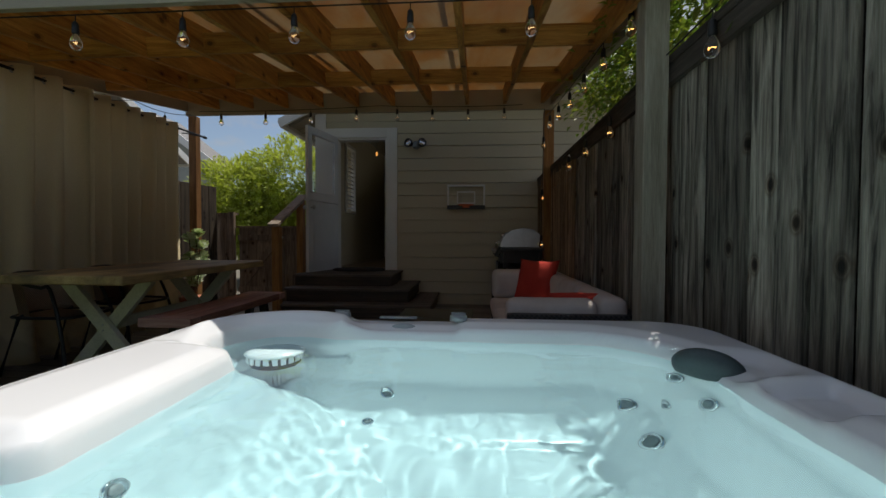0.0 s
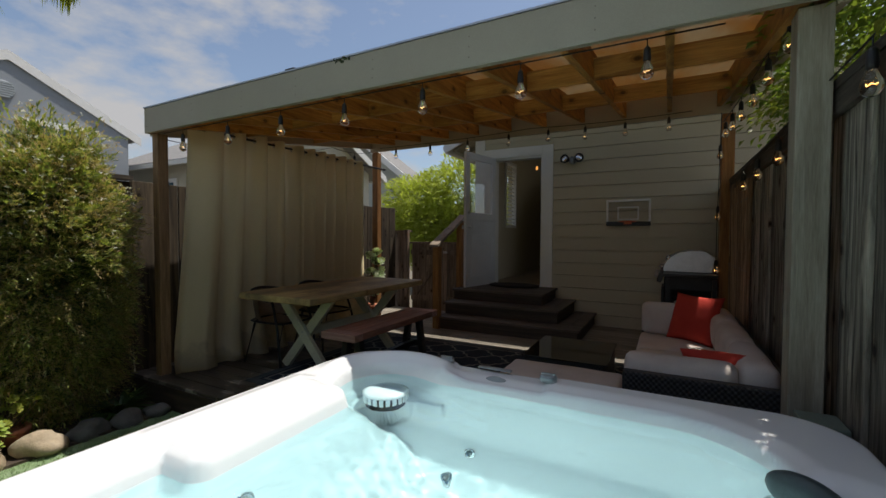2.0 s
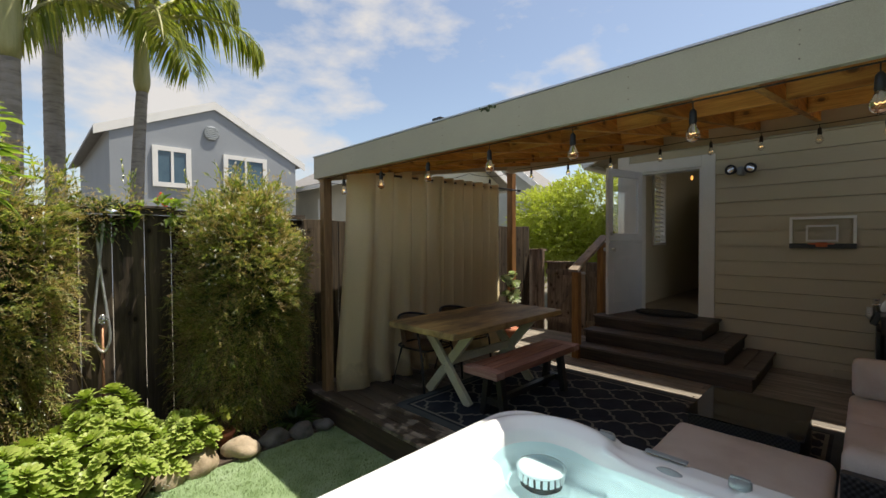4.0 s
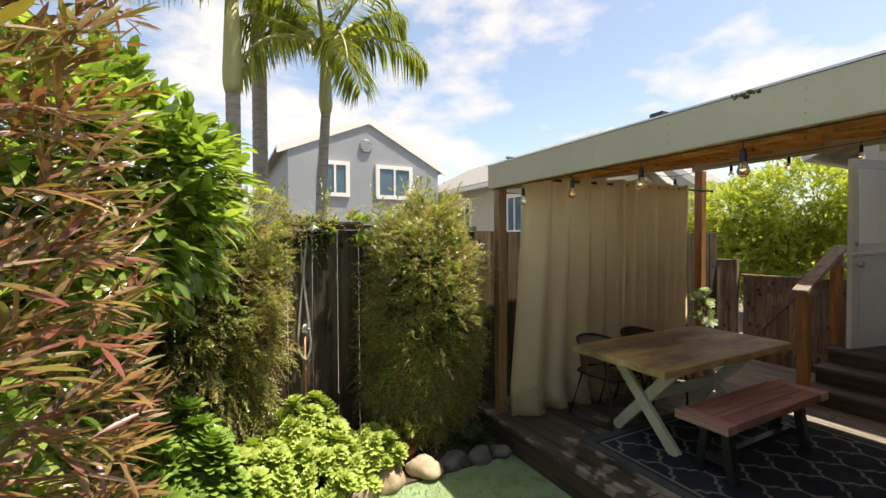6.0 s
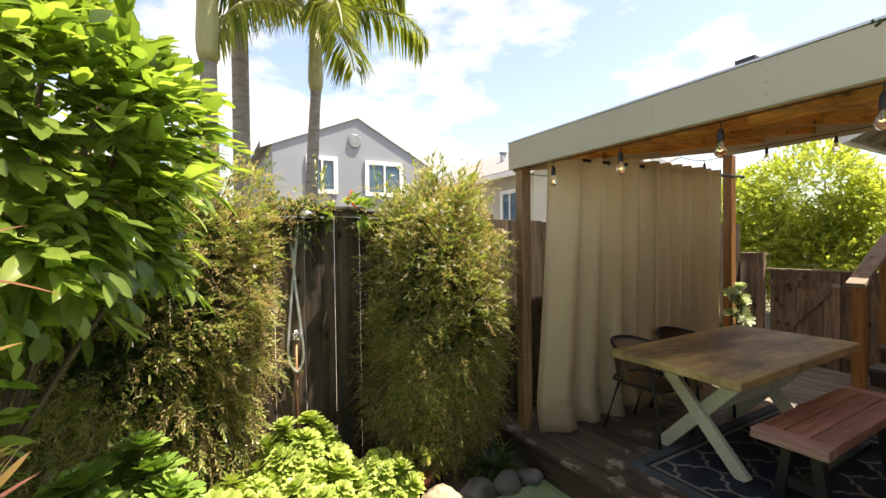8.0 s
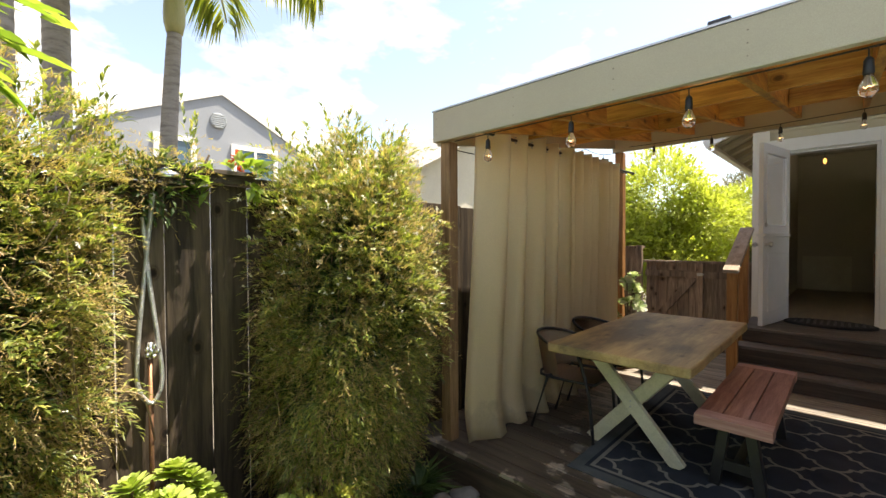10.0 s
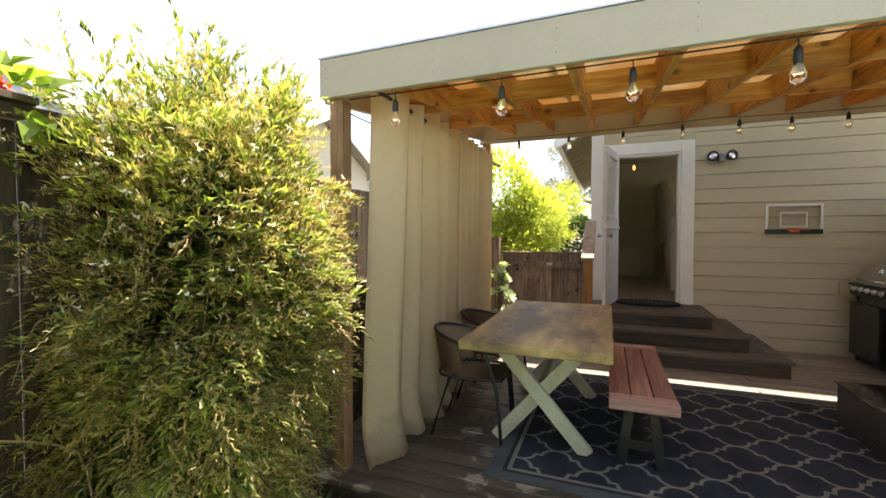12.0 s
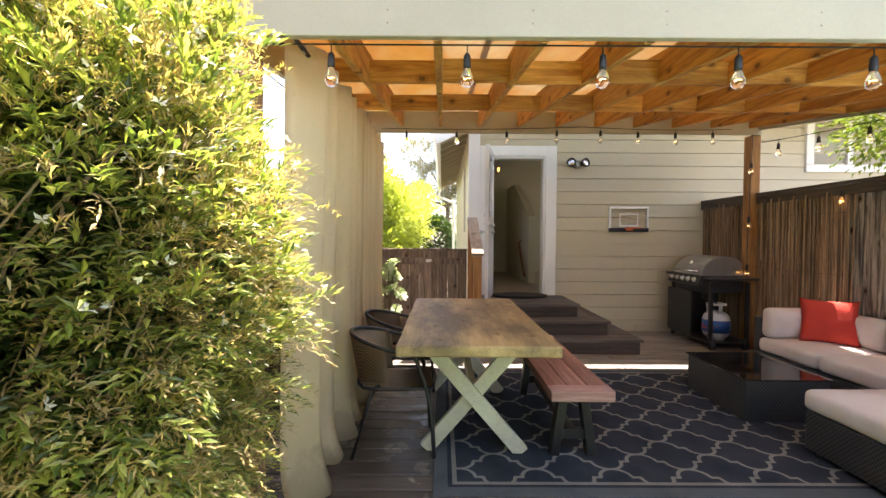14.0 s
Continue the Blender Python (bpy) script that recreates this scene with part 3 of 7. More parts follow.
side_low, side_high = siding_mesh(-1.14, 5.5), siding_mesh(-2.26, 5.5)
z = 2.6 - 0.189 * 15
while z < 3.0:
    piece("siding_board", side_high if z > 2.66 else side_low, house, (0, WALL_Y, z))
    z += 0.189
one_box("siding_filler", (-2.26, WALL_Y - 0.004, 2.69), (-1.14, WALL_Y + 0.02, 2.8), M_SIDING, house)
one_box("corner_board", (-2.43, WALL_Y - 0.03, -0.2), (-2.262, WALL_Y + 0.02, 3.05), M_WHITE, house)
for a, b in (((-2.26, 0.5), (-2.11, 2.69)), ((-1.30, 0.5), (-1.14, 2.69)), ((-2.11, 2.54), (-1.30, 2.69))):
    one_box("door_trim", (a[0], WALL_Y - 0.035, a[1]), (b[0], WALL_Y + 0.018, b[1]), M_WHITE, house, bev=0.004)
for x in (DOOR_L, DOOR_R - 0.03):
    one_box("door_jamb", (x, WALL_Y - 0.01, 0.5), (x + 0.03, WALL_Y + 0.15, 2.54), M_WHITE, house)
one_box("door_head", (DOOR_L + 0.03, WALL_Y - 0.01, 2.51), (DOOR_R - 0.03, WALL_Y + 0.15, 2.54), M_WHITE, house)
one_box("threshold", (DOOR_L, WALL_Y - 0.05, 0.46), (DOOR_R, WALL_Y + 0.16, 0.503), M_STEEL, house)
# upper roof edge and side eave
bm = bmesh.new()
box(bm, (-2.6, 5.82, 3.06), (5.6, 6.6, 3.1))
box(bm, (-2.6, 5.8, 3.06), (5.6, 5.82, 3.22))
box(bm, (-2.6, 6.6, 3.21), (5.6, 12.0, 3.4))
part("roof_edge", bm, M_WHITE, house)
bm = bmesh.new()
box(bm, (-2.42, 6.59, -0.3), (-2.28, 7.55, 3.2))
box(bm, (-2.42, 7.55, -0.3), (-2.28, 8.15, 1.45))
box(bm, (-2.42, 7.55, 2.7), (-2.28, 8.15, 3.2))
box(bm, (-2.42, 8.15, -0.3), (-2.28, 12.0, 3.2))
part("side_wall", bm, M_SIDING, house)
SOF = pose(-2.42, 0, 2.98, 0, -25, 0)
eave = part("side_eave", (lambda q: (box(q, (-0.5, 6.35, 0.0), (0.0, 12.6, 0.03), 0, SOF), q)[1])(bmesh.new()), M_TAUPE, house)
for i in range(14):
    one_box("eave_rafter", (-0.48, 6.5 + i * 0.45, -0.07), (0.0, 6.54 + i * 0.45, -0.003), M_TAUPE, eave, m=SOF)
one_box("eave_board", (-0.53, 6.31, -0.09), (0.03, 6.35, 0.04), M_WHITE, eave, m=SOF)
one_box("gutter", (-0.57, 6.33, -0.09), (-0.501, 12.6, 0.03), M_WHITE, eave, bev=0.02, m=SOF)
bm = bmesh.new()
tube(bm, smooth_line([(-2.9, 12.5, 2.66), (-2.88, 12.5, 2.5), (-2.6, 12.5, 2.38), (-2.5, 12.5, 2.2), (-2.5, 12.5, 0.2)], 5), 0.035)
part("downspout", bm, M_WHITE, house, smooth=True)

# window further along the wall
win = thing("window_1", (2.5, WALL_Y, 2.33), "white-framed window with closed blinds in the siding", "window", kind="structure")
for a, b in (((0, 0), (1.3, 0.11)), ((0, 0.115), (0.11, 1.0)), ((1.19, 0.115), (1.3, 1.0)), ((0.6, 0.115), (0.68, 1.0)), ((0.0, 1.002), (1.3, 1.11))):
    one_box("window_frame", (a[0], -0.05, a[1]), (b[0], 0.0, b[1]), M_WHITE, win, bev=0.004)
for x in (0.11, 0.68):
    one_box("pane", (x, -0.02, 0.115), (x + (0.49 if x < 0.5 else 0.51), -0.012, 1.0), M_GLASS, win)
    for i in range(9):
        one_box("slat", (x, -0.008, 0.14 + i * 0.095), (x + 0.49, -0.004, 0.21 + i * 0.095), M_GREYPL, win)

# room behind the doorway
bm = bmesh.new()
box(bm, (-2.28, 6.72, 0.42), (2.6, 11.0, 0.5))
setting("hall_floor", bm, M_FLOOR_IN, "warm wooden hall floor", "floor")
bm = bmesh.new()
box(bm, (-2.28, 10.9, 0.5), (2.6, 11.0, 3.1))
# unseen east side: a wide opening added between these strips to brighten the hall
box(bm, (2.5, 6.72, 0.5), (2.6, 10.9, 1.1))
box(bm, (2.5, 6.72, 2.9), (2.6, 10.9, 3.1))
setting("hall_wall", bm, M_INNER, "plain cream plaster wall of the hall", "wall")
bm = bmesh.new()
box(bm, (-2.28, 6.72, 3.1), (2.6, 11.0, 3.2))
setting("hall_ceiling", bm, M_INNER, "plain cream hall ceiling", "ceiling")
bm = bmesh.new()
prof = [(8.2, 0.5), (8.2, 1.75), (9.9, 2.55), (10.88, 2.55), (10.88, 0.5)]
lo = [bm.verts.new((-1.2, y, z)) for y, z in prof]
hi = [bm.verts.new((-1.08, y, z)) for y, z in prof]
bm.faces.new(lo), bm.faces.new(hi[::-1])
for k in range(5):
    bm.faces.new((lo[k], lo[(k + 1) % 5], hi[(k + 1) % 5], hi[k]))
setting("stair_half_wall", bm, M_INNER, "cream half wall beside the inner stairs", "wall")
bm = bmesh.new()
tube(bm, [(-1.26, 8.3, 0.62), (-1.26, 8.9, 1.25), (-1.22, 8.92, 1.28)], 0.022)
hr = tagged(ob_of("inner_handrail", bm, M_FIR_Z, True), "slim wooden handrail on the inner half wall", "handrail")
shut = thing("window_2", (-2.3, 7.55, 1.45), "white louvred shutter in the hall side window", "window", kind="structure")
for a, b in (((0, 0), (0.05, 1.25)), ((0.55, 0), (0.6, 1.25)), ((0.05, 0), (0.55, 0.05)), ((0.05, 1.2), (0.55, 1.25))):
    one_box("window_frame", (-0.02, a[0], a[1]), (0.06, b[0], b[1]), M_WHITE, shut)
for i in range(15):
    one_box("slat", (-0.03, 0.055, -0.004), (0.03, 0.545, 0.004), M_WHITE, shut, m=pose(0.02, 0, 0.1 + i * 0.075, 0, 35, 0))
bm = bmesh.new()
box(bm, (-2.2, 10.86, 0.5), (-1.5, 10.9, 1.15))
part("inner_cabinet", bm, M_CREAM)
bpy.data.objects["inner_cabinet"].name = "low_cabinet"
tagged(bpy.data.objects["low_cabinet"], "low cream cabinet against the hall wall", "cabinet")
one_box("wall_hung_lamp_cord", (-1.8, 8.0, 2.62), (-1.796, 8.004, 3.1), M_CABLE)
hang = tagged(bpy.data.objects["wall_hung_lamp_cord"], "small warm pendant lamp on a thin cord", "lamp")
hang.name = "pendant_lamp"
bm = bmesh.new()
ball(bm, (-1.798, 8.002, 2.58), (0.02, 0.02, 0.04))
part("bulb", bm, glowing("pendant_glow", (1.0, 0.42, 0.1), 1.1), hang, "warm glowing bulb", True)

# Dutch door, swung outwards
door = thing("door_1", (DOOR_L + 0.005, WALL_Y - 0.04, 0.52), "white half-glazed Dutch door standing open", "door", rz=-101.5, kind="structure")
DW = 0.8
lower = one_box("lower_leaf", (0, 0.0, 0.0), (DW, 0.045, 0.99), M_DOOR, door, bev=0.004)
one_box("raised_panel", (0.12, -0.008, 0.15), (DW - 0.12, -0.001, 0.8), M_DOOR, lower, bev=0.006)
one_box("raised_panel", (0.12, 0.046, 0.15), (DW - 0.12, 0.053, 0.8), M_DOOR, lower, bev=0.006)
one_box("ledge", (0, -0.02, 0.992), (DW, 0.065, 1.02), M_DOOR, lower, bev=0.004)
up = one_box("upper_leaf", (0, 0.0, 1.022), (0.1, 0.045, 2.02), M_DOOR, door, bev=0.003)
for a, b in (((DW - 0.1, 1.022), (DW, 2.02)), ((0.1, 1.022), (DW - 0.1, 1.12)), ((0.1, 1.92), (DW - 0.1, 2.02))):
    one_box("glazing_frame", (a[0], 0.0, a[1]), (b[0], 0.045, b[1]), M_DOOR, up, bev=0.003)
pane = one_box("pane", (0.1, 0.018, 1.12), (DW - 0.1, 0.024, 1.92), M_GLASS, up, "clear glass pane")
pane.visible_shadow = False
bm = bmesh.new()
for s in (-1, 1):
    cyl(bm, (DW - 0.06, 0.022, 0.9), (DW - 0.06, 0.022 + s * 0.06, 0.9), 0.012)
    ball(bm, (DW - 0.06, 0.022 + s * 0.075, 0.9), (0.03, 0.022, 0.03))
part("door_knob", bm, M_STEEL, lower, "steel door knob", True)
bm = bmesh.new()
for s in (-1, 1):
    cyl(bm, (DW - 0.06, 0.022, 1.12), (DW - 0.06, 0.022 + s * 0.035, 1.12), 0.026)
part("deadbolt", bm, M_STEEL, up, "steel deadbolt", True)

# steps
steps = thing("entry_steps", (0, 0, 0), "dark stained timber steps in three tiers", "steps")
TIERS = [(-2.42, -0.48, 5.17, 0.0, 0.172), (-2.42, -0.77, 5.4, 0.172, 0.345), (-2.42, -1.05, 5.68, 0.345, 0.502)]
for x0, x1, y0, z0, z1 in TIERS:
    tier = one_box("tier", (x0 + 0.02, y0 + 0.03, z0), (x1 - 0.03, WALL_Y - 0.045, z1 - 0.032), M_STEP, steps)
    n = 2 if z1 < 0.4 else 6
    for i in range(n):
        one_box("tread_board", (x0, y0 + i * 0.145, z1 - 0.03), (x1, y0 + i * 0.145 + 0.139, z1), M_TREAD, tier, bev=0.005)
    if n == 2:
        for i in range(2):
            one_box("return_board", (x1 - 0.146 - i * 0.152, y0 + 0.306, z1 - 0.03), (x1 - i * 0.152, WALL_Y - 0.045, z1 - 0.001), M_TREAD, tier, bev=0.005)
rail = thing("handrail", (0, 0, 0), "timber stair handrail with a flat sloping cap", "handrail")
one_box("post", (-2.45, 5.14, 0.0), (-2.36, 5.23, 1.13), M_FIR_Z, rail)
one_box("post", (-2.47, 5.92, 0.0), (-2.38, 6.01, 1.53), M_FIR_Z, rail)
CAPM = Matrix.Translation((-2.41, 5.09, 1.15)) @ pose(0, 0, 0, math.degrees(math.atan2(0.45, 0.95)), 0, 0)
one_box("cap", (-0.068, 0, -0.02), (0.068, 1.06, 0.02), wood("cap_wood", (0.35, 0.27, 0.2), (0.56, 0.47, 0.38), "y"), rail, bev=0.006, m=CAPM)

# ---- pergola ----
perg = thing("pergola", (0, 0, 0), "patio cover of fir rafters with taupe fascia and milky roof sheets", "pergola")
XL, XR, YF, YB = -3.76, 1.02, 2.19, 5.5
SL = 0.147
fascia = one_box("fascia", (XL, YF - 0.02, 2.2), (XR, YF + 0.02, 2.42), M_TAUPE, perg, bev=0.004)
one_box("drip_edge", (XL - 0.005, YF - 0.026, 2.421), (XR + 0.005, YF + 0.03, 2.432), M_STEEL, perg)
bm = bmesh.new()
cyl(bm, (0, 0.0015, 0), (0, -0.0006, 0), 0.0035, seg=8)
nail = ob_of("nail", bm, surf("rusty_nail", [(0.16, 0.13, 0.1), (0.26, 0.22, 0.17)], 20, 0.7, 0.1, 90))
nail_mesh = nail.data
bpy.data.objects.remove(nail)
for x in (-3.72, -3.05, -2.43, -1.86, -1.2, -0.55, 0.1, 0.7):
    for dz in (0.055, 0.11, 0.165):
        piece("nail", nail_mesh, fascia, (x, YF - 0.0215, 2.2 + dz))
bm = bmesh.new()
random.seed(2)
for k in range(40):
    ball(bm, (-1.45 + random.gauss(0, 0.03), YF - 0.02 + random.uniform(-0.004, 0.01), 2.425 - abs(random.gauss(0, 0.014))), random.uniform(0.004, 0.011), 6)
moss = part("moss_patch", bm, surf("moss", [(0.03, 0.045, 0.015), (0.07, 0.1, 0.03)], 30, 0.95, 0.5, 120), fascia, "dark green moss tuft")
moss["kind"] = "stuff"
one_box("roof_box", (-2.02, YF + 0.03, 2.425), (-1.93, YF + 0.12, 2.475), M_BLACK, perg, "small dark box on the roof edge", bev=0.004)
one_box("back_header", (XL, YB - 0.06, 2.6), (XR, YB - 0.02, 2.855), M_TAUPE, perg, bev=0.004)
SLOPE = pose(0, 2.21, 2.2, math.degrees(math.atan(SL)), 0, 0)
LEN = (YB - 0.06 - 2.215) / math.cos(math.atan(SL))
for x in (XL + 0.002, XR - 0.042):
    one_box("side_beam", (x, 0.004, -0.02), (x + 0.04, LEN, 0.18), M_TAUPE, perg, m=SLOPE)
raft = []
for i in range(10):
    x = -3.30 + i * 0.464
    raft.append(x)
    one_box("rafter", (x - 0.02, 0.004, 0.0), (x + 0.02, LEN - 0.004, 0.14), M_FIR_Y, perg, m=SLOPE)
edges_x = [XL + 0.045] + raft + [XR - 0.045]
for row, yy in enumerate((0.86, 2.02)):
    for i in range(len(edges_x) - 1):
        off = 0.022 if i % 2 else -0.022
        one_box("blocking", (edges_x[i] + 0.0215, yy + off - 0.02, 0.002), (edges_x[i + 1] - 0.0215, yy + off + 0.02, 0.138), M_FIR_X, perg, m=SLOPE)
for i in range(4):
    x0 = XL + 0.0 + i * 1.19
    one_box("roof_sheet", (x0, 0.02, 0.185 + 0.004 * (i % 2)), (min(x0 + 1.23, XR), LEN + 0.14, 0.189 + 0.004 * (i % 2)), M_PANEL, perg, "milky plastic roof sheet", m=SLOPE)
for i in range(10):
    one_box("purlin", (raft[i] - 0.02, 0.02, 0.141), (raft[i] + 0.02, LEN, 0.184), M_FIR_Y, perg, m=SLOPE)
for x, y, zt, mm, s in ((-3.68, 2.26, 2.2, M_POST_BROWN, 0.09), (0.92, 2.29, 2.2, M_POST_GREY, 0.115), (-3.68, 5.5, 2.6, M_FIR_Z, 0.1), (0.97, 5.52, 2.6, M_FIR_Z, 0.12)):
    one_box("post", (x - s / 2, y - s / 2, GROUND_Z if y < 2.5 else 0), (x + s / 2, y + s / 2, zt - 0.002), mm, perg, bev=0.005)

# ---- fences ----
fe = thing("fence_east", (0, 0, 0), "tall weathered grey timber fence with knots", "fence", kind="structure")
random.seed(4)
pm = [box_mesh("fence_plank", (0.02, 0.126 + 0.006 * j, 2.06), M_FENCE_E, 0.003) for j in range(3)]
y = -2.6
i = 0
while y < 6.5:
    piece("plank", pm[i % 3], fe, (1.035 + random.uniform(-0.008, 0.008), y, GROUND_Z - random.uniform(0, 0.02)), (0, 0, random.uniform(-0.02, 0.02)), (1, 1, 1))
    y += 0.146
    i += 1
one_box("cap_rail", (0.985, -2.7, 1.86), (1.11, 6.55, 1.9), M_RAIL_DARK, fe)
one_box("top_rail", (0.99, -2.7, 1.77), (1.022, 6.55, 1.858), M_RAIL_DARK, fe)
# dark sheet added behind the planks to darken the gaps between them
one_box("backing", (1.07, -2.7, GROUND_Z), (1.09, 6.55, 1.855), M_RAIL_DARK, fe)
bam = thing("bamboo_screen", (0, 0, 0), "reed screen of split bamboo canes on the fence", "screen")
cane = []
for j in range(2):
    bm = bmesh.new()
    cyl(bm, (0, 0, 0), (0, 0, 1.78), 0.0085, seg=6)
    o = ob_of("cane", bm, M_BAMBOO)
    cane.append(o.data)
    bpy.data.objects.remove(o)
y = 4.27
while y < 6.5:
    piece("cane", cane[i % 2], bam, (1.005 + random.uniform(-0.005, 0.004), y, 0.02), (random.uniform(-0.012, 0.012), random.uniform(-0.008, 0.008), 0), (1, 1, random.uniform(0.985, 1.01)))
    y += random.uniform(0.0145, 0.0185)
    i += 1
for z in (0.4, 1.0, 1.6):
    one_box("binding_wire", (0.99, 4.27, z), (0.994, 6.5, z + 0.003), M_BLACK, bam)

fw = thing("fence_west", (0, 0, 0), "dark brown timber fence with knots and gaps", "fence", kind="structure")
pw = [box_mesh("fence_plank", (0.02, 0.19 + 0.012 * j, 2.02), M_FENCE_W, 0.003) for j in range(3)]
y = -3.0
i = 0
while y < 6.6:
    w = 0.19 + 0.012 * (i % 3)
    piece("plank", pw[i % 3], fw, (-4.09 + random.uniform(-0.006, 0.006), y + w / 2, GROUND_Z - random.uniform(0, 0.02)), (0, 0, random.uniform(-0.02, 0.02)))
    y += w + 0.007
    i += 1
one_box("cap_rail", (-4.16, -3.0, 1.8), (-4.02, 2.2, 1.84), M_RAIL_DARK, fw)
one_box("lower_rail", (-4.15, -3.0, 0.2), (-4.105, 6.6, 0.29), M_RAIL_DARK, fw)
gate = thing("gate", (0, 0, 0), "brown plank garden gate with a diagonal brace", "gate")
gp = [box_mesh("gate_plank", (0.14, 0.02, 1.35), M_GATE, 0.003)]
for j in range(9):
    piece("plank", gp[0], gate, (-3.73 + 0.075 + j * 0.1425, 6.64, -0.2))
one_box("top_cap", (-3.76, 6.6, 1.15), (-2.44, 6.69, 1.18), M_GATE, gate)
one_box("rail", (-3.73, 6.595, 0.95), (-2.47, 6.629, 1.04), M_GATE, gate)
one_box("rail", (-3.73, 6.595, 0.12), (-2.47, 6.629, 0.21), M_GATE, gate)
one_box("brace", (-0.045, 0, 0), (0.045, 0.03, 0.95), M_GATE, gate, m=pose(-3.68, 6.597, 0.2, 0, 38, 0))
one_box("gate_post", (-3.06, 6.585, -0.2), (-2.98, 6.628, 1.149), M_GATE, gate)
bm = bmesh.new()
box(bm, (-3.05, 6.57, 0.98), (-2.98, 6.584, 1.02), 0.003)
tube(bm, [(-3.02, 6.56, 1.0), (-2.98, 6.55, 1.01), (-2.96, 6.56, 1.0)], 0.006)
part("latch", bm, M_STEEL, gate, "metal latch")
bf = thing("fence_north", (0, 0, 0), "short run of brown plank fence beside the gate", "fence", kind="structure")
bfp = box_mesh("fence_plank", (0.145, 0.02, 1.56), M_GATE, 0.003)
for j in range(6):
    piece("plank", bfp, bf, (-4.62 + 0.15 * j, 6.65, -0.2))
one_box("cap_rail", (-4.7, 6.6, 1.36), (-3.77, 6.7, 1.39), M_GATE, bf)
one_box("corner_post", (-3.85, 6.54, -0.2), (-3.765, 6.6, 1.4), M_GATE, bf)


# ---- dining corner ----
bm = bmesh.new()
box(bm, (-RUG_HALF[0], -RUG_HALF[1], 0), (RUG_HALF[0], RUG_HALF[1], 0.008), 0.003)
rug = tagged(ob_of("rug", bm, M_RUG), "navy flatweave rug with a pale trellis pattern", "rug")
rug.location = (-1.325, 3.555, 0.001)

table = thing("dining_table", (-2.61, 3.48, 0.0), "rustic plank dining table with cream crossed legs", "table")
bm = bmesh.new()
box(bm, (-0.45, -0.89, 0.7), (0.45, 0.9, 0.762), 0.012, None, 3)
bmesh.ops.subdivide_edges(bm, edges=[e for e in bm.edges if e.calc_length() > 0.3], cuts=14, use_grid_fill=True)
for v in bm.verts:
    n = noise.noise(v.co * 4.0)
    v.co.x += 0.008 * n * (1 if abs(v.co.x) > 0.42 else 0)
    v.co.y += 0.01 * noise.noise(v.co * 5.0 + Vector((7, 0, 0))) * (1 if abs(v.co.y) > 0.86 else 0)
part("tabletop", bm, M_TABLE, table, "worn scarred timber top")
for yy in (-0.51, 0.51):
    for s in (-1, 1):
        m = Matrix.Translation((0, yy + 0.024 * s, 0.355)) @ pose(0, 0, 0, 0, s * 41, 0)
        bm = bmesh.new()
        box(bm, (-0.045, -0.022, -0.46), (0.045, 0.022, 0.46), 0.004, m)
        bmesh.ops.bisect_plane(bm, geom=bm.verts[:] + bm.edges[:] + bm.faces[:], plane_co=(0, 0, 0.001), plane_no=(0, 0, -1), clear_outer=True)
        bmesh.ops.bisect_plane(bm, geom=bm.verts[:] + bm.edges[:] + bm.faces[:], plane_co=(0, 0, 0.699), plane_no=(0, 0, 1), clear_outer=True)
        bmesh.ops.holes_fill(bm, edges=bm.edges[:])
        part("leg", bm, M_CREAM, table)
    bm = bmesh.new()
    for dz in (-0.02, 0.02):
        cyl(bm, (0, yy - 0.052, 0.355 + dz), (0, yy - 0.046, 0.355 + dz), 0.006, seg=8)
    part("bolt", bm, M_STEEL, table)
one_box("stretcher", (-0.022, -0.46, 0.33), (0.022, 0.46, 0.41), M_CREAM, table, bev=0.003)

bench = thing("bench", (-2.0, 3.43, 0.009), "reddish plank bench on black trestle legs", "bench")
for i in range(3):
    one_box("seat_plank", (-0.182 + i * 0.1225, -0.585, 0.4), (-0.065 + i * 0.1225, 0.585, 0.458), M_BENCH, bench, bev=0.004)
one_box("end_board", (-0.184, -0.7, 0.398), (0.184, -0.588, 0.46), wood("bench_end", (0.4, 0.2, 0.16), (0.6, 0.38, 0.32), "x"), bench, bev=0.005)
one_box("end_board", (-0.184, 0.588, 0.398), (0.184, 0.7, 0.46), bpy.data.materials["bench_end"], bench, bev=0.005)
for yy in (-0.5, 0.5):
    for s in (-1, 1):
        bm = bmesh.new()
        m = Matrix.Translation((s * 0.115, yy, 0.0)) @ pose(0, 0, 0, 0, -s * 8, 0)
        box(bm, (-0.028, -0.035, 0.0), (0.028, 0.035, 0.4), 0.004, m)
        part("leg", bm, M_BLACK, bench)
    one_box("crossbar", (-0.11, yy - 0.02, 0.1), (0.11, yy + 0.02, 0.16), M_BLACK, bench)
one_box("stretcher", (-0.025, -0.48, 0.105), (0.025, 0.48, 0.155), M_BLACK, bench)


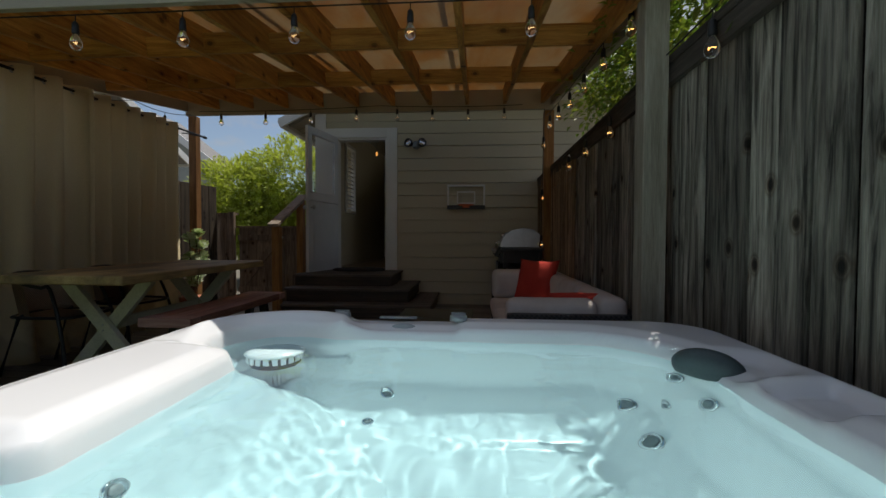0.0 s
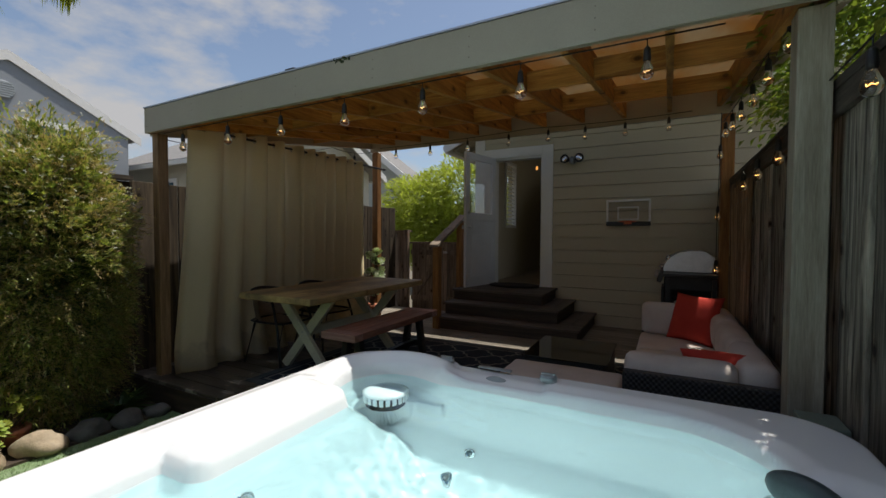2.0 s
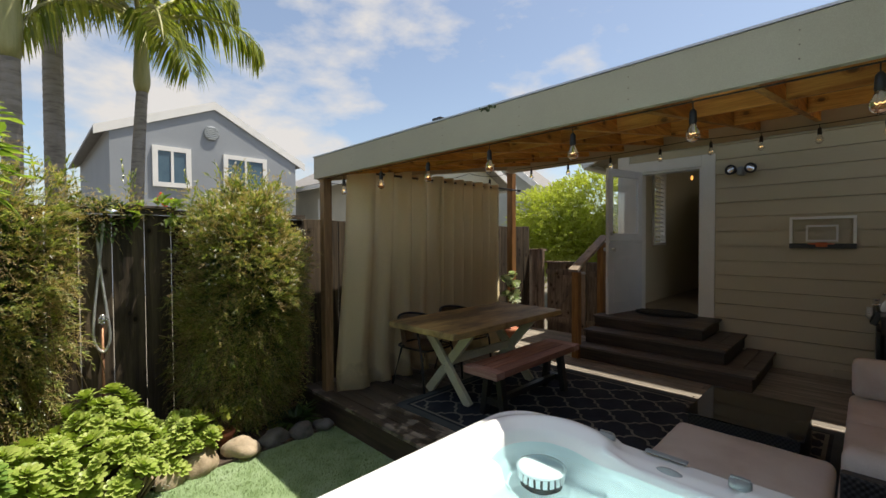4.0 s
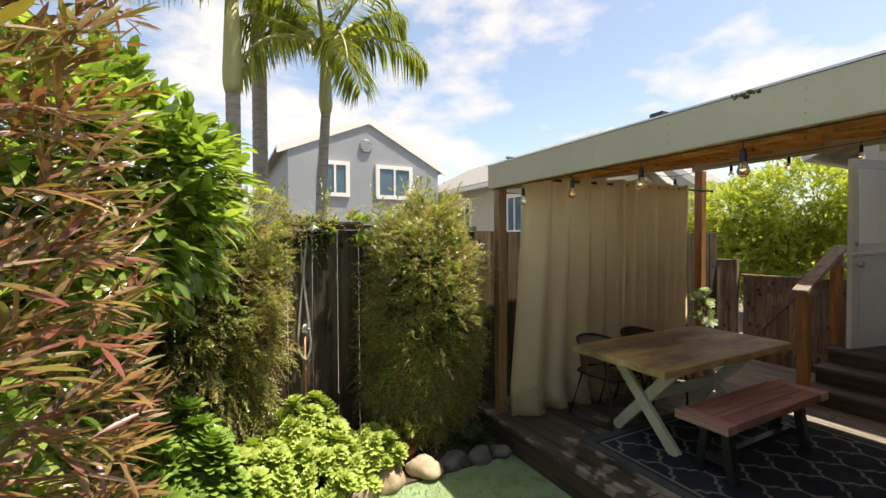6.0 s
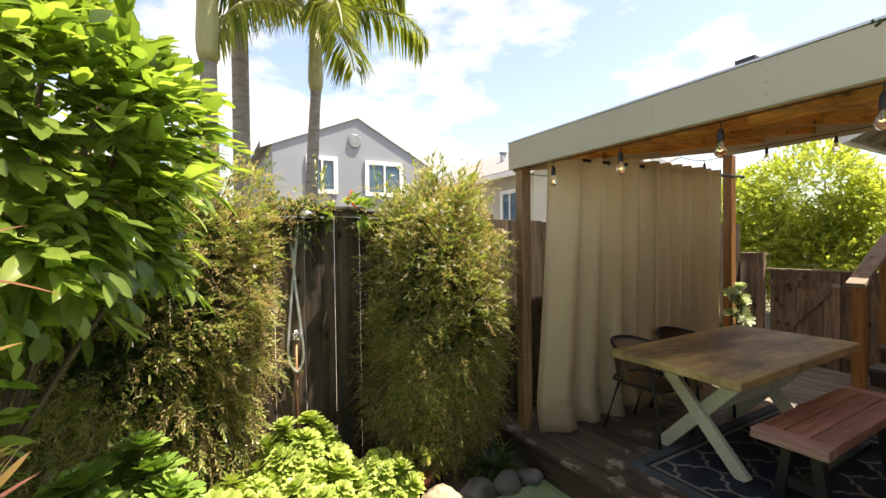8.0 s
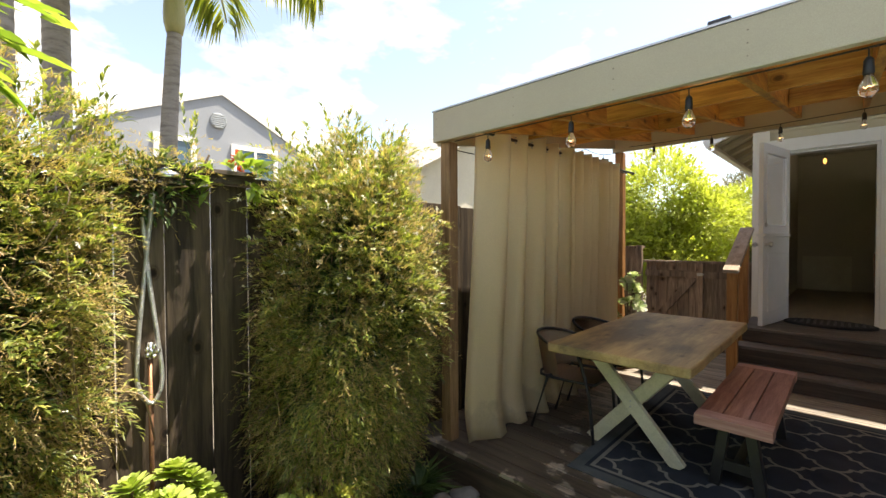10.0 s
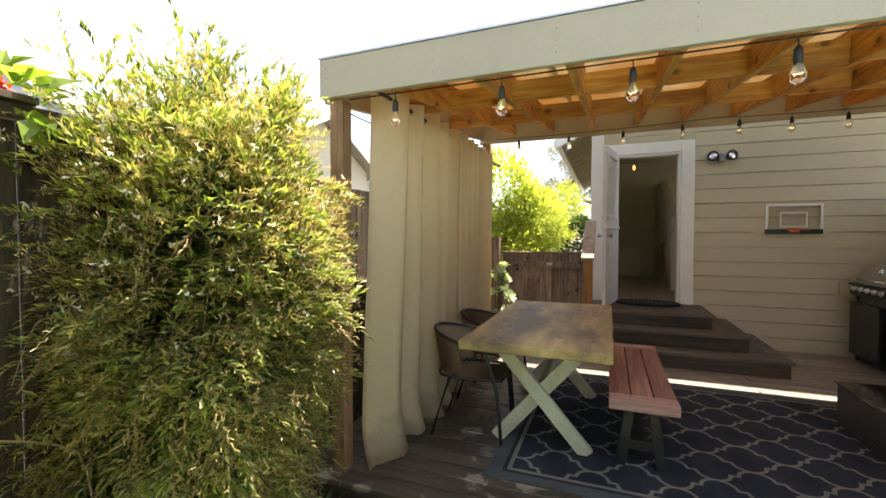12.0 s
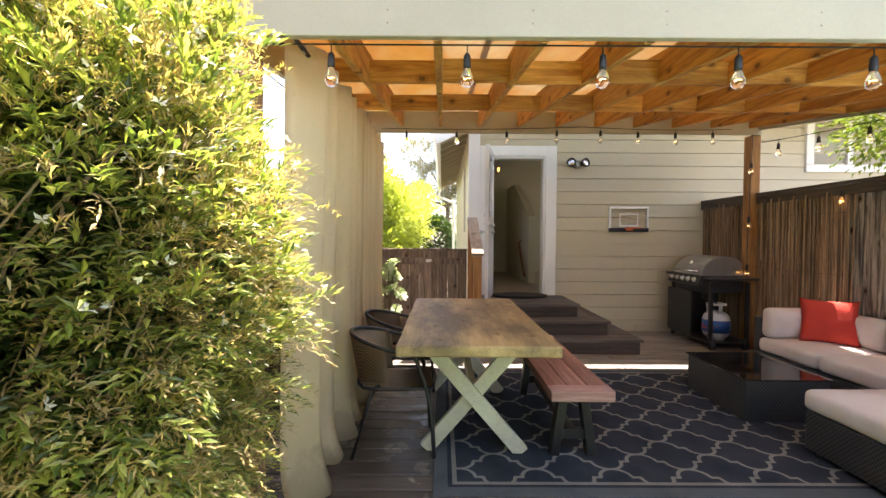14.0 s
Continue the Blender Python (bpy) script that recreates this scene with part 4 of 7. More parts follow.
def bistro_chair():
    c = thing("armchair", (0, 0, 0), "brown woven rattan armchair with a dark tubular frame", "chair", "chairs at the table")
    # front of the chair is +x
    bm = bmesh.new()
    n, mth = 14, 10
    grid = [[bm.verts.new((-0.2 + 0.42 * u / n, (-0.2 + 0.4 * v / mth) * (0.92 + 0.1 * u / n), 0.43 - 0.02 * math.sin(math.pi * u / n))) for v in range(mth + 1)] for u in range(n + 1)]
    for u in range(n):
        for v in range(mth):
            bm.faces.new((grid[u][v], grid[u + 1][v], grid[u + 1][v + 1], grid[u][v + 1]))
    bmesh.ops.solidify(bm, geom=bm.faces[:], thickness=0.014)
    part("seat", bm, M_RATTAN, c, "woven brown seat", True)
    bm = bmesh.new()
    rows = []
    for k in range(9):
        h = 0.43 + 0.3 * k / 8
        ring = []
        for j in range(21):
            a = radians(95 + 170 * j / 20)
            fl = 1.0 + 0.1 * k / 8
            ring.append(bm.verts.new((-0.02 + 0.235 * fl * math.cos(a) - 0.03 * k / 8, 0.215 * fl * math.sin(a), h - (0.05 * k / 8) * (math.cos(a) + 1))))
        rows.append(ring)
    for a, b in zip(rows, rows[1:]):
        for j in range(20):
            bm.faces.new((a[j], a[j + 1], b[j + 1], b[j]))
    bmesh.ops.solidify(bm, geom=bm.faces[:], thickness=0.01)
    part("backrest", bm, M_RATTAN, c, "woven brown curved back", True)
    bm = bmesh.new()
    arc = []
    for j in range(25):
        a = radians(60 + 240 * j / 24)
        arc.append((-0.03 + 0.27 * math.cos(a), 0.25 * math.sin(a), 0.735 - 0.07 * (math.cos(a) + 1)))
    pts = [(0.23, 0.24, 0.0), (0.2, 0.245, 0.35)] + arc + [(0.2, -0.245, 0.35), (0.23, -0.24, 0.0)]
    tube(bm, smooth_line(pts, 3), 0.0125)
    part("arm_frame", bm, M_BLACK, c, "dark tubular arm and front legs", True)
    for s in (-1, 1):
        bm = bmesh.new()
        tube(bm, [(-0.27, s * 0.22, 0.0), (-0.14, s * 0.2, 0.42), (-0.1, s * 0.2, 0.44)], 0.0125)
        part("rear_leg", bm, M_BLACK, c, smooth=True)
    bm = bmesh.new()
    tube(bm, smooth_line([(0.22, -0.2, 0.42), (0.22, 0.2, 0.42), (-0.2, 0.19, 0.425), (-0.2, -0.19, 0.425), (0.22, -0.2, 0.42)], 4), 0.011)
    part("seat_frame", bm, M_BLACK, c, smooth=True)
    return c


chair = bistro_chair()
chair.matrix_basis = pose(-3.1, 3.1, 0, 0, 0, 4)
copy_thing(chair, pose(-3.12, 3.75, 0, 0, 0, -3))

# ---- curtain ----
rod = thing("curtain_rod", (-3.52, 0, 2.29), "black metal curtain rod under the beam", "curtain rod")
bm = bmesh.new()
cyl(bm, (0, 2.33, 0), (0, 5.45, 0.03), 0.0125, seg=10)
part("rod", bm, M_BLACK, rod, smooth=True)
bm = bmesh.new()
cyl(bm, (0, 5.45, 0.03), (0, 5.5, 0.03), 0.018, seg=10)
part("finial", bm, M_BLACK, rod, smooth=True)
for y in (2.36, 3.9, 5.3):
    bm = bmesh.new()
    tube(bm, [(0.0, y, 0.01), (-0.1, y, 0.04), (-0.19, y, 0.05)], 0.007)
    part("bracket", bm, M_BLACK, rod)


def curtain(y0, y1, folds, seed, flare=0.0):
    random.seed(seed)
    c = thing("curtain", (-3.52, 0, 0), "tan outdoor grommet curtain with deep folds, stained hem", "curtain", "patio curtains")
    bm = bmesh.new()
    nu, nv = folds * 10, 26
    ph = [random.uniform(-0.3, 0.3) for _ in range(folds + 2)]
    amp = [random.uniform(0.75, 1.15) for _ in range(folds + 2)]
    rows = []
    for v in range(nv + 1):
        h = v / nv
        z = 0.02 + 2.33 * h
        row = []
        for u in range(nu + 1):
            s = u / nu * folds
            k = int(s)
            loose = (1 - h)
            flat = 1 - 0.62 * loose * max(0.0, 1 - s / 3.2) if flare > 0.05 else 1 - 0.25 * loose
            a = (0.085 if flare > 0.05 else 0.105) * amp[k] * flat * (1 + 0.45 * loose * noise.noise(Vector((s * 0.7, h * 2, seed))))
            if flare > 0.05:
                # the leading fold hangs wide and flat, turned to the garden
                w = -math.cos(math.pi * s) if s < 1 else math.cos(2 * math.pi * s + ph[k] * loose * 0.6 * min(1, s - 1))
                a = a * step(s, 0.6, 1.2) + 0.075 * (1 - step(s, 0.6, 1.2))
            else:
                w = math.sin(2 * math.pi * s + ph[k] * loose * 0.6)
            x = a * math.copysign(abs(w) ** 0.65, w) + 0.05 * loose * noise.noise(Vector((s * 0.35, h, seed + 5.0)))
            y = y0 + (y1 - y0) * u / nu - flare * (loose ** 1.6) * (1 - u / nu) + 0.02 * loose * math.sin(4 * math.pi * s)
            x += 0.06 * (max(0, 0.12 - h) / 0.12) ** 2 + flare * 0.2 * loose ** 2 * (1 - u / nu) ** 2
            row.append(bm.verts.new((x, y, z)))
        rows.append(row)
    for a, b in zip(rows, rows[1:]):
        for j in range(nu):
            bm.faces.new((a[j], a[j + 1], b[j + 1], b[j]))
    bmesh.ops.solidify(bm, geom=bm.faces[:], thickness=0.004)
    part("cloth", bm, M_CURTAIN, c, smooth=True)
    for i in range(folds * 2):
        y = y0 + (y1 - y0) * (i + 0.5) / (folds * 2)
        bm = bmesh.new()
        pts = [(0.0, y + 0.024 * math.cos(t), 2.3 + 0.024 * math.sin(t)) for t in [2 * math.pi * q / 14 for q in range(15)]]
        tube(bm, pts, 0.006, 6)
        part("grommet", bm, M_STEEL, c, "metal grommet ring", True)
    return c


curtain(2.46, 3.7, 5, 3, 0.2)
curtain(3.69, 4.98, 7, 8, 0.02)

# ---- lounge corner ----
def cushion(bm, a, b, r=0.04):
    box(bm, a, b, r, None, 3)
    bmesh.ops.subdivide_edges(bm, edges=[e for e in bm.edges if e.calc_length() > 0.15], cuts=5, use_grid_fill=True)
    c = (Vector(a) + Vector(b)) / 2
    h = (Vector(b) - Vector(a)) / 2
    for v in bm.verts:
        q = [(v.co[i] - c[i]) / h[i] for i in range(3)]
        thin = min(range(3), key=lambda i: h[i])
        o = [i for i in range(3) if i != thin]
        v.co[thin] += 0.022 * q[thin] * (1 - q[o[0]] ** 2) * (1 - q[o[1]] ** 2) + 0.004 * noise.noise(v.co * 9)


def wicker_unit(x0, y0, x1, y1, backs, label):
    u = thing("sofa_unit", ((x0 + x1) / 2, (y0 + y1) / 2, 0), label, "sofa", "sectional sofa units")
    hx, hy = (x1 - x0) / 2 - 0.004, (y1 - y0) / 2 - 0.004
    one_box("base", (-hx, -hy, 0.05), (hx, hy, 0.28), M_WICKER, u, "dark woven wicker base", bev=0.01)
    for sx in (-1, 1):
        for sy in (-1, 1):
            one_box("foot", (sx * (hx - 0.06) - 0.02, sy * (hy - 0.06) - 0.02, 0.0), (sx * (hx - 0.06) + 0.02, sy * (hy - 0.06) + 0.02, 0.052), M_BLACK, u)
    bx0, bx1, by0, by1 = -hx, hx, -hy, hy
    if "e" in backs:
        one_box("back_panel", (hx - 0.06, -hy, 0.282), (hx, hy, 0.6), M_WICKER, u, bev=0.01)
        bx1 = hx - 0.065
    if "s" in backs:
        one_box("back_panel", (-hx, -hy, 0.282), (bx1, -hy + 0.06, 0.6), M_WICKER, u, bev=0.01)
        by0 = -hy + 0.065
    if "n" in backs:
        one_box("back_panel", (-hx, hy - 0.06, 0.282), (bx1, hy, 0.6), M_WICKER, u, bev=0.01)
        by1 = hy - 0.065
    bm = bmesh.new()
    cushion(bm, (bx0 - 0.015, by0, 0.285), (bx1, by1, 0.415))
    part("seat_cushion", bm, M_CUSHION, u, "pale beige seat cushion", True)
    if "e" in backs:
        bm = bmesh.new()
        cushion(bm, (bx1 - 0.15, by0, 0.42), (bx1 - 0.005, by1, 0.685), 0.05)
        part("back_cushion", bm, M_CUSHION, u, "pale beige back cushion", True)
    if "s" in backs:
        bm = bmesh.new()
        cushion(bm, (bx0, by0 + 0.005, 0.42), (bx1 - 0.16, by0 + 0.14, 0.672), 0.05)
        part("back_cushion", bm, M_CUSHION, u, "pale beige back cushion", True)
    if "n" in backs:
        bm = bmesh.new()
        cushion(bm, (bx0, by1 - 0.15, 0.42), (bx1 - 0.16, by1 - 0.005, 0.7), 0.05)
        part("back_cushion", bm, M_CUSHION, u, "pale beige back cushion", True)
    return u


wicker_unit(0.22, 2.38, 0.96, 3.05, "se", "dark wicker corner sofa unit with beige cushions near the tub")
wicker_unit(0.22, 3.05, 0.96, 3.72, "e", "dark wicker middle sofa unit with beige cushions")
wicker_unit(0.22, 3.72, 0.96, 4.42, "ne", "dark wicker corner sofa unit with beige cushions near the grill")
ott = thing("ottoman", (-0.17, 2.64, 0), "dark wicker ottoman with a pale seat cushion", "ottoman")
one_box("base", (-0.36, -0.32, 0.04), (0.36, 0.32, 0.28), M_WICKER, ott, bev=0.01)
for sx in (-1, 1):
    for sy in (-1, 1):
        one_box("foot", (sx * 0.3 - 0.02, sy * 0.26 - 0.02, 0.0), (sx * 0.3 + 0.02, sy * 0.26 + 0.02, 0.042), M_BLACK, ott)
bm = bmesh.new()
cushion(bm, (-0.375, -0.335, 0.285), (0.365, 0.335, 0.41))
part("seat_cushion", bm, M_CUSHION, ott, "pale grey-beige cushion", True)


def pillow(loc, rot, size, label):
    p = new("throw_pillow")
    bm = bmesh.new()
    n = 16
    grids = []
    for s in (-1, 1):
        g = []
        for u in range(n + 1):
            row = []
            for v in range(n + 1):
                a, b = 2 * u / n - 1, 2 * v / n - 1
                t = max(0.0, (1 - a * a) * (1 - b * b)) ** 0.45
                k = 1 - 0.1 * (1 - abs(a) ** 2) * abs(b) ** 3
                kk = 1 - 0.1 * (1 - abs(b) ** 2) * abs(a) ** 3
                row.append(bm.verts.new((a * size / 2 * kk, b * size / 2 * k, s * (0.001 + 0.07 * t + 0.006 * t * noise.noise(Vector((a * 3, b * 3, s)))))))
            g.append(row)
        for u in range(n):
            for v in range(n):
                bm.faces.new((g[u][v], g[u + 1][v], g[u + 1][v + 1], g[u][v + 1]))
        grids.append(g)
    bmesh.ops.remove_doubles(bm, verts=bm.verts[:], dist=0.003)
    bpy.data.objects.remove(p)
    p = ob_of("throw_pillow", bm, M_RED, True)
    p.matrix_basis = pose(*loc, *rot)
    return tagged(p, label, "pillow", "red pillows")


pillow((0.62, 4.06, 0.615), (70, 0, -38), 0.41, "coral red square pillow propped on the corner cushion")
pillow((0.68, 2.74, 0.545), (52, 0, 172), 0.36, "coral red pillow slumped against the near backrest")

ct = thing("coffee_table", (-0.29, 3.74, 0), "dark wicker coffee table with a glass top", "coffee table")
bm = bmesh.new()
box(bm, (-0.31, -0.36, 0.012), (0.31, 0.36, 0.315), 0.008)
part("base", bm, M_WICKER, ct, "dark woven wicker body")
gt = one_box("glass_top", (-0.325, -0.375, 0.317), (0.325, 0.375, 0.325), surf("dark_glass", [(0.012, 0.012, 0.013), (0.02, 0.02, 0.02)], 3, 0.06, 0.0, 40, rough_vary=0.03), ct, "dark reflective glass top", bev=0.002)

# ---- grill ----
gr = thing("gas_grill", (0.65, 5.83, 0), "black gas grill with a stainless lid on a cart", "grill")
# front is -x, long side along y
one_box("cabinet_side", (-0.26, 0.18, 0.1), (0.24, 0.22, 0.82), M_BLACK, gr)
one_box("front_door", (-0.29, -0.16, 0.1), (-0.262, 0.5, 0.68), M_BLACK, gr, bev=0.004)
one_box("bottom_shelf", (-0.26, -0.55, 0.08), (0.24, 0.5, 0.098), M_BLACK, gr)
for x in (-0.24, 0.2):
    for y in (-0.54, 0.46):
        one_box("leg", (x, y, 0.02 if y > 0 else 0.08), (x + 0.04, y + 0.04, 0.82), M_BLACK, gr)
one_box("firebox", (-0.26, -0.38, 0.68), (0.26, 0.36, 0.885), M_BLACK, gr, bev=0.01)
panel = one_box("control_panel", (-0.05, -0.42, -0.065), (0.0, 0.4, 0.065), M_BLACK, gr, bev=0.008, m=pose(-0.27, 0, 0.82, 0, 20, 0))
for i in range(5):
    bm = bmesh.new()
    y = -0.32 + i * 0.15
    m = pose(-0.325, y, 0.835, 0, -70, 0)
    lathe(bm, [(0.032, 0.0), (0.032, 0.012), (0.022, 0.016), (0.02, 0.035), (0.012, 0.038)], 14, m)
    part("knob", bm, M_STEEL, panel, "steel control knob", True)
for y0, y1 in ((-0.72, -0.42), (0.42, 0.62)):
    one_box("side_shelf", (-0.27, y0, 0.855), (0.24, y1, 0.885), M_BLACK, gr, bev=0.006)
bm = bmesh.new()
prof = [(-0.27, 0.89), (-0.265, 0.95), (-0.22, 1.03), (-0.13, 1.1), (0.0, 1.13), (0.14, 1.12), (0.23, 1.05), (0.25, 0.89)]
lo = [bm.verts.new((x, -0.38, z)) for x, z in prof]
hi = [bm.verts.new((x, 0.36, z)) for x, z in prof]
bm.faces.new(lo), bm.faces.new(hi[::-1])
for k in range(len(prof)):
    bm.faces.new((lo[k], lo[(k + 1) % len(prof)], hi[(k + 1) % len(prof)], hi[k]))
bmesh.ops.bevel(bm, geom=bm.edges[:], offset=0.008, segments=2, affect="EDGES")
lid = part("lid", bm, M_STEEL, gr, "brushed stainless lid")
bm = bmesh.new()
tube(bm, [(-0.25, -0.3, 0.94), (-0.31, -0.3, 0.94), (-0.31, 0.28, 0.94), (-0.25, 0.28, 0.94)], 0.011)
part("lid_handle", bm, M_CHROME, lid, "steel lid handle", True)
bm = bmesh.new()
cyl(bm, (-0.2, -0.02, 1.02), (-0.24, -0.02, 1.045), 0.03, seg=16)
part("thermometer", bm, M_CHROME, lid, "round thermometer", True)
for y in (-0.52,):
    for x in (-0.2, 0.2):
        bm = bmesh.new()
        cyl(bm, (x - 0.02, y, 0.07), (x + 0.02, y, 0.07), 0.07, seg=18)
        part("wheel", bm, M_BLACK, gr, "black plastic wheel", True)
gr.scale = (1.0, 0.82, 1.0)
tank = thing("propane_tank", (0.6, 5.56, 0.098), "white propane tank with a blue label on the grill shelf", "gas tank")
bm = bmesh.new()
lathe(bm, [(0.09, 0.0), (0.1, 0.03), (0.13, 0.05), (0.15, 0.1), (0.15, 0.25), (0.13, 0.31), (0.07, 0.35), (0.03, 0.36)], 22)
part("body", bm, M_TANK, tank, smooth=True)
bm = bmesh.new()
lathe(bm, [(0.1525, 0.1), (0.1525, 0.25), (0.151, 0.25), (0.151, 0.1)], 22)
part("label_band", bm, M_BLUE, tank, "blue label band", True)
bm = bmesh.new()
for z0, a0, a1 in ((0.18, 165, 240), (0.15, 170, 225)):
    for q in range(6):
        a = radians(a0 + (a1 - a0) * q / 5)
        ball(bm, (0.153 * math.cos(a), 0.153 * math.sin(a), z0), (0.006, 0.012, 0.009), 6)
part("label_marks", bm, M_REDFL, tank, "red label marks")["kind"] = "stuff"
bm = bmesh.new()
for a in range(3):
    t = radians(a * 120 + 20)
    tube(bm, [(0.09 * math.cos(t), 0.09 * math.sin(t), 0.33), (0.1 * math.cos(t), 0.1 * math.sin(t), 0.44)], 0.012, 6)
tube(bm, [(0.1 * math.cos(t), 0.1 * math.sin(t), 0.44) for t in [2 * math.pi * q / 16 for q in range(17)]], 0.012, 6)
part("collar", bm, M_TANK, tank, smooth=True)
bm = bmesh.new()
tube(bm, smooth_line([(0, 0, 0.36), (0.02, 0, 0.42), (-0.1, -0.05, 0.5), (-0.12, 0.1, 0.52), (0.0, 0.2, 0.6)], 5), 0.009, 6)
part("hose", bm, M_BLACK, tank, "black gas hose", True)

# ---- wall fittings ----
hoop = thing("mini_basketball_hoop", (-0.08, WALL_Y - 0.012, 1.44), "small wall-mounted basketball hoop with a clear board", "basketball hoop")
W2, H2 = 0.288, 0.37
bb = one_box("backboard", (-W2 + 0.03, -0.03, 0.05), (W2 - 0.03, -0.022, H2 - 0.03), glassy("clear_plastic", (0.99, 0.99, 0.99), 0.0, 1.12), hoop, "clear plastic backboard")
for a, b in (((-W2, 0.06), (-W2 + 0.028, H2)), ((W2 - 0.028, 0.06), (W2, H2)), ((-W2 + 0.028, H2 - 0.028), (W2 - 0.028, H2))):
    one_box("frame_bar", (a[0], -0.04, a[1]), (b[0], -0.012, b[1]), M_WHITE, hoop)
one_box("base_bar", (-W2, -0.045, 0.0), (W2, -0.01, 0.058), M_BLACK, hoop, bev=0.006)
for a, b in (((-0.14, 0.08), (-0.12, 0.27)), ((0.12, 0.08), (0.14, 0.27)), ((-0.12, 0.25), (0.12, 0.27)), ((-0.12, 0.08), (0.12, 0.1))):
    one_box("target_line", (a[0], -0.034, a[1]), (b[0], -0.0305, b[1]), M_WHITE, hoop)
bm = bmesh.new()
tube(bm, [(0.11 * math.cos(t), -0.16 + 0.11 * math.sin(t), 0.055) for t in [2 * math.pi * q / 24 for q in range(25)]], 0.007, 6)
box(bm, (-0.05, -0.075, 0.02), (0.05, -0.046, 0.07), 0.004)
part("rim", bm, M_ORANGE, hoop, "orange metal rim", True)
fl = thing("floodlight", (-0.85, WALL_Y - 0.012, 2.42), "twin black and chrome security floodlight", "light fixture")
bm = bmesh.new()
cyl(bm, (0, 0, 0), (0, -0.03, 0), 0.06, seg=20)
box(bm, (-0.03, -0.1, -0.05), (0.03, -0.03, 0.02), 0.008)
part("mount", bm, M_GREYPL, fl, smooth=True)
for s in (-1, 1):
    bm = bmesh.new()
    m = pose(s * 0.08, -0.05, 0.01, 82, 0, s * 24)
    lathe(bm, [(0.025, -0.03), (0.045, 0.0), (0.065, 0.05), (0.066, 0.075), (0.056, 0.076), (0.045, 0.04), (0.02, 0.02)], 18, m)
    hd = part("lamp_head", bm, M_BLACK, fl, "black lamp head", True)
    bm = bmesh.new()
    lathe(bm, [(0.054, 0.06), (0.04, 0.066), (0.01, 0.07)], 18, m)
    part("lens", bm, M_CHROME, hd, "silvery lens", True)
ol = thing("outlet_cover", (0.43, WALL_Y - 0.01, 0.7), "beige weatherproof outlet cover on the siding", "outlet")
one_box("plate", (-0.05, -0.04, 0), (0.05, 0, 0.16), M_SIDING, ol, bev=0.006)
vt = thing("wall_vent", (0.13, WALL_Y - 0.012, 0.01), "small beige foundation vent near the deck", "vent")
one_box("vent_frame", (-0.09, -0.02, 0), (0.09, 0, 0.05), M_SIDING, vt, bev=0.004)
mat = thing("doormat", (-1.7, 6.4, 0.504), "black oval rubber doormat in front of the door", "doormat")
bm = bmesh.new()
lathe(bm, [(0.5, 0.0), (0.5, 0.024), (0.46, 0.03)], 30, Matrix.Diagonal((0.8, 0.5, 1, 1)))
part("mat_pad", bm, M_MAT, mat)
rib_mesh = box_mesh("rib", (0.024, 0.04, 0.0055), surf("worn_rubber", [(0.05, 0.05, 0.052), (0.09, 0.09, 0.09)], 12, 0.8, 0.3, 90))
for i in range(15):
    for j in range(-3, 4):
        x = -0.4 + 0.057 * i
        if (x / 0.36) ** 2 + (j * 0.06 / 0.21) ** 2 < 1:
            piece("rib", rib_mesh, mat, (x, j * 0.06, 0.0295))


# ---- hot tub ----
TUB = (-1.09, -0.2, 0.985, 1.95)
tub = thing("hot_tub", (0, 0, 0), "white acrylic hot tub filled with clear aqua water", "hot tub")
RIM, WATER = 0.668, 0.6


def rbox(x, y, x0, y0, x1, y1, r):
    qx, qy = abs(x - (x0 + x1) / 2) - (x1 - x0) / 2 + r, abs(y - (y0 + y1) / 2) - (y1 - y0) / 2 + r
    return math.hypot(max(qx, 0), max(qy, 0)) + min(max(qx, qy), 0) - r


def tub_height(x, y):
    d = rbox(x, y, -0.86, -0.02, 0.745, 1.765, 0.34)
    alc = math.hypot(x + 0.68, y - 1.585) - 0.215
    block = rbox(x, y, -1.3, 0.74, -0.705, 1.41, 0.06)
    dd = max(d, -block)
    k = 0.05
    h = max(k - abs(dd - alc), 0) / k
    u = min(dd, alc) - h * h * k / 4
    s = -u
    z = RIM
    z -= 0.02 * step(s, -0.07, 0.0) + 0.13 * step(s, -0.008, 0.034) + 0.23 * step(s, 0.02, 0.16) + 0.18 * step(s, 0.1, 0.36)
    z -= 0.3 * step(s, 0.4, 0.62)
    if alc < 0.05:
        z = max(z, 0.44) if s > 0 and d > -0.12 else z
    o0 = -rbox(x, y, *TUB, 0.24)
    lip = math.hypot(x + 0.68, y - 1.585)
    z += 0.028 * math.exp(-((lip - 0.28) / 0.05) ** 2) * step(y - x * 0.2, 1.62, 1.8)
    z += 0.014 * step(-block, -0.02, 0.05) * step(o0, 0.05, 0.12)
    # pillow corner recess
    pr = math.hypot(x - 0.8, y - 1.36)
    z -= 0.03 * step(0.16 - pr, 0.0, 0.1) * (1 if u > -0.02 else 0.3)
    # scooped shelf along the fence side
    z -= 0.04 * step(x, 0.74, 0.79) * step(0.95 - x, 0.0, 0.05) * step(y, 0.98, 1.03) * step(1.22 - y, 0, 0.05)
    z -= 0.016 * step(x, -0.5, -0.46) * step(0.0 - x, 0.0, 0.04) * step(y, 1.74, 1.78)
    o = rbox(x, y, *TUB, 0.24)
    z -= 0.1 * step(o, -0.06, 0.02) ** 2
    return z


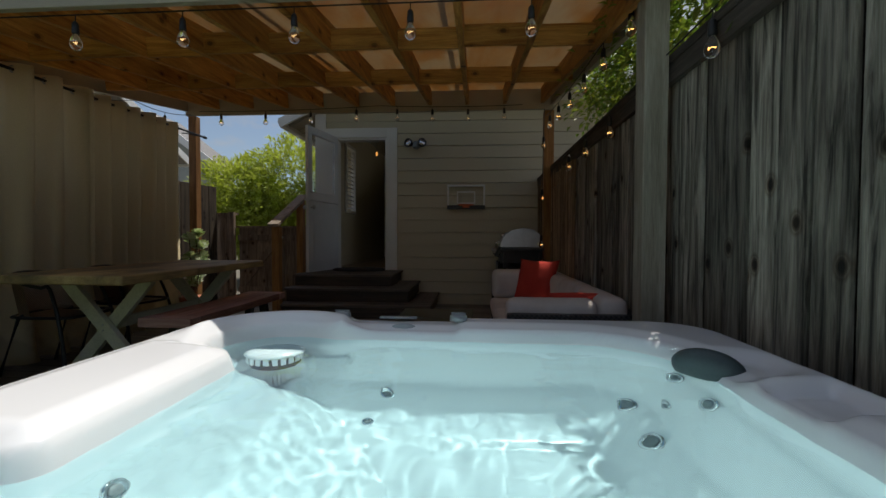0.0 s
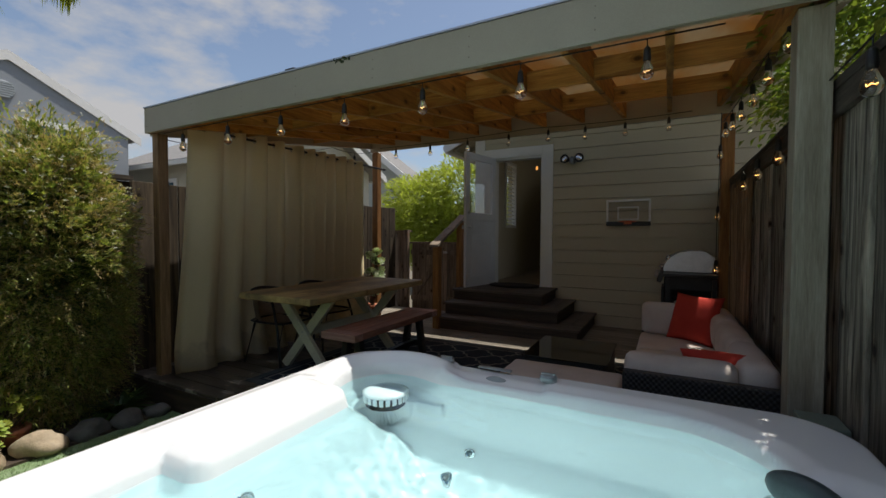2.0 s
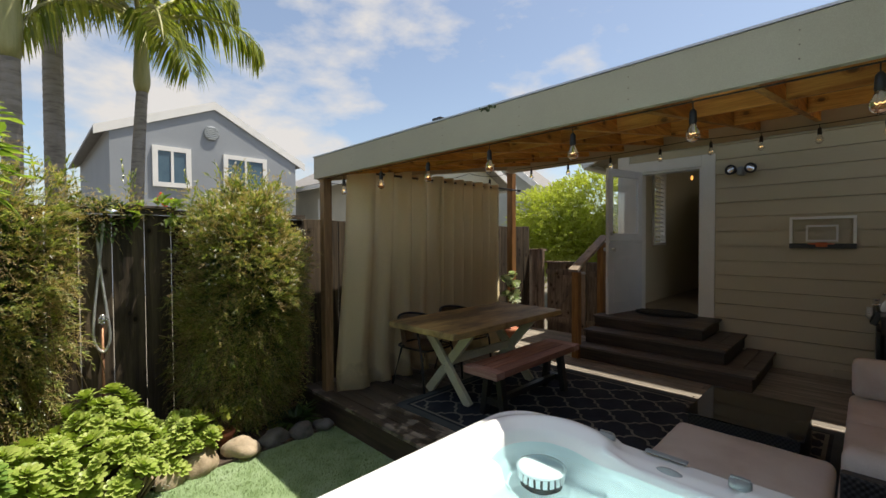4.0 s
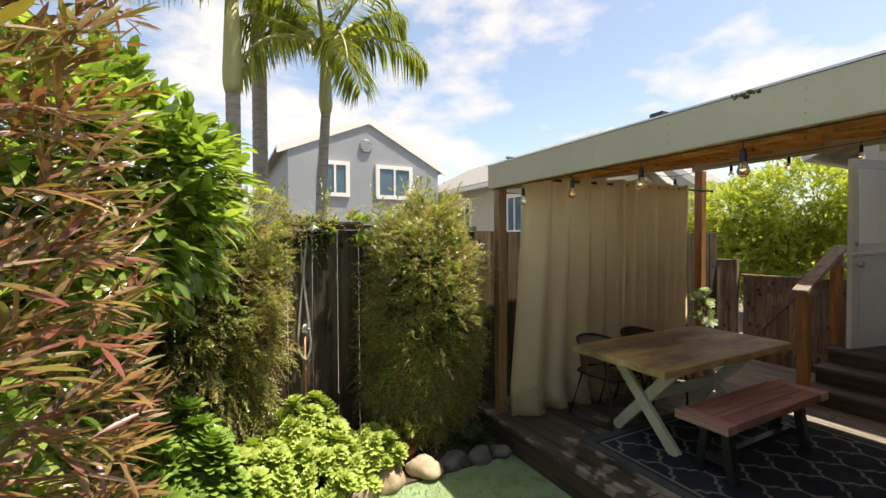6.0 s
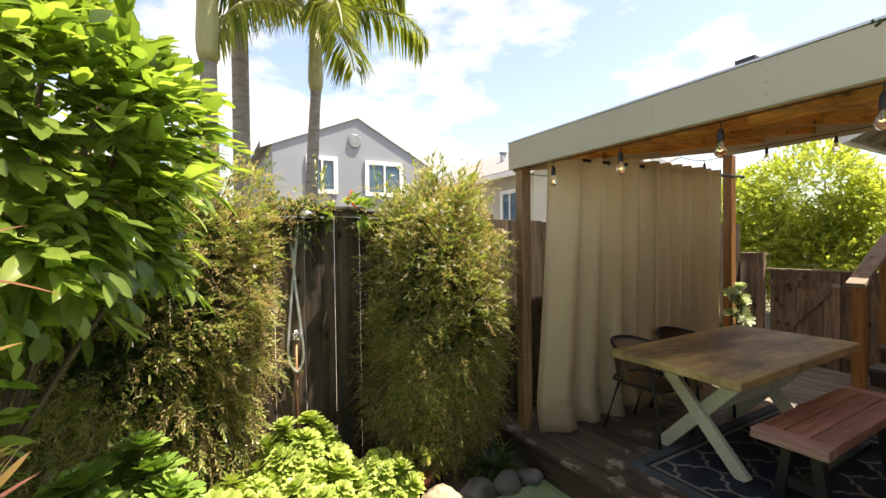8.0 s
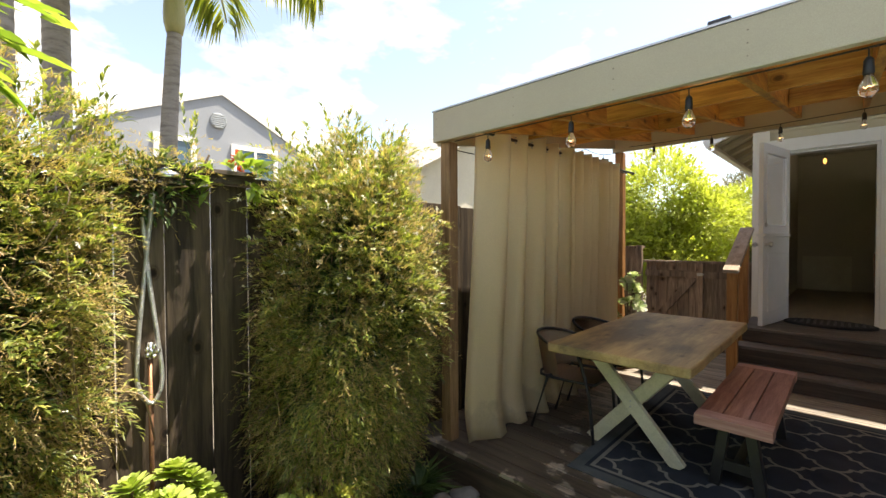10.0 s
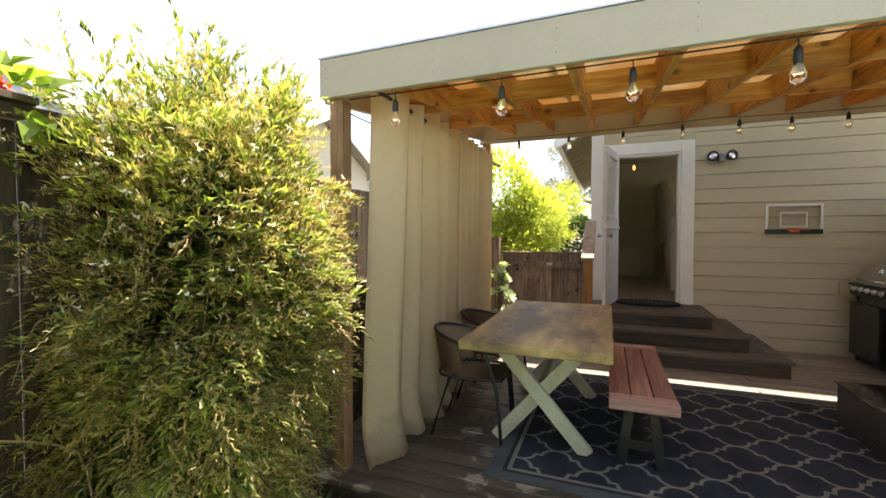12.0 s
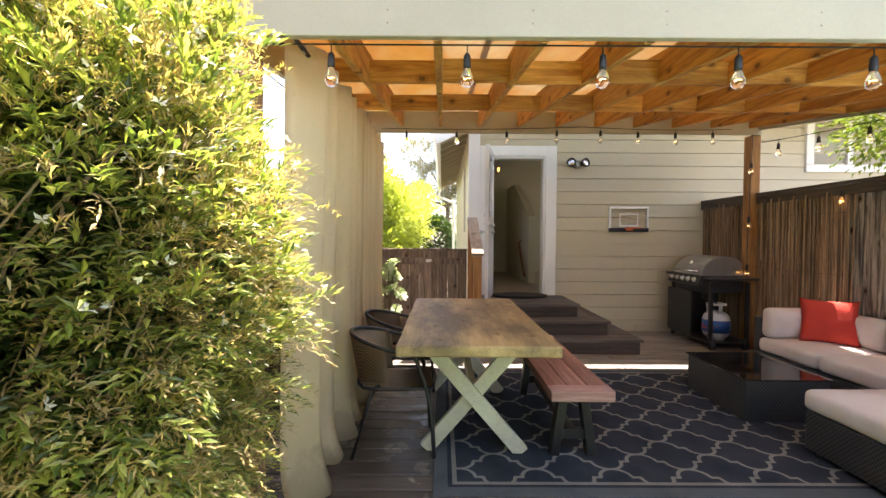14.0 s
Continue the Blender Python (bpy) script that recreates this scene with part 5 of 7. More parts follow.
bm = bmesh.new()
NX = 230
rows = []
for i in range(NX + 1):
    row = []
    for j in range(NX + 1):
        x, y = TUB[0] + (TUB[2] - TUB[0]) * i / NX, TUB[1] + (TUB[3] - TUB[1]) * j / NX
        o = rbox(x, y, *TUB, 0.24)
        row.append(bm.verts.new((x, y, tub_height(x, y))) if o < 0.006 else None)
    rows.append(row)
for i in range(NX):
    for j in range(NX):
        q = (rows[i][j], rows[i + 1][j], rows[i + 1][j + 1], rows[i][j + 1])
        if all(q):
            bm.faces.new(q)
bmesh.ops.delete(bm, geom=[v for v in bm.verts if not v.link_faces], context="VERTS")
tub_shell = part("shell", bm, M_TUB, tub, "glossy white moulded shell", True)


def rounded_loop(x0, y0, x1, y1, r, n=8):
    pts = []
    for cx, cy, a0 in ((x1 - r, y1 - r, 0), (x0 + r, y1 - r, 90), (x0 + r, y0 + r, 180), (x1 - r, y0 + r, 270)):
        for k in range(n + 1):
            a = radians(a0 + 90 * k / n)
            pts.append((cx + r * math.cos(a), cy + r * math.sin(a)))
    return pts


def skirt(bm, loop, z0, z1):
    lo = [bm.verts.new((x, y, z0)) for x, y in loop]
    hi = [bm.verts.new((x, y, z1)) for x, y in loop]
    for k in range(len(loop)):
        bm.faces.new((lo[k], lo[(k + 1) % len(loop)], hi[(k + 1) % len(loop)], hi[k]))


bm = bmesh.new()
skirt(bm, rounded_loop(TUB[0] - 0.004, TUB[1] - 0.004, TUB[2] + 0.004, TUB[3] + 0.004, 0.24), 0.52, 0.615)
part("rim_lip", bm, M_TUB, tub, smooth=True)
bm = bmesh.new()
skirt(bm, rounded_loop(TUB[0] + 0.03, TUB[1] + 0.03, TUB[2] - 0.03, TUB[3] - 0.03, 0.16), GROUND_Z, 0.54)
part("cabinet", bm, M_TUBSIDE, tub, "dark grey cabinet skirt", True)
def ripple(x, y):
    p = Vector((x, y, 0))
    q = p + 0.05 * Vector((noise.noise(p * 3), noise.noise(p * 3 + Vector((5, 5, 5))), 0))
    return 0.0022 * noise.noise(q * 7) + 0.0012 * noise.noise(q * 17) + 0.0005 * noise.noise(q * 38)


bm = bmesh.new()
NW = 200
g = [[bm.verts.new((-0.98 + 1.86 * i / NW, -0.1 + 2.0 * j / NW, WATER + ripple(-0.98 + 1.86 * i / NW, -0.1 + 2.0 * j / NW))) for j in range(NW + 1)] for i in range(NW + 1)]
for i in range(NW):
    for j in range(NW):
        x, y = -0.98 + 1.86 * (i + 0.5) / NW, -0.1 + 2.0 * (j + 0.5) / NW
        if tub_height(x, y) < WATER + 0.05:
            bm.faces.new((g[i][j], g[i + 1][j], g[i + 1][j + 1], g[i][j + 1]))
bmesh.ops.delete(bm, geom=[v for v in bm.verts if not v.link_faces], context="VERTS")
water = part("water", bm, M_WATER, tub, "clear rippling aqua water", True)
water.visible_shadow = False
water.cycles.is_caustics_caster = True
tub_shell.cycles.is_caustics_receiver = True
sun.data.cycles.is_caustics_light = True
fx, fy = -0.68, 1.585
bm = bmesh.new()
lathe(bm, [(0.115, 0.0), (0.12, 0.012), (0.1, 0.026), (0.04, 0.031)], 28, Matrix.Translation((fx, fy, 0.566)) @ Matrix.Diagonal((0.88, 0.88, 1, 1)))
filt = part("filter_cover", bm, M_TUB, tub, "pale round filter cover", True)
bm = bmesh.new()
for k in range(22):
    a = 2 * math.pi * k / 22
    box(bm, (0.096, -0.009, 0.5), (0.101, 0.009, 0.566), 0, Matrix.Translation((fx, fy, 0)) @ pose(0, 0, 0, 0, 0, math.degrees(a)))
part("filter_basket", bm, M_TUB, filt)
bm = bmesh.new()
cyl(bm, (fx, fy, 0.44), (fx, fy, 0.565), 0.088, seg=24)
part("filter_core", bm, M_BLACK, filt)


def on_shell(x, y, lift=0.0):
    e = 0.015
    n = Vector((tub_height(x - e, y) - tub_height(x + e, y), tub_height(x, y - e) - tub_height(x, y + e), 2 * e)).normalized()
    p = Vector((x, y, tub_height(x, y))) + n * lift
    return Matrix.Translation(p) @ n.to_track_quat("Z", "Y").to_matrix().to_4x4()


for x, y, r in ((0.54, 1.504, 0.036), (0.69, 1.49, 0.034), (0.69, 1.295, 0.036), (0.63, 1.419, 0.026), (0.543, 1.31, 0.04), (-0.258, 1.561, 0.026), (-0.302, 1.458, 0.026), (-0.636, 0.838, 0.032)):
    m = on_shell(x, y, 0.001)
    bm = bmesh.new()
    lathe(bm, [(r, 0.0), (r * 1.02, 0.005), (r * 0.8, 0.009), (r * 0.6, 0.004)], 20, m)
    jt = part("jet", bm, M_CHROME, tub, "chrome massage jet", True)
    bm = bmesh.new()
    lathe(bm, [(r * 0.58, 0.005), (r * 0.5, 0.008), (r * 0.25, 0.012), (r * 0.1, 0.008)], 16, m)
    part("nozzle", bm, M_GREYPL, jt, smooth=True)
bm = bmesh.new()
pm_ = Matrix.Translation((0.742, 1.41, 0.625)) @ pose(0, 0, 0, 0, 0, 48)
ball(bm, (0, 0, 0), (0.045, 0.1, 0.062), 22, pm_ @ pose(0, 0, 0, 0, -22, 0))
part("head_pillow", bm, M_PILLOW, tub, "dark grey-green head pillow", True)
for x, y in ((-0.02, 1.85), (-0.52, 1.87)):
    bm = bmesh.new()
    lathe(bm, [(0.036, 0.0), (0.036, 0.02), (0.028, 0.026), (0.01, 0.03)], 18, Matrix.Translation((x, y, RIM - 0.002)))
    kn = part("diverter_knob", bm, M_GREYPL, tub, "grey diverter knob", True)
    one_box("grip", (x - 0.03, y - 0.006, RIM + 0.026), (x + 0.03, y + 0.006, RIM + 0.032), M_GREYPL, kn)
cp = one_box("control_pad", (-0.36, 1.875, RIM - 0.004), (-0.2, 1.905, RIM + 0.004), M_GREYPL, tub, "small topside control pad", bev=0.003)
bm = bmesh.new()
ball(bm, (-0.245, 1.815, 0.63), (0.06, 0.02, 0.03), 16)
part("waterfall_outlet", bm, M_GREYPL, tub, "grey oval waterfall outlet", True)

ub = thing("utility_box", (0.93, 2.08, GROUND_Z), "grey-green plastic utility box between tub and fence", "box")
one_box("body", (-0.06, -0.07, 0.0), (0.06, 0.07, 0.8), surf("green_plastic", [(0.16, 0.2, 0.17), (0.2, 0.25, 0.21)], 4, 0.5, 0.05, 60), ub, bev=0.01)
one_box("lid", (-0.066, -0.076, 0.802), (0.066, 0.076, 0.83), bpy.data.materials["green_plastic"], ub, bev=0.006)

# ---- string lights ----
M_SOCKET = surf("socket_plastic", [(0.01, 0.01, 0.01), (0.02, 0.02, 0.02)], 8, 0.5, 0.0, 60)


def bulb_meshes(filament):
    bm = bmesh.new()
    lathe(bm, [(0.007, 0.0), (0.015, -0.012), (0.0175, -0.06), (0.014, -0.07)], 10)
    a = ob_of("socket", bm, M_SOCKET, True)
    bm = bmesh.new()
    lathe(bm, [(0.014, -0.066), (0.017, -0.08), (0.027, -0.103), (0.03, -0.122), (0.025, -0.14), (0.008, -0.152)], 14)
    b = ob_of("bulb", bm, M_BULB, True)
    bm = bmesh.new()
    tube(bm, [(-0.01, 0.0, -0.112), (-0.005, 0.008, -0.117), (0.0, 0.0, -0.112), (0.005, -0.008, -0.117), (0.01, 0.0, -0.112)], 0.0011, 5)
    c = ob_of("filament", bm, filament)
    out = a.data, b.data, c.data
    for o in (a, b, c):
        bpy.data.objects.remove(o)
    return out


SOCK, BULB, FILA = bulb_meshes(M_FILAMENT)
DIM = bulb_meshes(M_DIM)[2]


def strand(points, n, sag, label, hang=0.035, glow=True):
    """A cable through the points, with n bulbs between each pair."""
    s = thing("string_light", points[0], label, "string light", "festoon strands")
    o = Vector(points[0])
    cable = []
    spots = []
    for a, b in zip(points, points[1:]):
        a, b = Vector(a), Vector(b)
        for k in range(12):
            t = k / 12
            cable.append(a.lerp(b, t) - Vector((0, 0, sag * 4 * t * (1 - t))) - o)
        for k in range(n):
            t = (k + 0.5) / n
            spots.append(a.lerp(b, t) - Vector((0, 0, sag * 4 * t * (1 - t))) - o)
    cable.append(Vector(points[-1]) - o)
    bm = bmesh.new()
    tube(bm, cable, 0.004, 6)
    part("cable", bm, M_CABLE, s, "black cable", True)
    for p in spots:
        bm = bmesh.new()
        cyl(bm, (0, 0, 0), (0, 0, -hang), 0.0028, seg=6)
        so = new("socket", SOCK)
        so.parent = s
        so.location = p - Vector((0, 0, hang))
        dr = part("drop_cord", bm, M_CABLE, s)
        dr.location = p
        bu = new("bulb", BULB)
        bu.parent = so
        bu.visible_shadow = False
        fi = new("filament", FILA if glow else DIM)
        fi.parent = so
    return s


strand([(-3.6125, 2.25, 2.2), (0.6225, 2.25, 2.2)], 7, 0.0, "black festoon cable with clear bulbs along the fascia", glow=False)
strand([(-3.54, 5.4, 2.64), (-1.155, 5.4, 2.67), (0.63, 5.4, 2.65)], 4, 0.02, "black festoon cable with small clear bulbs along the header", 0.03, False)
strand([(0.9, 2.28, 2.31), (0.9, 5.28, 2.47)], 6, 0.04, "black festoon cable with glowing bulbs along the side beam")
strand([(0.9, 5.42, 2.6), (0.88, 5.44, 1.3), (0.88, 5.44, 0.3)], 2, 0.0, "black festoon cable with glowing bulbs down the post", 0.01)
strand([(0.965, 1.53, 1.91), (0.965, 4.65, 1.85)], 5, 0.0, "black festoon cable with glowing bulbs along the fence")
strand([(-3.7, 2.3, 2.17), (-3.68, 3.4, 2.3), (-3.68, 4.5, 2.5), (-3.66, 5.4, 2.6)], 1, 0.05, "black festoon cable with clear bulbs along the curtain side", glow=False)

# ---- outdoor shower ----
sh = thing("outdoor_shower", (-4.07, 0.46, 0), "chrome hand shower with a looped hose on the fence", "shower")
bm = bmesh.new()
tube(bm, smooth_line([(0.05, 0.02, 1.72), (0.04, -0.01, 1.4), (0.05, -0.05, 1.0), (0.05, -0.055, 0.78), (0.05, 0.0, 0.68), (0.05, 0.045, 0.78), (0.045, 0.03, 1.0), (0.035, 0.0, 1.3), (0.03, -0.02, 1.6)], 10), 0.0105, 8)
part("hose", bm, surf("hose_steel", [(0.6, 0.61, 0.62), (0.72, 0.73, 0.74)], 60, 0.38, 0.5, 200, metallic=0.75), sh, "ribbed chrome hose", True)
bm = bmesh.new()
cyl(bm, (0.03, 0, -0.15), (0.03, 0, 0.9), 0.011)
part("pipe", bm, surf("copper", [(0.3, 0.16, 0.09), (0.4, 0.22, 0.13)], 8, 0.5, 0.1, 50, metallic=0.8), sh, "dull copper riser pipe", True)
bm = bmesh.new()
cyl(bm, (0.03, 0, 0.9), (0.03, 0, 0.98), 0.02)
for k in range(5):
    a = 2 * math.pi * k / 5
    ball(bm, (0.075, 0.025 * math.cos(a), 0.94 + 0.025 * math.sin(a)), 0.012, 8)
cyl(bm, (0.03, 0, 0.94), (0.08, 0, 0.94), 0.012)
part("valve", bm, M_CHROME, sh, "chrome valve wheel", True)
bm = bmesh.new()
lathe(bm, [(0.012, 0.05), (0.03, 0.035), (0.058, 0.02), (0.058, 0.0), (0.05, -0.004)], 20, Matrix.Translation((0.14, 0.06, 1.79)))
tube(bm, [(0.14, 0.06, 1.83), (0.09, 0.03, 1.82), (0.05, 0.02, 1.72)], 0.013, 8)
part("shower_head", bm, M_CHROME, sh, "round chrome shower head", True)

# ---- fence planter shelf ----
sf = thing("fence_shelf", (-3.95, 0.7, 1.79), "narrow weathered shelf on top of the fence", "shelf")
one_box("board", (-0.2, -0.22, 0.054), (-0.04, 0.28, 0.078), M_RAIL_DARK, sf, bev=0.003)


# ---- leaves and plants ----
def leaf_mesh(name, P, D, Nn, L, W, mat, fold=0.25, bend=0.15, shape=0.5):
    """Leaves at P along D with face normal Nn: each a folded blade of six vertices."""
    n = len(P)
    D = D / np.linalg.norm(D, axis=1, keepdims=True)
    S = np.cross(D, Nn)
    S /= np.linalg.norm(S, axis=1, keepdims=True) + 1e-9
    U = np.cross(S, D)
    L, W = L.reshape(-1, 1), W.reshape(-1, 1)
    V = np.empty((n, 5, 3))
    V[:, 0] = P
    mid = P + D * L * shape - U * L * 0.0
    V[:, 1] = mid + S * W / 2 + U * W * fold
    V[:, 2] = mid
    V[:, 3] = mid - S * W / 2 + U * W * fold
    V[:, 4] = P + D * L - U * L * bend
    base = (np.arange(n) * 5).reshape(-1, 1)
    T = np.concatenate([base + np.array([[0, 1, 2]]), base + np.array([[0, 2, 3]]), base + np.array([[1, 4, 2]]), base + np.array([[2, 4, 3]])], axis=1).reshape(-1, 3)
    me = bpy.data.meshes.new(name)
    me.from_pydata(V.reshape(-1, 3).tolist(), [], T.tolist())
    me.materials.append(mat)
    return me


def blade_mesh(name, P, D, Nn, L, W, mat, fold=0.15, bend=0.15, shape=0.5):
    """Rounder leaves for plants seen close: eleven vertices with a midrib."""
    n = len(P)
    D = D / np.linalg.norm(D, axis=1, keepdims=True)
    S = np.cross(D, Nn)
    S /= np.linalg.norm(S, axis=1, keepdims=True) + 1e-9
    U = np.cross(S, D)
    L, W = L.reshape(-1, 1), W.reshape(-1, 1)
    ts = (0.22, 0.55, 0.82) if shape < 0.6 else (0.3, 0.68, 0.9)
    ws = (0.72, 1.0, 0.62) if shape < 0.6 else (0.5, 1.0, 0.82)
    V = np.empty((n, 11, 3))
    V[:, 0] = P
    for k, (t, w) in enumerate(zip(ts, ws)):
        mid = P + D * L * t - U * L * bend * t * t
        V[:, 1 + 3 * k] = mid + S * W / 2 * w + U * W * fold * w
        V[:, 2 + 3 * k] = mid
        V[:, 3 + 3 * k] = mid - S * W / 2 * w + U * W * fold * w
    V[:, 10] = P + D * L - U * L * bend
    base = (np.arange(n) * 11).reshape(-1, 1)
    tri = [[0, 1, 2], [0, 2, 3], [1, 4, 2], [2, 4, 5], [2, 5, 6], [2, 6, 3], [4, 7, 5], [5, 7, 8], [5, 8, 9], [5, 9, 6], [7, 10, 8], [8, 10, 9]]
    T = np.concatenate([base + np.array([t]) for t in tri], axis=1).reshape(-1, 3)
    me = bpy.data.meshes.new(name)
    me.from_pydata(V.reshape(-1, 3).tolist(), [], T.tolist())
    me.polygons.foreach_set("use_smooth", [True] * len(me.polygons))
    me.materials.append(mat)
    return me


def plant_part(name, me, parent, label="", kind="stuff"):
    ob = new(name, me)
    ob.parent = parent
    if label:
        ob["label"] = label
    ob["kind"] = kind
    return ob


def rand_dirs(rng, n):
    v = rng.normal(size=(n, 3))
    return v / np.linalg.norm(v, axis=1, keepdims=True)


def blob_points(rng, n, centre, radii, shell=0.55, lump=0.25, freq=2.2, boxy=0):
    """Points in the outer part of a lumpy ellipsoid, and the outward way."""
    d = rand_dirs(rng, n)
    r = np.array([1 + lump * noise.noise(Vector((v * freq).tolist()) + Vector(centre)) for v in d])
    if boxy:
        d = d / (np.sum(np.abs(d) ** boxy, axis=1, keepdims=True) ** (1 / boxy))
    k = shell + (1 - shell) * rng.random(n) ** 0.6
    return np.array(centre) + d * np.array(radii) * (r * k)[:, None], d


def sprays(rng, P, out, per, length, leaf_l, leaf_w, droop=0.3, spread=0.6, wild=0.4):
    """Each point grows a short spray of leaves set along a stem."""
    n = len(P)
    stem = out + rand_dirs(rng, n) * 0.7
    stem[:, 2] += 0.25
    stem /= np.linalg.norm(stem, axis=1, keepdims=True)
    Ps, Ds, Ns = [], [], []
    for k in range(per):
        t = (k + 0.5) / per
        pos = P + stem * (length * t)
        pos[:, 2] -= droop * length * t * t
        sgn = 1 if k % 2 else -1
        side = np.cross(stem, np.array([0, 0, 1.0])) * sgn
        d = stem * (0.5 + 0.8 * t) + side * spread * (1.1 - t) + rand_dirs(rng, n) * wild
        Ps.append(pos), Ds.append(d)
        Ns.append(out * 0.5 + np.array([0, 0, 1.0]) + rand_dirs(rng, n) * 0.35)
    Ps, Ds, Ns = np.concatenate(Ps), np.concatenate(Ds), np.concatenate(Ns)
    m = len(Ps)
    return Ps, Ds, Ns, leaf_l * (0.7 + 0.6 * rng.random(m)), leaf_w * (0.7 + 0.6 * rng.random(m))


L_JAS = leafy("jasmine_leaf", [(0.06, 0.095, 0.025), (0.18, 0.23, 0.06), (0.5, 0.51, 0.14), (0.12, 0.17, 0.04), (0.3, 0.34, 0.09), (0.6, 0.55, 0.22)], 0.45, 0.3, 0.6)
L_JAS2 = leafy("jasmine_dry", [(0.4, 0.27, 0.12), (0.66, 0.48, 0.25), (0.3, 0.22, 0.1), (0.62, 0.47, 0.27), (0.55, 0.47, 0.15)], 0.45)
L_FLOWER = leafy("jasmine_flower", [(0.82, 0.79, 0.76), (0.86, 0.8, 0.79)], 0.3)
L_CIT = leafy("citrus_leaf", [(0.1, 0.16, 0.03), (0.2, 0.29, 0.055), (0.3, 0.4, 0.08), (0.42, 0.5, 0.13)], 0.5, 0.26, 0.6)
L_RED = leafy("hopbush_leaf", [(0.24, 0.07, 0.05), (0.2, 0.15, 0.04), (0.28, 0.12, 0.075), (0.13, 0.14, 0.03), (0.3, 0.2, 0.055), (0.2, 0.06, 0.055), (0.36, 0.27, 0.2)], 0.3, 0.32, 0.5)
L_SUC = leafy("aeonium_leaf", [(0.26, 0.36, 0.07), (0.38, 0.48, 0.11), (0.5, 0.57, 0.17), (0.34, 0.43, 0.09)], 0.3, 0.4)
L_SUC2 = leafy("dark_succulent_leaf", [(0.14, 0.25, 0.05), (0.22, 0.34, 0.065), (0.3, 0.42, 0.09)], 0.25, 0.4)
L_STRAP = leafy("strap_leaf", [(0.04, 0.08, 0.025), (0.07, 0.12, 0.03)], 0.25, 0.4)
L_TREE = leafy("tree_leaf", [(0.36, 0.4, 0.07), (0.46, 0.5, 0.1), (0.55, 0.57, 0.16), (0.28, 0.33, 0.05)], 0.55)
# hedge green; in the vines it stands in for inner shade
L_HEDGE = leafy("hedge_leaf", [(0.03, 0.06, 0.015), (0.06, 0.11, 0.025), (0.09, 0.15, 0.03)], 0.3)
L_PINE = leafy("pine_needle", [(0.2, 0.19, 0.11), (0.3, 0.27, 0.17), (0.26, 0.22, 0.14)], 0.3)
L_PALM = leafy("palm_leaflet", [(0.1, 0.15, 0.02), (0.24, 0.28, 0.04), (0.42, 0.42, 0.09), (0.06, 0.1, 0.015)], 0.5, 0.3)


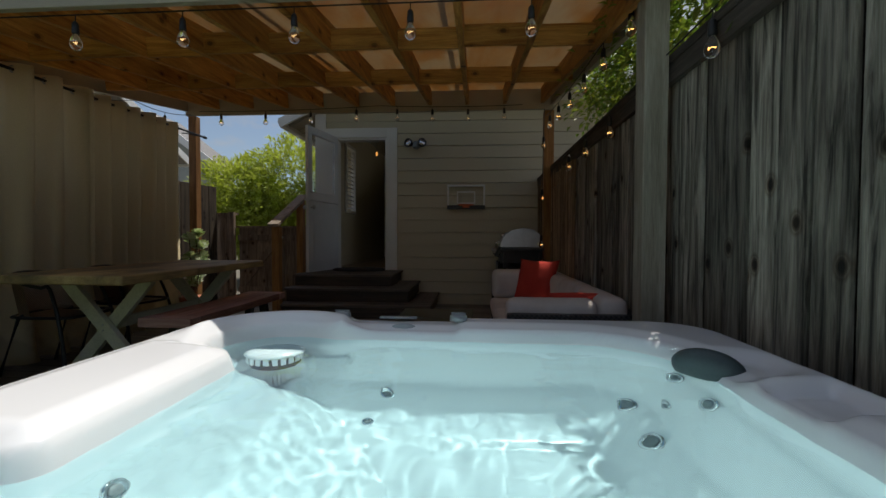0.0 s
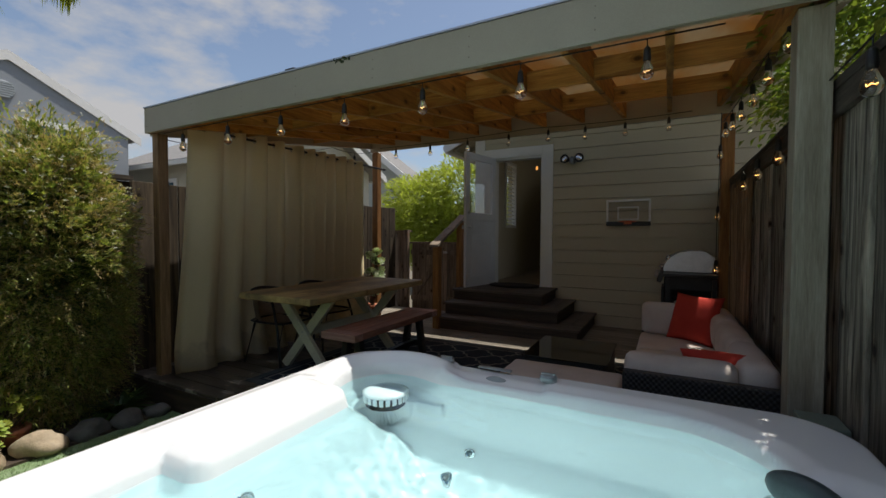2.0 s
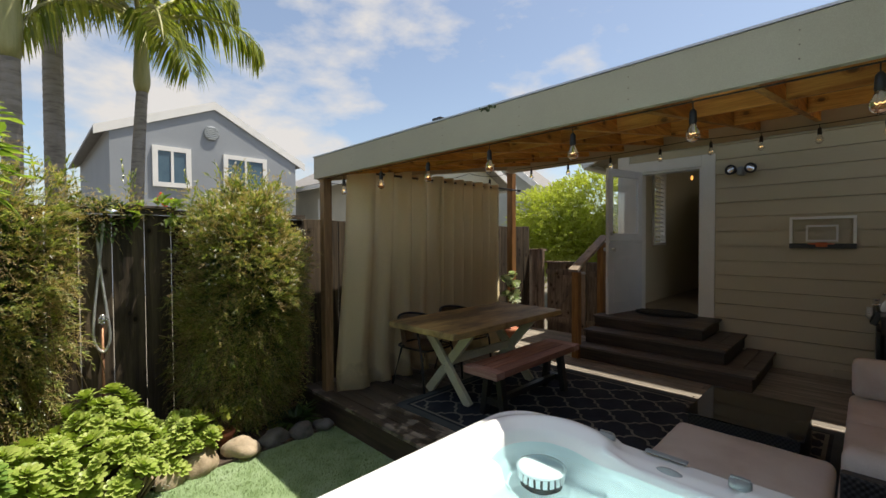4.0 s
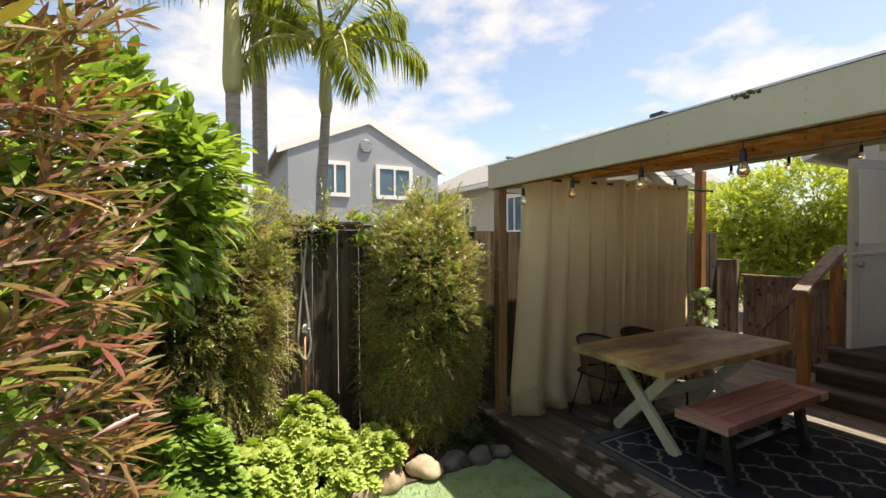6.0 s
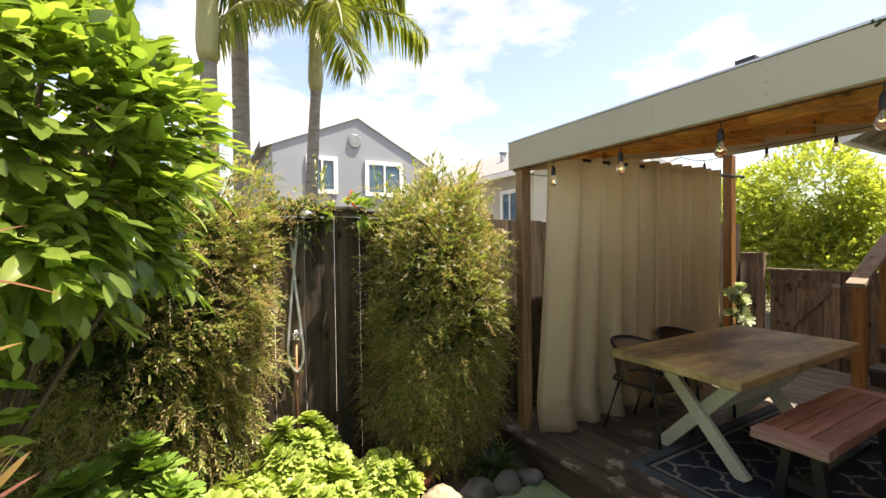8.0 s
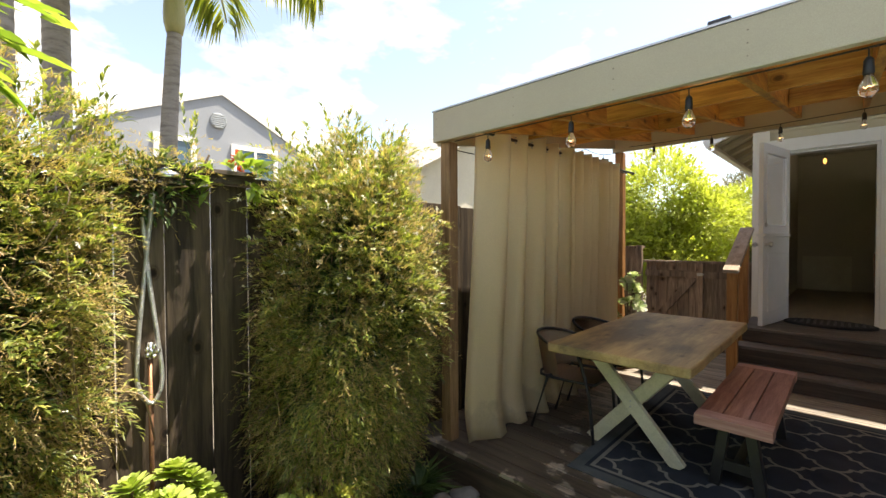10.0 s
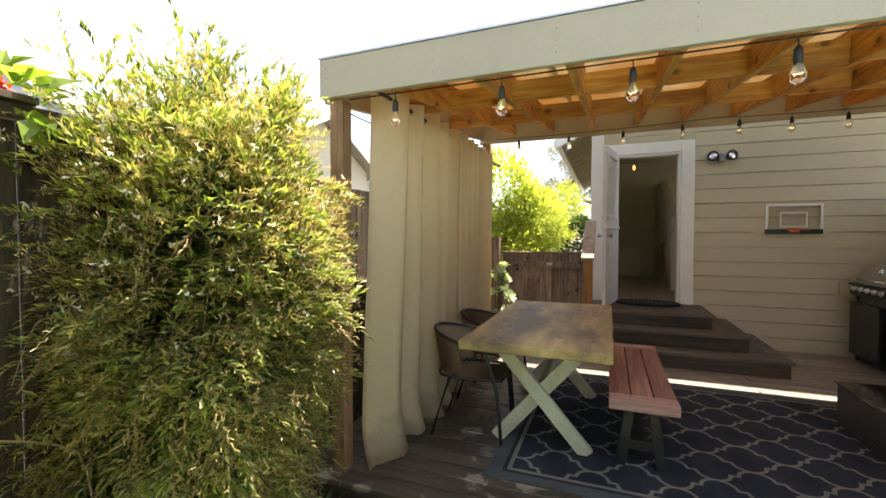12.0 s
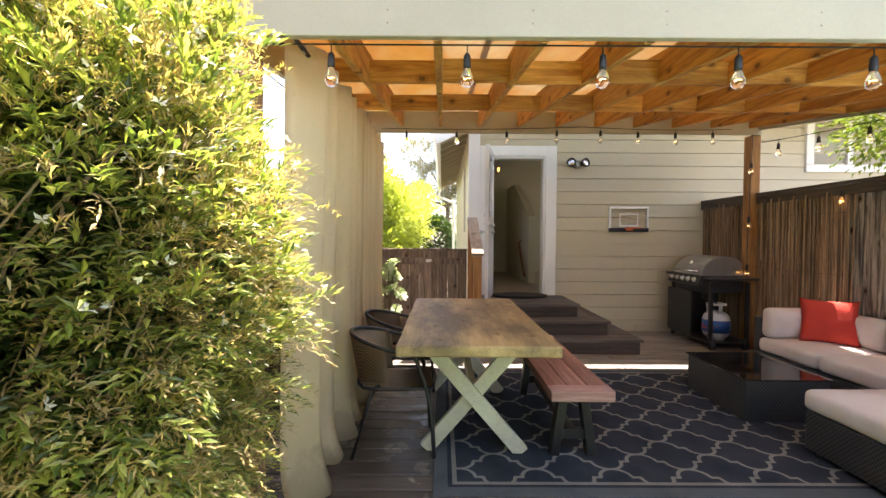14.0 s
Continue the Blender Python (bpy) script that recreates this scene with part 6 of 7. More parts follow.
def vine(loc, centre, radii, n, seed, label, flowers, flat, brown=0.42):
    rng = np.random.default_rng(seed)
    v = thing("jasmine_vine", loc, label, "vine", "fence vines")
    P, out = blob_points(rng, n, centre, radii, 0.66, 0.36, 2.6, 3.5)
    lean = 0.5 + 0.5 * np.clip((P[:, 2] - GROUND_Z) / 1.6, 0, 1)
    P[:, 0] = flat + (P[:, 0] - flat) * lean
    keep = P[:, 0] > flat
    P, out = P[keep], out[keep]
    rep = 13
    pick = rng.permutation(len(P))[: len(P) // rep]
    P, out = np.repeat(P[pick], rep, axis=0), np.repeat(out[pick], rep, axis=0)
    P = P + rng.normal(size=P.shape) * 0.046
    dry = rng.random(len(P)) < brown
    g = sprays(rng, P[~dry], out[~dry], 9, 0.1, 0.044, 0.0105, 0.5, 1.0, 0.35)
    plant_part("foliage", leaf_mesh("foliage", *g, L_JAS), v, "narrow green jasmine leaves")
    g = sprays(rng, P[dry] + out[dry] * 0.015, out[dry], 12, 0.11, 0.027, 0.0042, 0.6, 0.6, 0.7)
    hi = P[:, 2] > np.quantile(P[:, 2], 0.9)
    pick = rng.permutation(np.flatnonzero(hi))[: 6 + n // 900]
    g2 = sprays(rng, P[pick], out[pick] * 0.3 + np.array([0.1, 0, 0.9]), 13, 0.26, 0.045, 0.015, 0.05, 0.8)
    plant_part("shoot", leaf_mesh("shoot", *g2, L_JAS), v, "fresh upright shoots")
    plant_part("dry_foliage", leaf_mesh("dry_foliage", *g, L_JAS2), v, "brown spent sprays")
    pick = rng.random(len(P)) < flowers * np.clip(0.4 + 1.6 * (P[:, 2] - centre[2]), 0, 2)
    F = P[pick]
    o2 = out[pick] * 2.6 + rand_dirs(rng, len(F)) * 0.7
    up_ = F[:, 2] > centre[2] - 0.1
    F, o2 = F[up_], o2[up_]
    q = []
    for k in range(5):
        q.append(rand_dirs(rng, len(F)))
    FF = np.concatenate([F + 0.03 * o2] * 5)
    DD = np.concatenate(q)
    plant_part("blossom", leaf_mesh("blossom", FF, DD, rand_dirs(rng, len(FF)), np.full(len(FF), 0.018), np.full(len(FF), 0.009), L_FLOWER), v, "white jasmine blossom")
    bm = bmesh.new()
    random.seed(seed)
    for k in range(min(240, n // 30)):
        p = Vector(P[random.randrange(len(P))].tolist())
        a = Vector((flat + 0.03, p.y + random.uniform(-0.3, 0.3), random.uniform(GROUND_Z, centre[2]))) if k % 3 == 0 else p + Vector((random.uniform(-0.15, 0.02), random.uniform(-0.2, 0.2), random.uniform(-0.4, -0.15)))
        mid = a.lerp(p, 0.5) + Vector((0.05, random.uniform(-0.08, 0.08), 0.1))
        tube(bm, smooth_line([a, mid, p], 4), 0.004 if k % 3 == 0 else 0.002, 4)
    part("stem_tangle", bm, M_TWIG, v)["kind"] = "stuff"
    # dense inner leaves in dark green: shade inside the vine put into the colour
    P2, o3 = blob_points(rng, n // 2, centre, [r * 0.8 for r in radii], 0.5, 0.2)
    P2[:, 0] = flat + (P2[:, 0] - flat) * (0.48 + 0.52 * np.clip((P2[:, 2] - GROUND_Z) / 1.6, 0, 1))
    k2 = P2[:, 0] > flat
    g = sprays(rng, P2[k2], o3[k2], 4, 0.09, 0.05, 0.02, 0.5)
    plant_part("inner_foliage", leaf_mesh("inner_foliage", *g, L_HEDGE), v, "inner leaves, darkened for the shade within the vine")
    return v


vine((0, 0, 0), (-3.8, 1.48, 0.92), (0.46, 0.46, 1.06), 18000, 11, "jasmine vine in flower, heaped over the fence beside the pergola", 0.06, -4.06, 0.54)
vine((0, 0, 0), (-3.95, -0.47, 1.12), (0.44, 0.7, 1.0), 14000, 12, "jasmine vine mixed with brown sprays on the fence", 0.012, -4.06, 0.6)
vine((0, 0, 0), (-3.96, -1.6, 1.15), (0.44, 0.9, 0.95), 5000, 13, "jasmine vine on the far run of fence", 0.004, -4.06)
vine((0, 0, 0), (-4.03, 0.47, 1.78), (0.1, 0.2, 0.12), 260, 14, "thin jasmine growth along the fence top", 0.02, -4.3, 0.7)

# citrus shrub
rng = np.random.default_rng(21)
cit = thing("citrus_shrub", (0, 0, 0), "glossy green broad-leaved citrus shrub", "shrub")
P, out = blob_points(rng, 1450, (-2.86, -0.82, 1.96), (0.55, 0.64, 0.56), 0.6, 0.34)
P2, o2 = blob_points(rng, 240, (-2.5, -1.02, 1.15), (0.32, 0.28, 0.42), 0.5, 0.3)
P, out = np.concatenate([P, P2]), np.concatenate([out, o2])
g = sprays(rng, P, out, 6, 0.18, 0.1, 0.042, 0.3)
ok = g[0][:, 1] < 0.06
plant_part("foliage", blade_mesh("foliage", *[a[ok] for a in g], L_CIT, 0.16, 0.2), cit, "broad glossy green leaves")
bm = bmesh.new()
random.seed(5)
for k in range(26):
    i = random.randrange(len(P))
    tube(bm, smooth_line([(-2.9, -0.75, GROUND_Z), (-2.88 + random.uniform(-0.1, 0.1), -0.75, 0.7), tuple(P[i])], 4), 0.011, 5)
part("stem_tangle", bm, M_BARK, cit)["kind"] = "stuff"
# red hopbush
rng = np.random.default_rng(22)
hop = thing("hopbush", (0, 0, 0), "bronze-red narrow-leaved hopbush close to the path", "shrub")
P, out = blob_points(rng, 1700, (-1.2, -0.74, 1.45), (0.4, 0.45, 1.25), 0.45, 0.25)
g = sprays(rng, P, out, 9, 0.15, 0.072, 0.0105, 0.2, 0.9)
ok = (g[0][:, 1] < np.where(g[0][:, 2] < 1.2, -0.36, -0.3)) & (g[0][:, 0] > -1.55)
plant_part("foliage", blade_mesh("foliage", *[a[ok] for a in g], L_RED, 0.15, 0.12), hop, "narrow bronze and green leaves")
bm = bmesh.new()
for k in range(30):
    i = random.randrange(len(P))
    tube(bm, smooth_line([(-1.25, -0.85, GROUND_Z), (-1.23 + random.uniform(-0.1, 0.1), -0.85, 0.9), tuple(P[i])], 4), 0.008, 5)
part("stem_tangle", bm, M_BARK, hop)["kind"] = "stuff"


def rosettes(rng, spots, size, mat, name, parent, label):
    Ps, Ds, Ns, Ls, Ws = [], [], [], [], []
    for (x, y, z, s, tilt) in spots:
        axis = Vector((tilt[0], tilt[1], 1)).normalized()
        q = axis.to_track_quat("Z", "Y").to_matrix()
        for ring, (cnt, lift, ln) in enumerate(((9, 0.3, 1.0), (8, 0.65, 0.85), (7, 1.2, 0.64), (5, 2.4, 0.42))):
            for k in range(cnt):
                a = 2 * math.pi * (k + 0.5 * ring) / cnt + rng.random() * 0.3
                d = q @ Vector((math.cos(a), math.sin(a), lift))
                Ps.append((x, y, z + 0.01 * ring)), Ds.append(d), Ns.append(q @ Vector((-math.cos(a) * lift, -math.sin(a) * lift, 1)))
                Ls.append(size * s * ln), Ws.append(size * s * ln * 0.42)
    return plant_part(name, blade_mesh(name, np.array(Ps, float), np.array(Ds, float), np.array(Ns, float), np.array(Ls), np.array(Ws), mat, 0.1, 0.06, 0.72), parent, label)


def mound_spots(rng, n, cx, cy, rx, ry, h):
    out = []
    for _ in range(n):
        a, r = rng.random() * 2 * math.pi, math.sqrt(rng.random())
        x, y = math.cos(a) * r, math.sin(a) * r
        z = GROUND_Z + 0.06 + h * (1 - r * r) ** 0.4 * (0.75 + 0.35 * noise.noise(Vector((cx * 3 + x * 1.8, cy * 3 + y * 1.8, 0)))) + rng.normal() * 0.055
        out.append((cx + rx * x, cy + ry * y, z, 0.65 + 0.6 * rng.random(), (x * 0.6 + rng.normal() * 0.15, y * 0.6 + rng.normal() * 0.15)))
    return out


rng = np.random.default_rng(31)
for cx, cy, rx, ry, h, n, sz, mm, lb in (
        (-3.62, 0.42, 0.28, 0.32, 0.64, 105, 0.082, L_SUC, "tall mound of bright lime aeonium rosettes"),
        (-3.48, 0.86, 0.22, 0.28, 0.36, 70, 0.075, L_SUC, "spreading lime aeonium rosettes over the rocks"),
        (-3.3, 0.46, 0.26, 0.3, 0.42, 90, 0.08, L_SUC, "mound of lime aeonium rosettes by the lawn"),
        (-3.35, 0.0, 0.32, 0.3, 0.5, 100, 0.082, L_SUC, "low mound of lime aeonium rosettes"),
        (-2.95, -0.38, 0.36, 0.3, 0.98, 150, 0.11, L_SUC2, "mound of larger mid-green aeonium rosettes"),
        (-2.2, -0.45, 0.34, 0.24, 0.4, 100, 0.085, L_SUC2, "mound of green aeonium rosettes under the shrubs")):
    au = thing("aeonium_clump", (0, 0, 0), lb, "succulent", "aeonium clumps")
    spots = mound_spots(rng, n, cx, cy, rx, ry, h)
    rosettes(rng, spots, sz, mm, "rosette_foliage", au, "fleshy lime leaf rosettes")
    bm = bmesh.new()
    for (x, y, z, s, tl) in spots[::3]:
        tube(bm, [(cx + (x - cx) * 0.5, cy + (y - cy) * 0.5, GROUND_Z), (x, y, z)], 0.007, 5)
    part("stem_tangle", bm, M_BARK, au)["kind"] = "stuff"
au = thing("jade_plant", (0, 0, 0), "jade plant with yellow-green leaves in a terracotta pot", "succulent")
bm = bmesh.new()
lathe(bm, [(0.07, -0.2), (0.1, -0.1), (0.11, -0.09), (0.11, -0.06), (0.095, -0.06)], 18, Matrix.Translation((-3.6, 1.2, 0.0)))
part("pot", bm, M_TERRA, au, "terracotta pot", True)
spots = [(-3.6 + rng.normal() * 0.09, 1.2 + rng.normal() * 0.1, 0.02 + rng.random() * 0.2, 0.8, (rng.normal() * 0.5, rng.normal() * 0.5)) for _ in range(42)]
rosettes(rng, spots, 0.05, leafy("jade_leaf", [(0.25, 0.34, 0.06), (0.4, 0.42, 0.08), (0.5, 0.46, 0.1)], 0.2), "leaves", au, "fleshy yellow-green leaves")
bm = bmesh.new()
for s in spots:
    tube(bm, [(-3.6, 1.2, -0.08), (s[0], s[1], s[2])], 0.006, 5)
part("stem_tangle", bm, M_BARK, au)["kind"] = "stuff"
# strap-leaved plant by the post
sp = thing("strap_leaf_plant", (-3.6, 1.85, GROUND_Z), "dark strap-leaved plant beside the deck", "plant")
n = 70
a = rng.random(n) * 2 * math.pi
for k, (lift, ln) in enumerate(((1.3, 0.28), (0.5, 0.3))):
    P = np.zeros((n, 3))
    D = np.stack([np.cos(a + k), np.sin(a + k), np.full(n, lift)], 1)
    Nn = np.stack([-np.cos(a + k), -np.sin(a + k), np.full(n, 1.0)], 1)
    plant_part("leaves", leaf_mesh("leaves", P, D, Nn, ln * (0.7 + 0.5 * rng.random(n)), np.full(n, 0.022), L_STRAP, 0.2, 0.35), sp)
# blue fescue tuft and white marker among the rocks
tf = thing("grass_tuft", (-3.3, 0.68, GROUND_Z), "pale blue-grey grass tuft between rocks", "plant")
n = 60
a = rng.random(n) * 2 * math.pi
D = np.stack([np.cos(a), np.sin(a), 0.6 + rng.random(n)], 1)
plant_part("blades", leaf_mesh("blades", np.zeros((n, 3)), D, np.stack([-np.cos(a), -np.sin(a), np.ones(n)], 1), np.full(n, 0.13), np.full(n, 0.008), leafy("fescue", [(0.3, 0.36, 0.36), (0.42, 0.48, 0.47)], 0.2), 0.2, 0.3), tf)
mk = thing("garden_marker", (-2.86, 0.18, 0.02), "small white plastic lantern among the succulents", "garden light")
one_box("panel", (-0.05, -0.04, 0), (0.05, 0.04, 0.06), M_WHITE, mk, bev=0.008, m=pose(0, 0, 0, 20, 15, 30))

# rocks along the bed
random.seed(9)
for x, y, s in ((-3.34, 0.5, 0.12), (-3.33, 0.74, 0.12), (-3.36, 0.98, 0.14), (-3.36, 1.27, 0.13), (-3.37, 1.56, 0.11), (-3.34, 1.8, 0.1), (-3.32, 2.0, 0.08), (-3.3, 0.22, 0.12), (-3.2, -0.05, 0.12)):
    bm = bmesh.new()
    bmesh.ops.create_icosphere(bm, subdivisions=3, radius=1.0)
    o = Vector((x * 9, y * 13, s))
    for v in bm.verts:
        k = 1.15 + 0.4 * noise.noise(v.co * 1.1 + o) + 0.1 * noise.noise(v.co * 3.5 + o)
        v.co = Vector((v.co.x * s * 0.75 * k, v.co.y * s * k, v.co.z * s * 0.68 * k))
    # rocks beyond y 1.4 get the colour with shade painted in
    r = ob_of("edging_rock", bm, M_ROCK if y < 1.4 else M_ROCK_GREY_SHADED, True)
    r.matrix_basis = pose(x, y, GROUND_Z + s * 0.4, 0, 0, random.uniform(0, 360))
    tagged(r, "tan rounded rock edging the planting bed" if y < 1.4 else "grey rounded rock edging the planting bed, darkened for shade", "rock", "edging rocks")

# turf blades near the deck
rng = np.random.default_rng(41)
n = 26000
P = np.stack([rng.uniform(-3.28, -1.1, n), rng.uniform(-0.6, 2.1, n), np.full(n, GROUND_Z)], 1)
D = rand_dirs(rng, n) * 0.6 + np.array([0, 0, 1.0])
me = leaf_mesh("turf_blades", P, D, rand_dirs(rng, n), np.full(n, 0.022), np.full(n, 0.004), leafy("turf_blade", [(0.2, 0.3, 0.12), (0.32, 0.42, 0.22), (0.26, 0.36, 0.16)], 0.2), 0.1, 0.2)
tagged(new("turf_blades", me), "short green turf blades", "grass", kind="stuff")

# potted plant behind the curtain
pp = thing("potted_plant", (-3.42, 5.05, 0.0), "variegated pale-leaved plant in a terracotta pot", "plant")
bm = bmesh.new()
lathe(bm, [(0.1, 0.0), (0.14, 0.22), (0.155, 0.225), (0.155, 0.27), (0.13, 0.27)], 18)
part("pot", bm, M_TERRA, pp, "terracotta pot", True)
spots = [(rng.normal() * 0.09, rng.normal() * 0.09, 0.4 + rng.random() * 0.65, 0.9, (rng.normal() * 0.6, rng.normal() * 0.6)) for _ in range(16)]
rosettes(rng, spots, 0.11, leafy("variegated_leaf", [(0.5, 0.56, 0.42), (0.62, 0.66, 0.5), (0.2, 0.32, 0.1)], 0.3), "leaves", pp, "pale variegated leaves")
bm = bmesh.new()
for s in spots:
    tube(bm, [(0, 0, 0.2), (s[0], s[1], s[2])], 0.007, 5)
part("stem_tangle", bm, M_BARK, pp)["kind"] = "stuff"


# ---- palms ----
def palm(x, y, ztop, r, seed, shaft, fronds, lean=0.0, taper=0.12):
    random.seed(seed)
    rng = np.random.default_rng(seed)
    p = thing("palm_tree", (x, y, GROUND_Z), "tall ringed-trunk king palm behind the fence", "palm tree", "palms")
    H = ztop - GROUND_Z
    bm = bmesh.new()
    pts, rad = [], []
    N = int(H / 0.045)
    for k in range(N + 1):
        pts.append((0.05 * math.sin(k / N * 2 + seed), lean * (k / N) ** 2, H * k / N))
        rad.append(r * (1.12 - taper * k / N) * (1.0 + (0.035 if k % 2 else 0.0)) * (1.25 if k < 4 else 1))
    tube(bm, pts, rad, 14)
    part("trunk", bm, M_PALM, p, smooth=True)
    bx, by = pts[-1][0], pts[-1][1]
    r = rad[-1]
    bm = bmesh.new()
    lathe(bm, [(r * 1.05, 0), (r * 1.4, 0.1), (r * 1.45, shaft * 0.2), (r * 1.2, shaft * 0.55), (r * 0.85, shaft)], 14, Matrix.Translation((bx, by, H)))
    part("crownshaft", bm, M_SHAFT, p, "smooth green crownshaft", True)
    for (az, el, ln) in fronds:
        c = Vector((bx, by, H + shaft))
        d = Vector((math.sin(radians(az)), math.cos(radians(az)), 0))
        pts = []
        n = 16
        for k in range(n + 1):
            t = k / n
            pts.append(c + d * (ln * t * math.cos(radians(el)) * (1 - 0.25 * t * t)) + Vector((0, 0, ln * (t * math.sin(radians(el)) - 0.6 * t * t * (0.5 + 0.5 * math.cos(radians(el)))))))
        bm = bmesh.new()
        tube(bm, pts, [0.03 * (1 - 0.85 * k / n) + 0.004 for k in range(n + 1)], 6)
        fr = part("frond", bm, M_SHAFT, p, "arching frond stalk", True)
        Ps, Ds, Ns, Ls = [], [], [], []
        for k in range(int(56)):
            t = 0.14 + 0.86 * k / 56
            i = min(int(t * n), n - 1)
            f = t * n - i
            pos = pts[i].lerp(pts[i + 1], min(f, 1))
            tang = (pts[i + 1] - pts[i]).normalized()
            side = tang.cross(Vector((0, 0, 1))).normalized()
            for s in (-1, 1):
                v = side * s * 0.8 + tang * 0.55 + Vector((0, 0, -0.35 - 0.35 * random.random())) + Vector((random.uniform(-0.12, 0.12), random.uniform(-0.12, 0.12), random.uniform(-0.1, 0.1)))
                Ps.append(pos), Ds.append(v), Ns.append(Vector((0, 0, 1)) + tang * 0.2)
                Ls.append((0.28 + 0.34 * math.sin(math.pi * min(1, t * 0.95))) * random.uniform(0.85, 1.1))
        Ls = np.array(Ls)
        plant_part("leaflet_fringe", leaf_mesh("leaflet_fringe", np.array(Ps, float), np.array(Ds, float), np.array(Ns, float), Ls, np.full(len(Ls), 0.032), L_PALM, 0.12, 0.35, 0.45), fr, "drooping narrow leaflets")
    return p


palm(-6.1, 0.98, 3.44, 0.088, 3, 0.85, [(20, 48, 2.1), (5, 34, 2.3), (60, 50, 2.0), (-30, 55, 2.0), (180, 35, 1.9), (150, 10, 1.7), (110, 45, 1.9), (215, 55, 1.9), (270, 60, 2.0), (310, 30, 1.9), (90, 12, 1.6)], 0.13, 0.42)
palm(-5.5, -0.04, 3.33, 0.074, 4, 1.15, [(20, 50, 2.2), (80, 40, 2.2), (140, 50, 2.2), (200, 40, 2.2), (260, 55, 2.2), (320, 40, 2.2)])
palm(-6.49, 0.3, 4.7, 0.09, 6, 1.1, [(20, 40, 2.2), (80, 30, 2.2), (140, 45, 2.2), (200, 40, 2.2), (260, 55, 2.2), (320, 40, 2.2), (110, 10, 2.0)])


# ---- neighbouring houses ----
def gable_house(name, x, y0, y1, zw, zr, depth, mat, label, windows, vent=None, lift=0.0):
    """A house whose gable end faces +x at x; ridge along x."""
    h = thing(name, (x, 0, GROUND_Z), label, "house")
    g0 = -GROUND_Z
    yc = (y0 + y1) / 2
    bm = bmesh.new()
    prof = [(y0, 0), (y1, 0), (y1, zw + g0), (yc, zr + g0 - 0.1), (y0, zw + lift + g0)]
    lo = [bm.verts.new((0, y, z)) for y, z in prof]
    hi = [bm.verts.new((-depth, y, z)) for y, z in prof]
    bm.faces.new(lo), bm.faces.new(hi[::-1])
    for k in range(5):
        bm.faces.new((lo[k], lo[(k + 1) % 5], hi[(k + 1) % 5], hi[k]))
    part("wall", bm, mat, h)
    for s, ye in ((-1, y0), (1, y1)):
        bm = bmesh.new()
        run = abs(yc - ye) + 0.4
        slope = (zr - zw - (lift if s < 0 else 0.0)) / abs(yc - ye)
        A, B = Vector((0, yc, zr + g0)), Vector((0, yc + s * run, zr + g0 - slope * run))
        for dz0, dz1 in ((0.0, 0.1),):
            v = [bm.verts.new(p) for p in (A + Vector((0.03, 0, dz0)), B + Vector((0.03, 0, dz0)), B + Vector((0.03, 0, dz1)), A + Vector((0.03, 0, dz1)))]
            w = [bm.verts.new(p.co + Vector((-depth - 0.6, 0, 0))) for p in v]
            bm.faces.new(v), bm.faces.new(w[::-1])
            for k in range(4):
                bm.faces.new((v[k], v[(k + 1) % 4], w[(k + 1) % 4], w[k]))
        rf = part("roof", bm, M_SHINGLE, h, "grey shingle roof slope")
        bm = bmesh.new()
        v = [bm.verts.new(p) for p in (A + Vector((0.033, 0, -0.17)), B + Vector((0.033, 0, -0.17)), B + Vector((0.033, 0, 0.12)), A + Vector((0.033, 0, 0.12)))]
        w = [bm.verts.new(p.co + Vector((0.04, 0, 0))) for p in v]
        bm.faces.new(v), bm.faces.new(w[::-1])
        for k in range(4):
            bm.faces.new((v[k], v[(k + 1) % 4], w[(k + 1) % 4], w[k]))
        part("bargeboard", bm, M_WHITE, rf, "white bargeboard")
    for (a, b, z0, z1) in windows:
        wn = one_box("window", (0.0, a, z0 + g0), (0.05, b, z1 + g0), M_WINDOW, h, "dark reflecting window")
        t = 0.16
        for c0, c1 in (((a - t, z0 - t), (b + t, z0)), ((a - t, z1), (b + t, z1 + t)), ((a - t, z0), (a, z1)), ((b, z0), (b + t, z1)), (((a + b) / 2 - 0.04, z0), ((a + b) / 2 + 0.04, z1))):
            one_box("frame", (0.01, c0[0], c0[1] + g0), (0.09, c1[0], c1[1] + g0), M_WHITE, wn)
    if vent:
        bm = bmesh.new()
        cyl(bm, (0, vent[0], vent[1] + g0), (0.05, vent[0], vent[1] + g0), vent[2], seg=28)
        vn = part("gable_vent", bm, M_STUCCO, h, "round louvred gable vent", True)
        for k in range(7):
            zz = vent[1] + g0 - vent[2] + (k + 0.7) * vent[2] * 2 / 8.2
            half = math.sqrt(max(0.01, vent[2] ** 2 - (zz - vent[1] - g0) ** 2)) - 0.02
            one_box("louvre", (0.05, vent[0] - half, zz), (0.09, vent[0] + half, zz + 0.05), M_GREYPL, vn)
    return h


gable_house("grey_house", -16.9, 2.0, 8.25, 4.95, 6.62, 10, M_STUCCO, "two-storey grey stucco house with white-trimmed windows", [(3.3, 4.15, 3.62, 4.7), (5.55, 6.85, 3.6, 4.68)], (5.0, 5.55, 0.27), 0.36)
nh = thing("cream_house", (-11.6, 9.4, GROUND_Z), "single-storey cream house with a grey shingle roof", "house")
bm = bmesh.new()
prof = [(0, 0), (6, 0), (6, 4.3), (3, 5.8), (0, 4.3)]
lo = [bm.verts.new((0, y, z)) for y, z in prof]
hi = [bm.verts.new((-9, y, z)) for y, z in prof]
bm.faces.new(lo), bm.faces.new(hi[::-1])
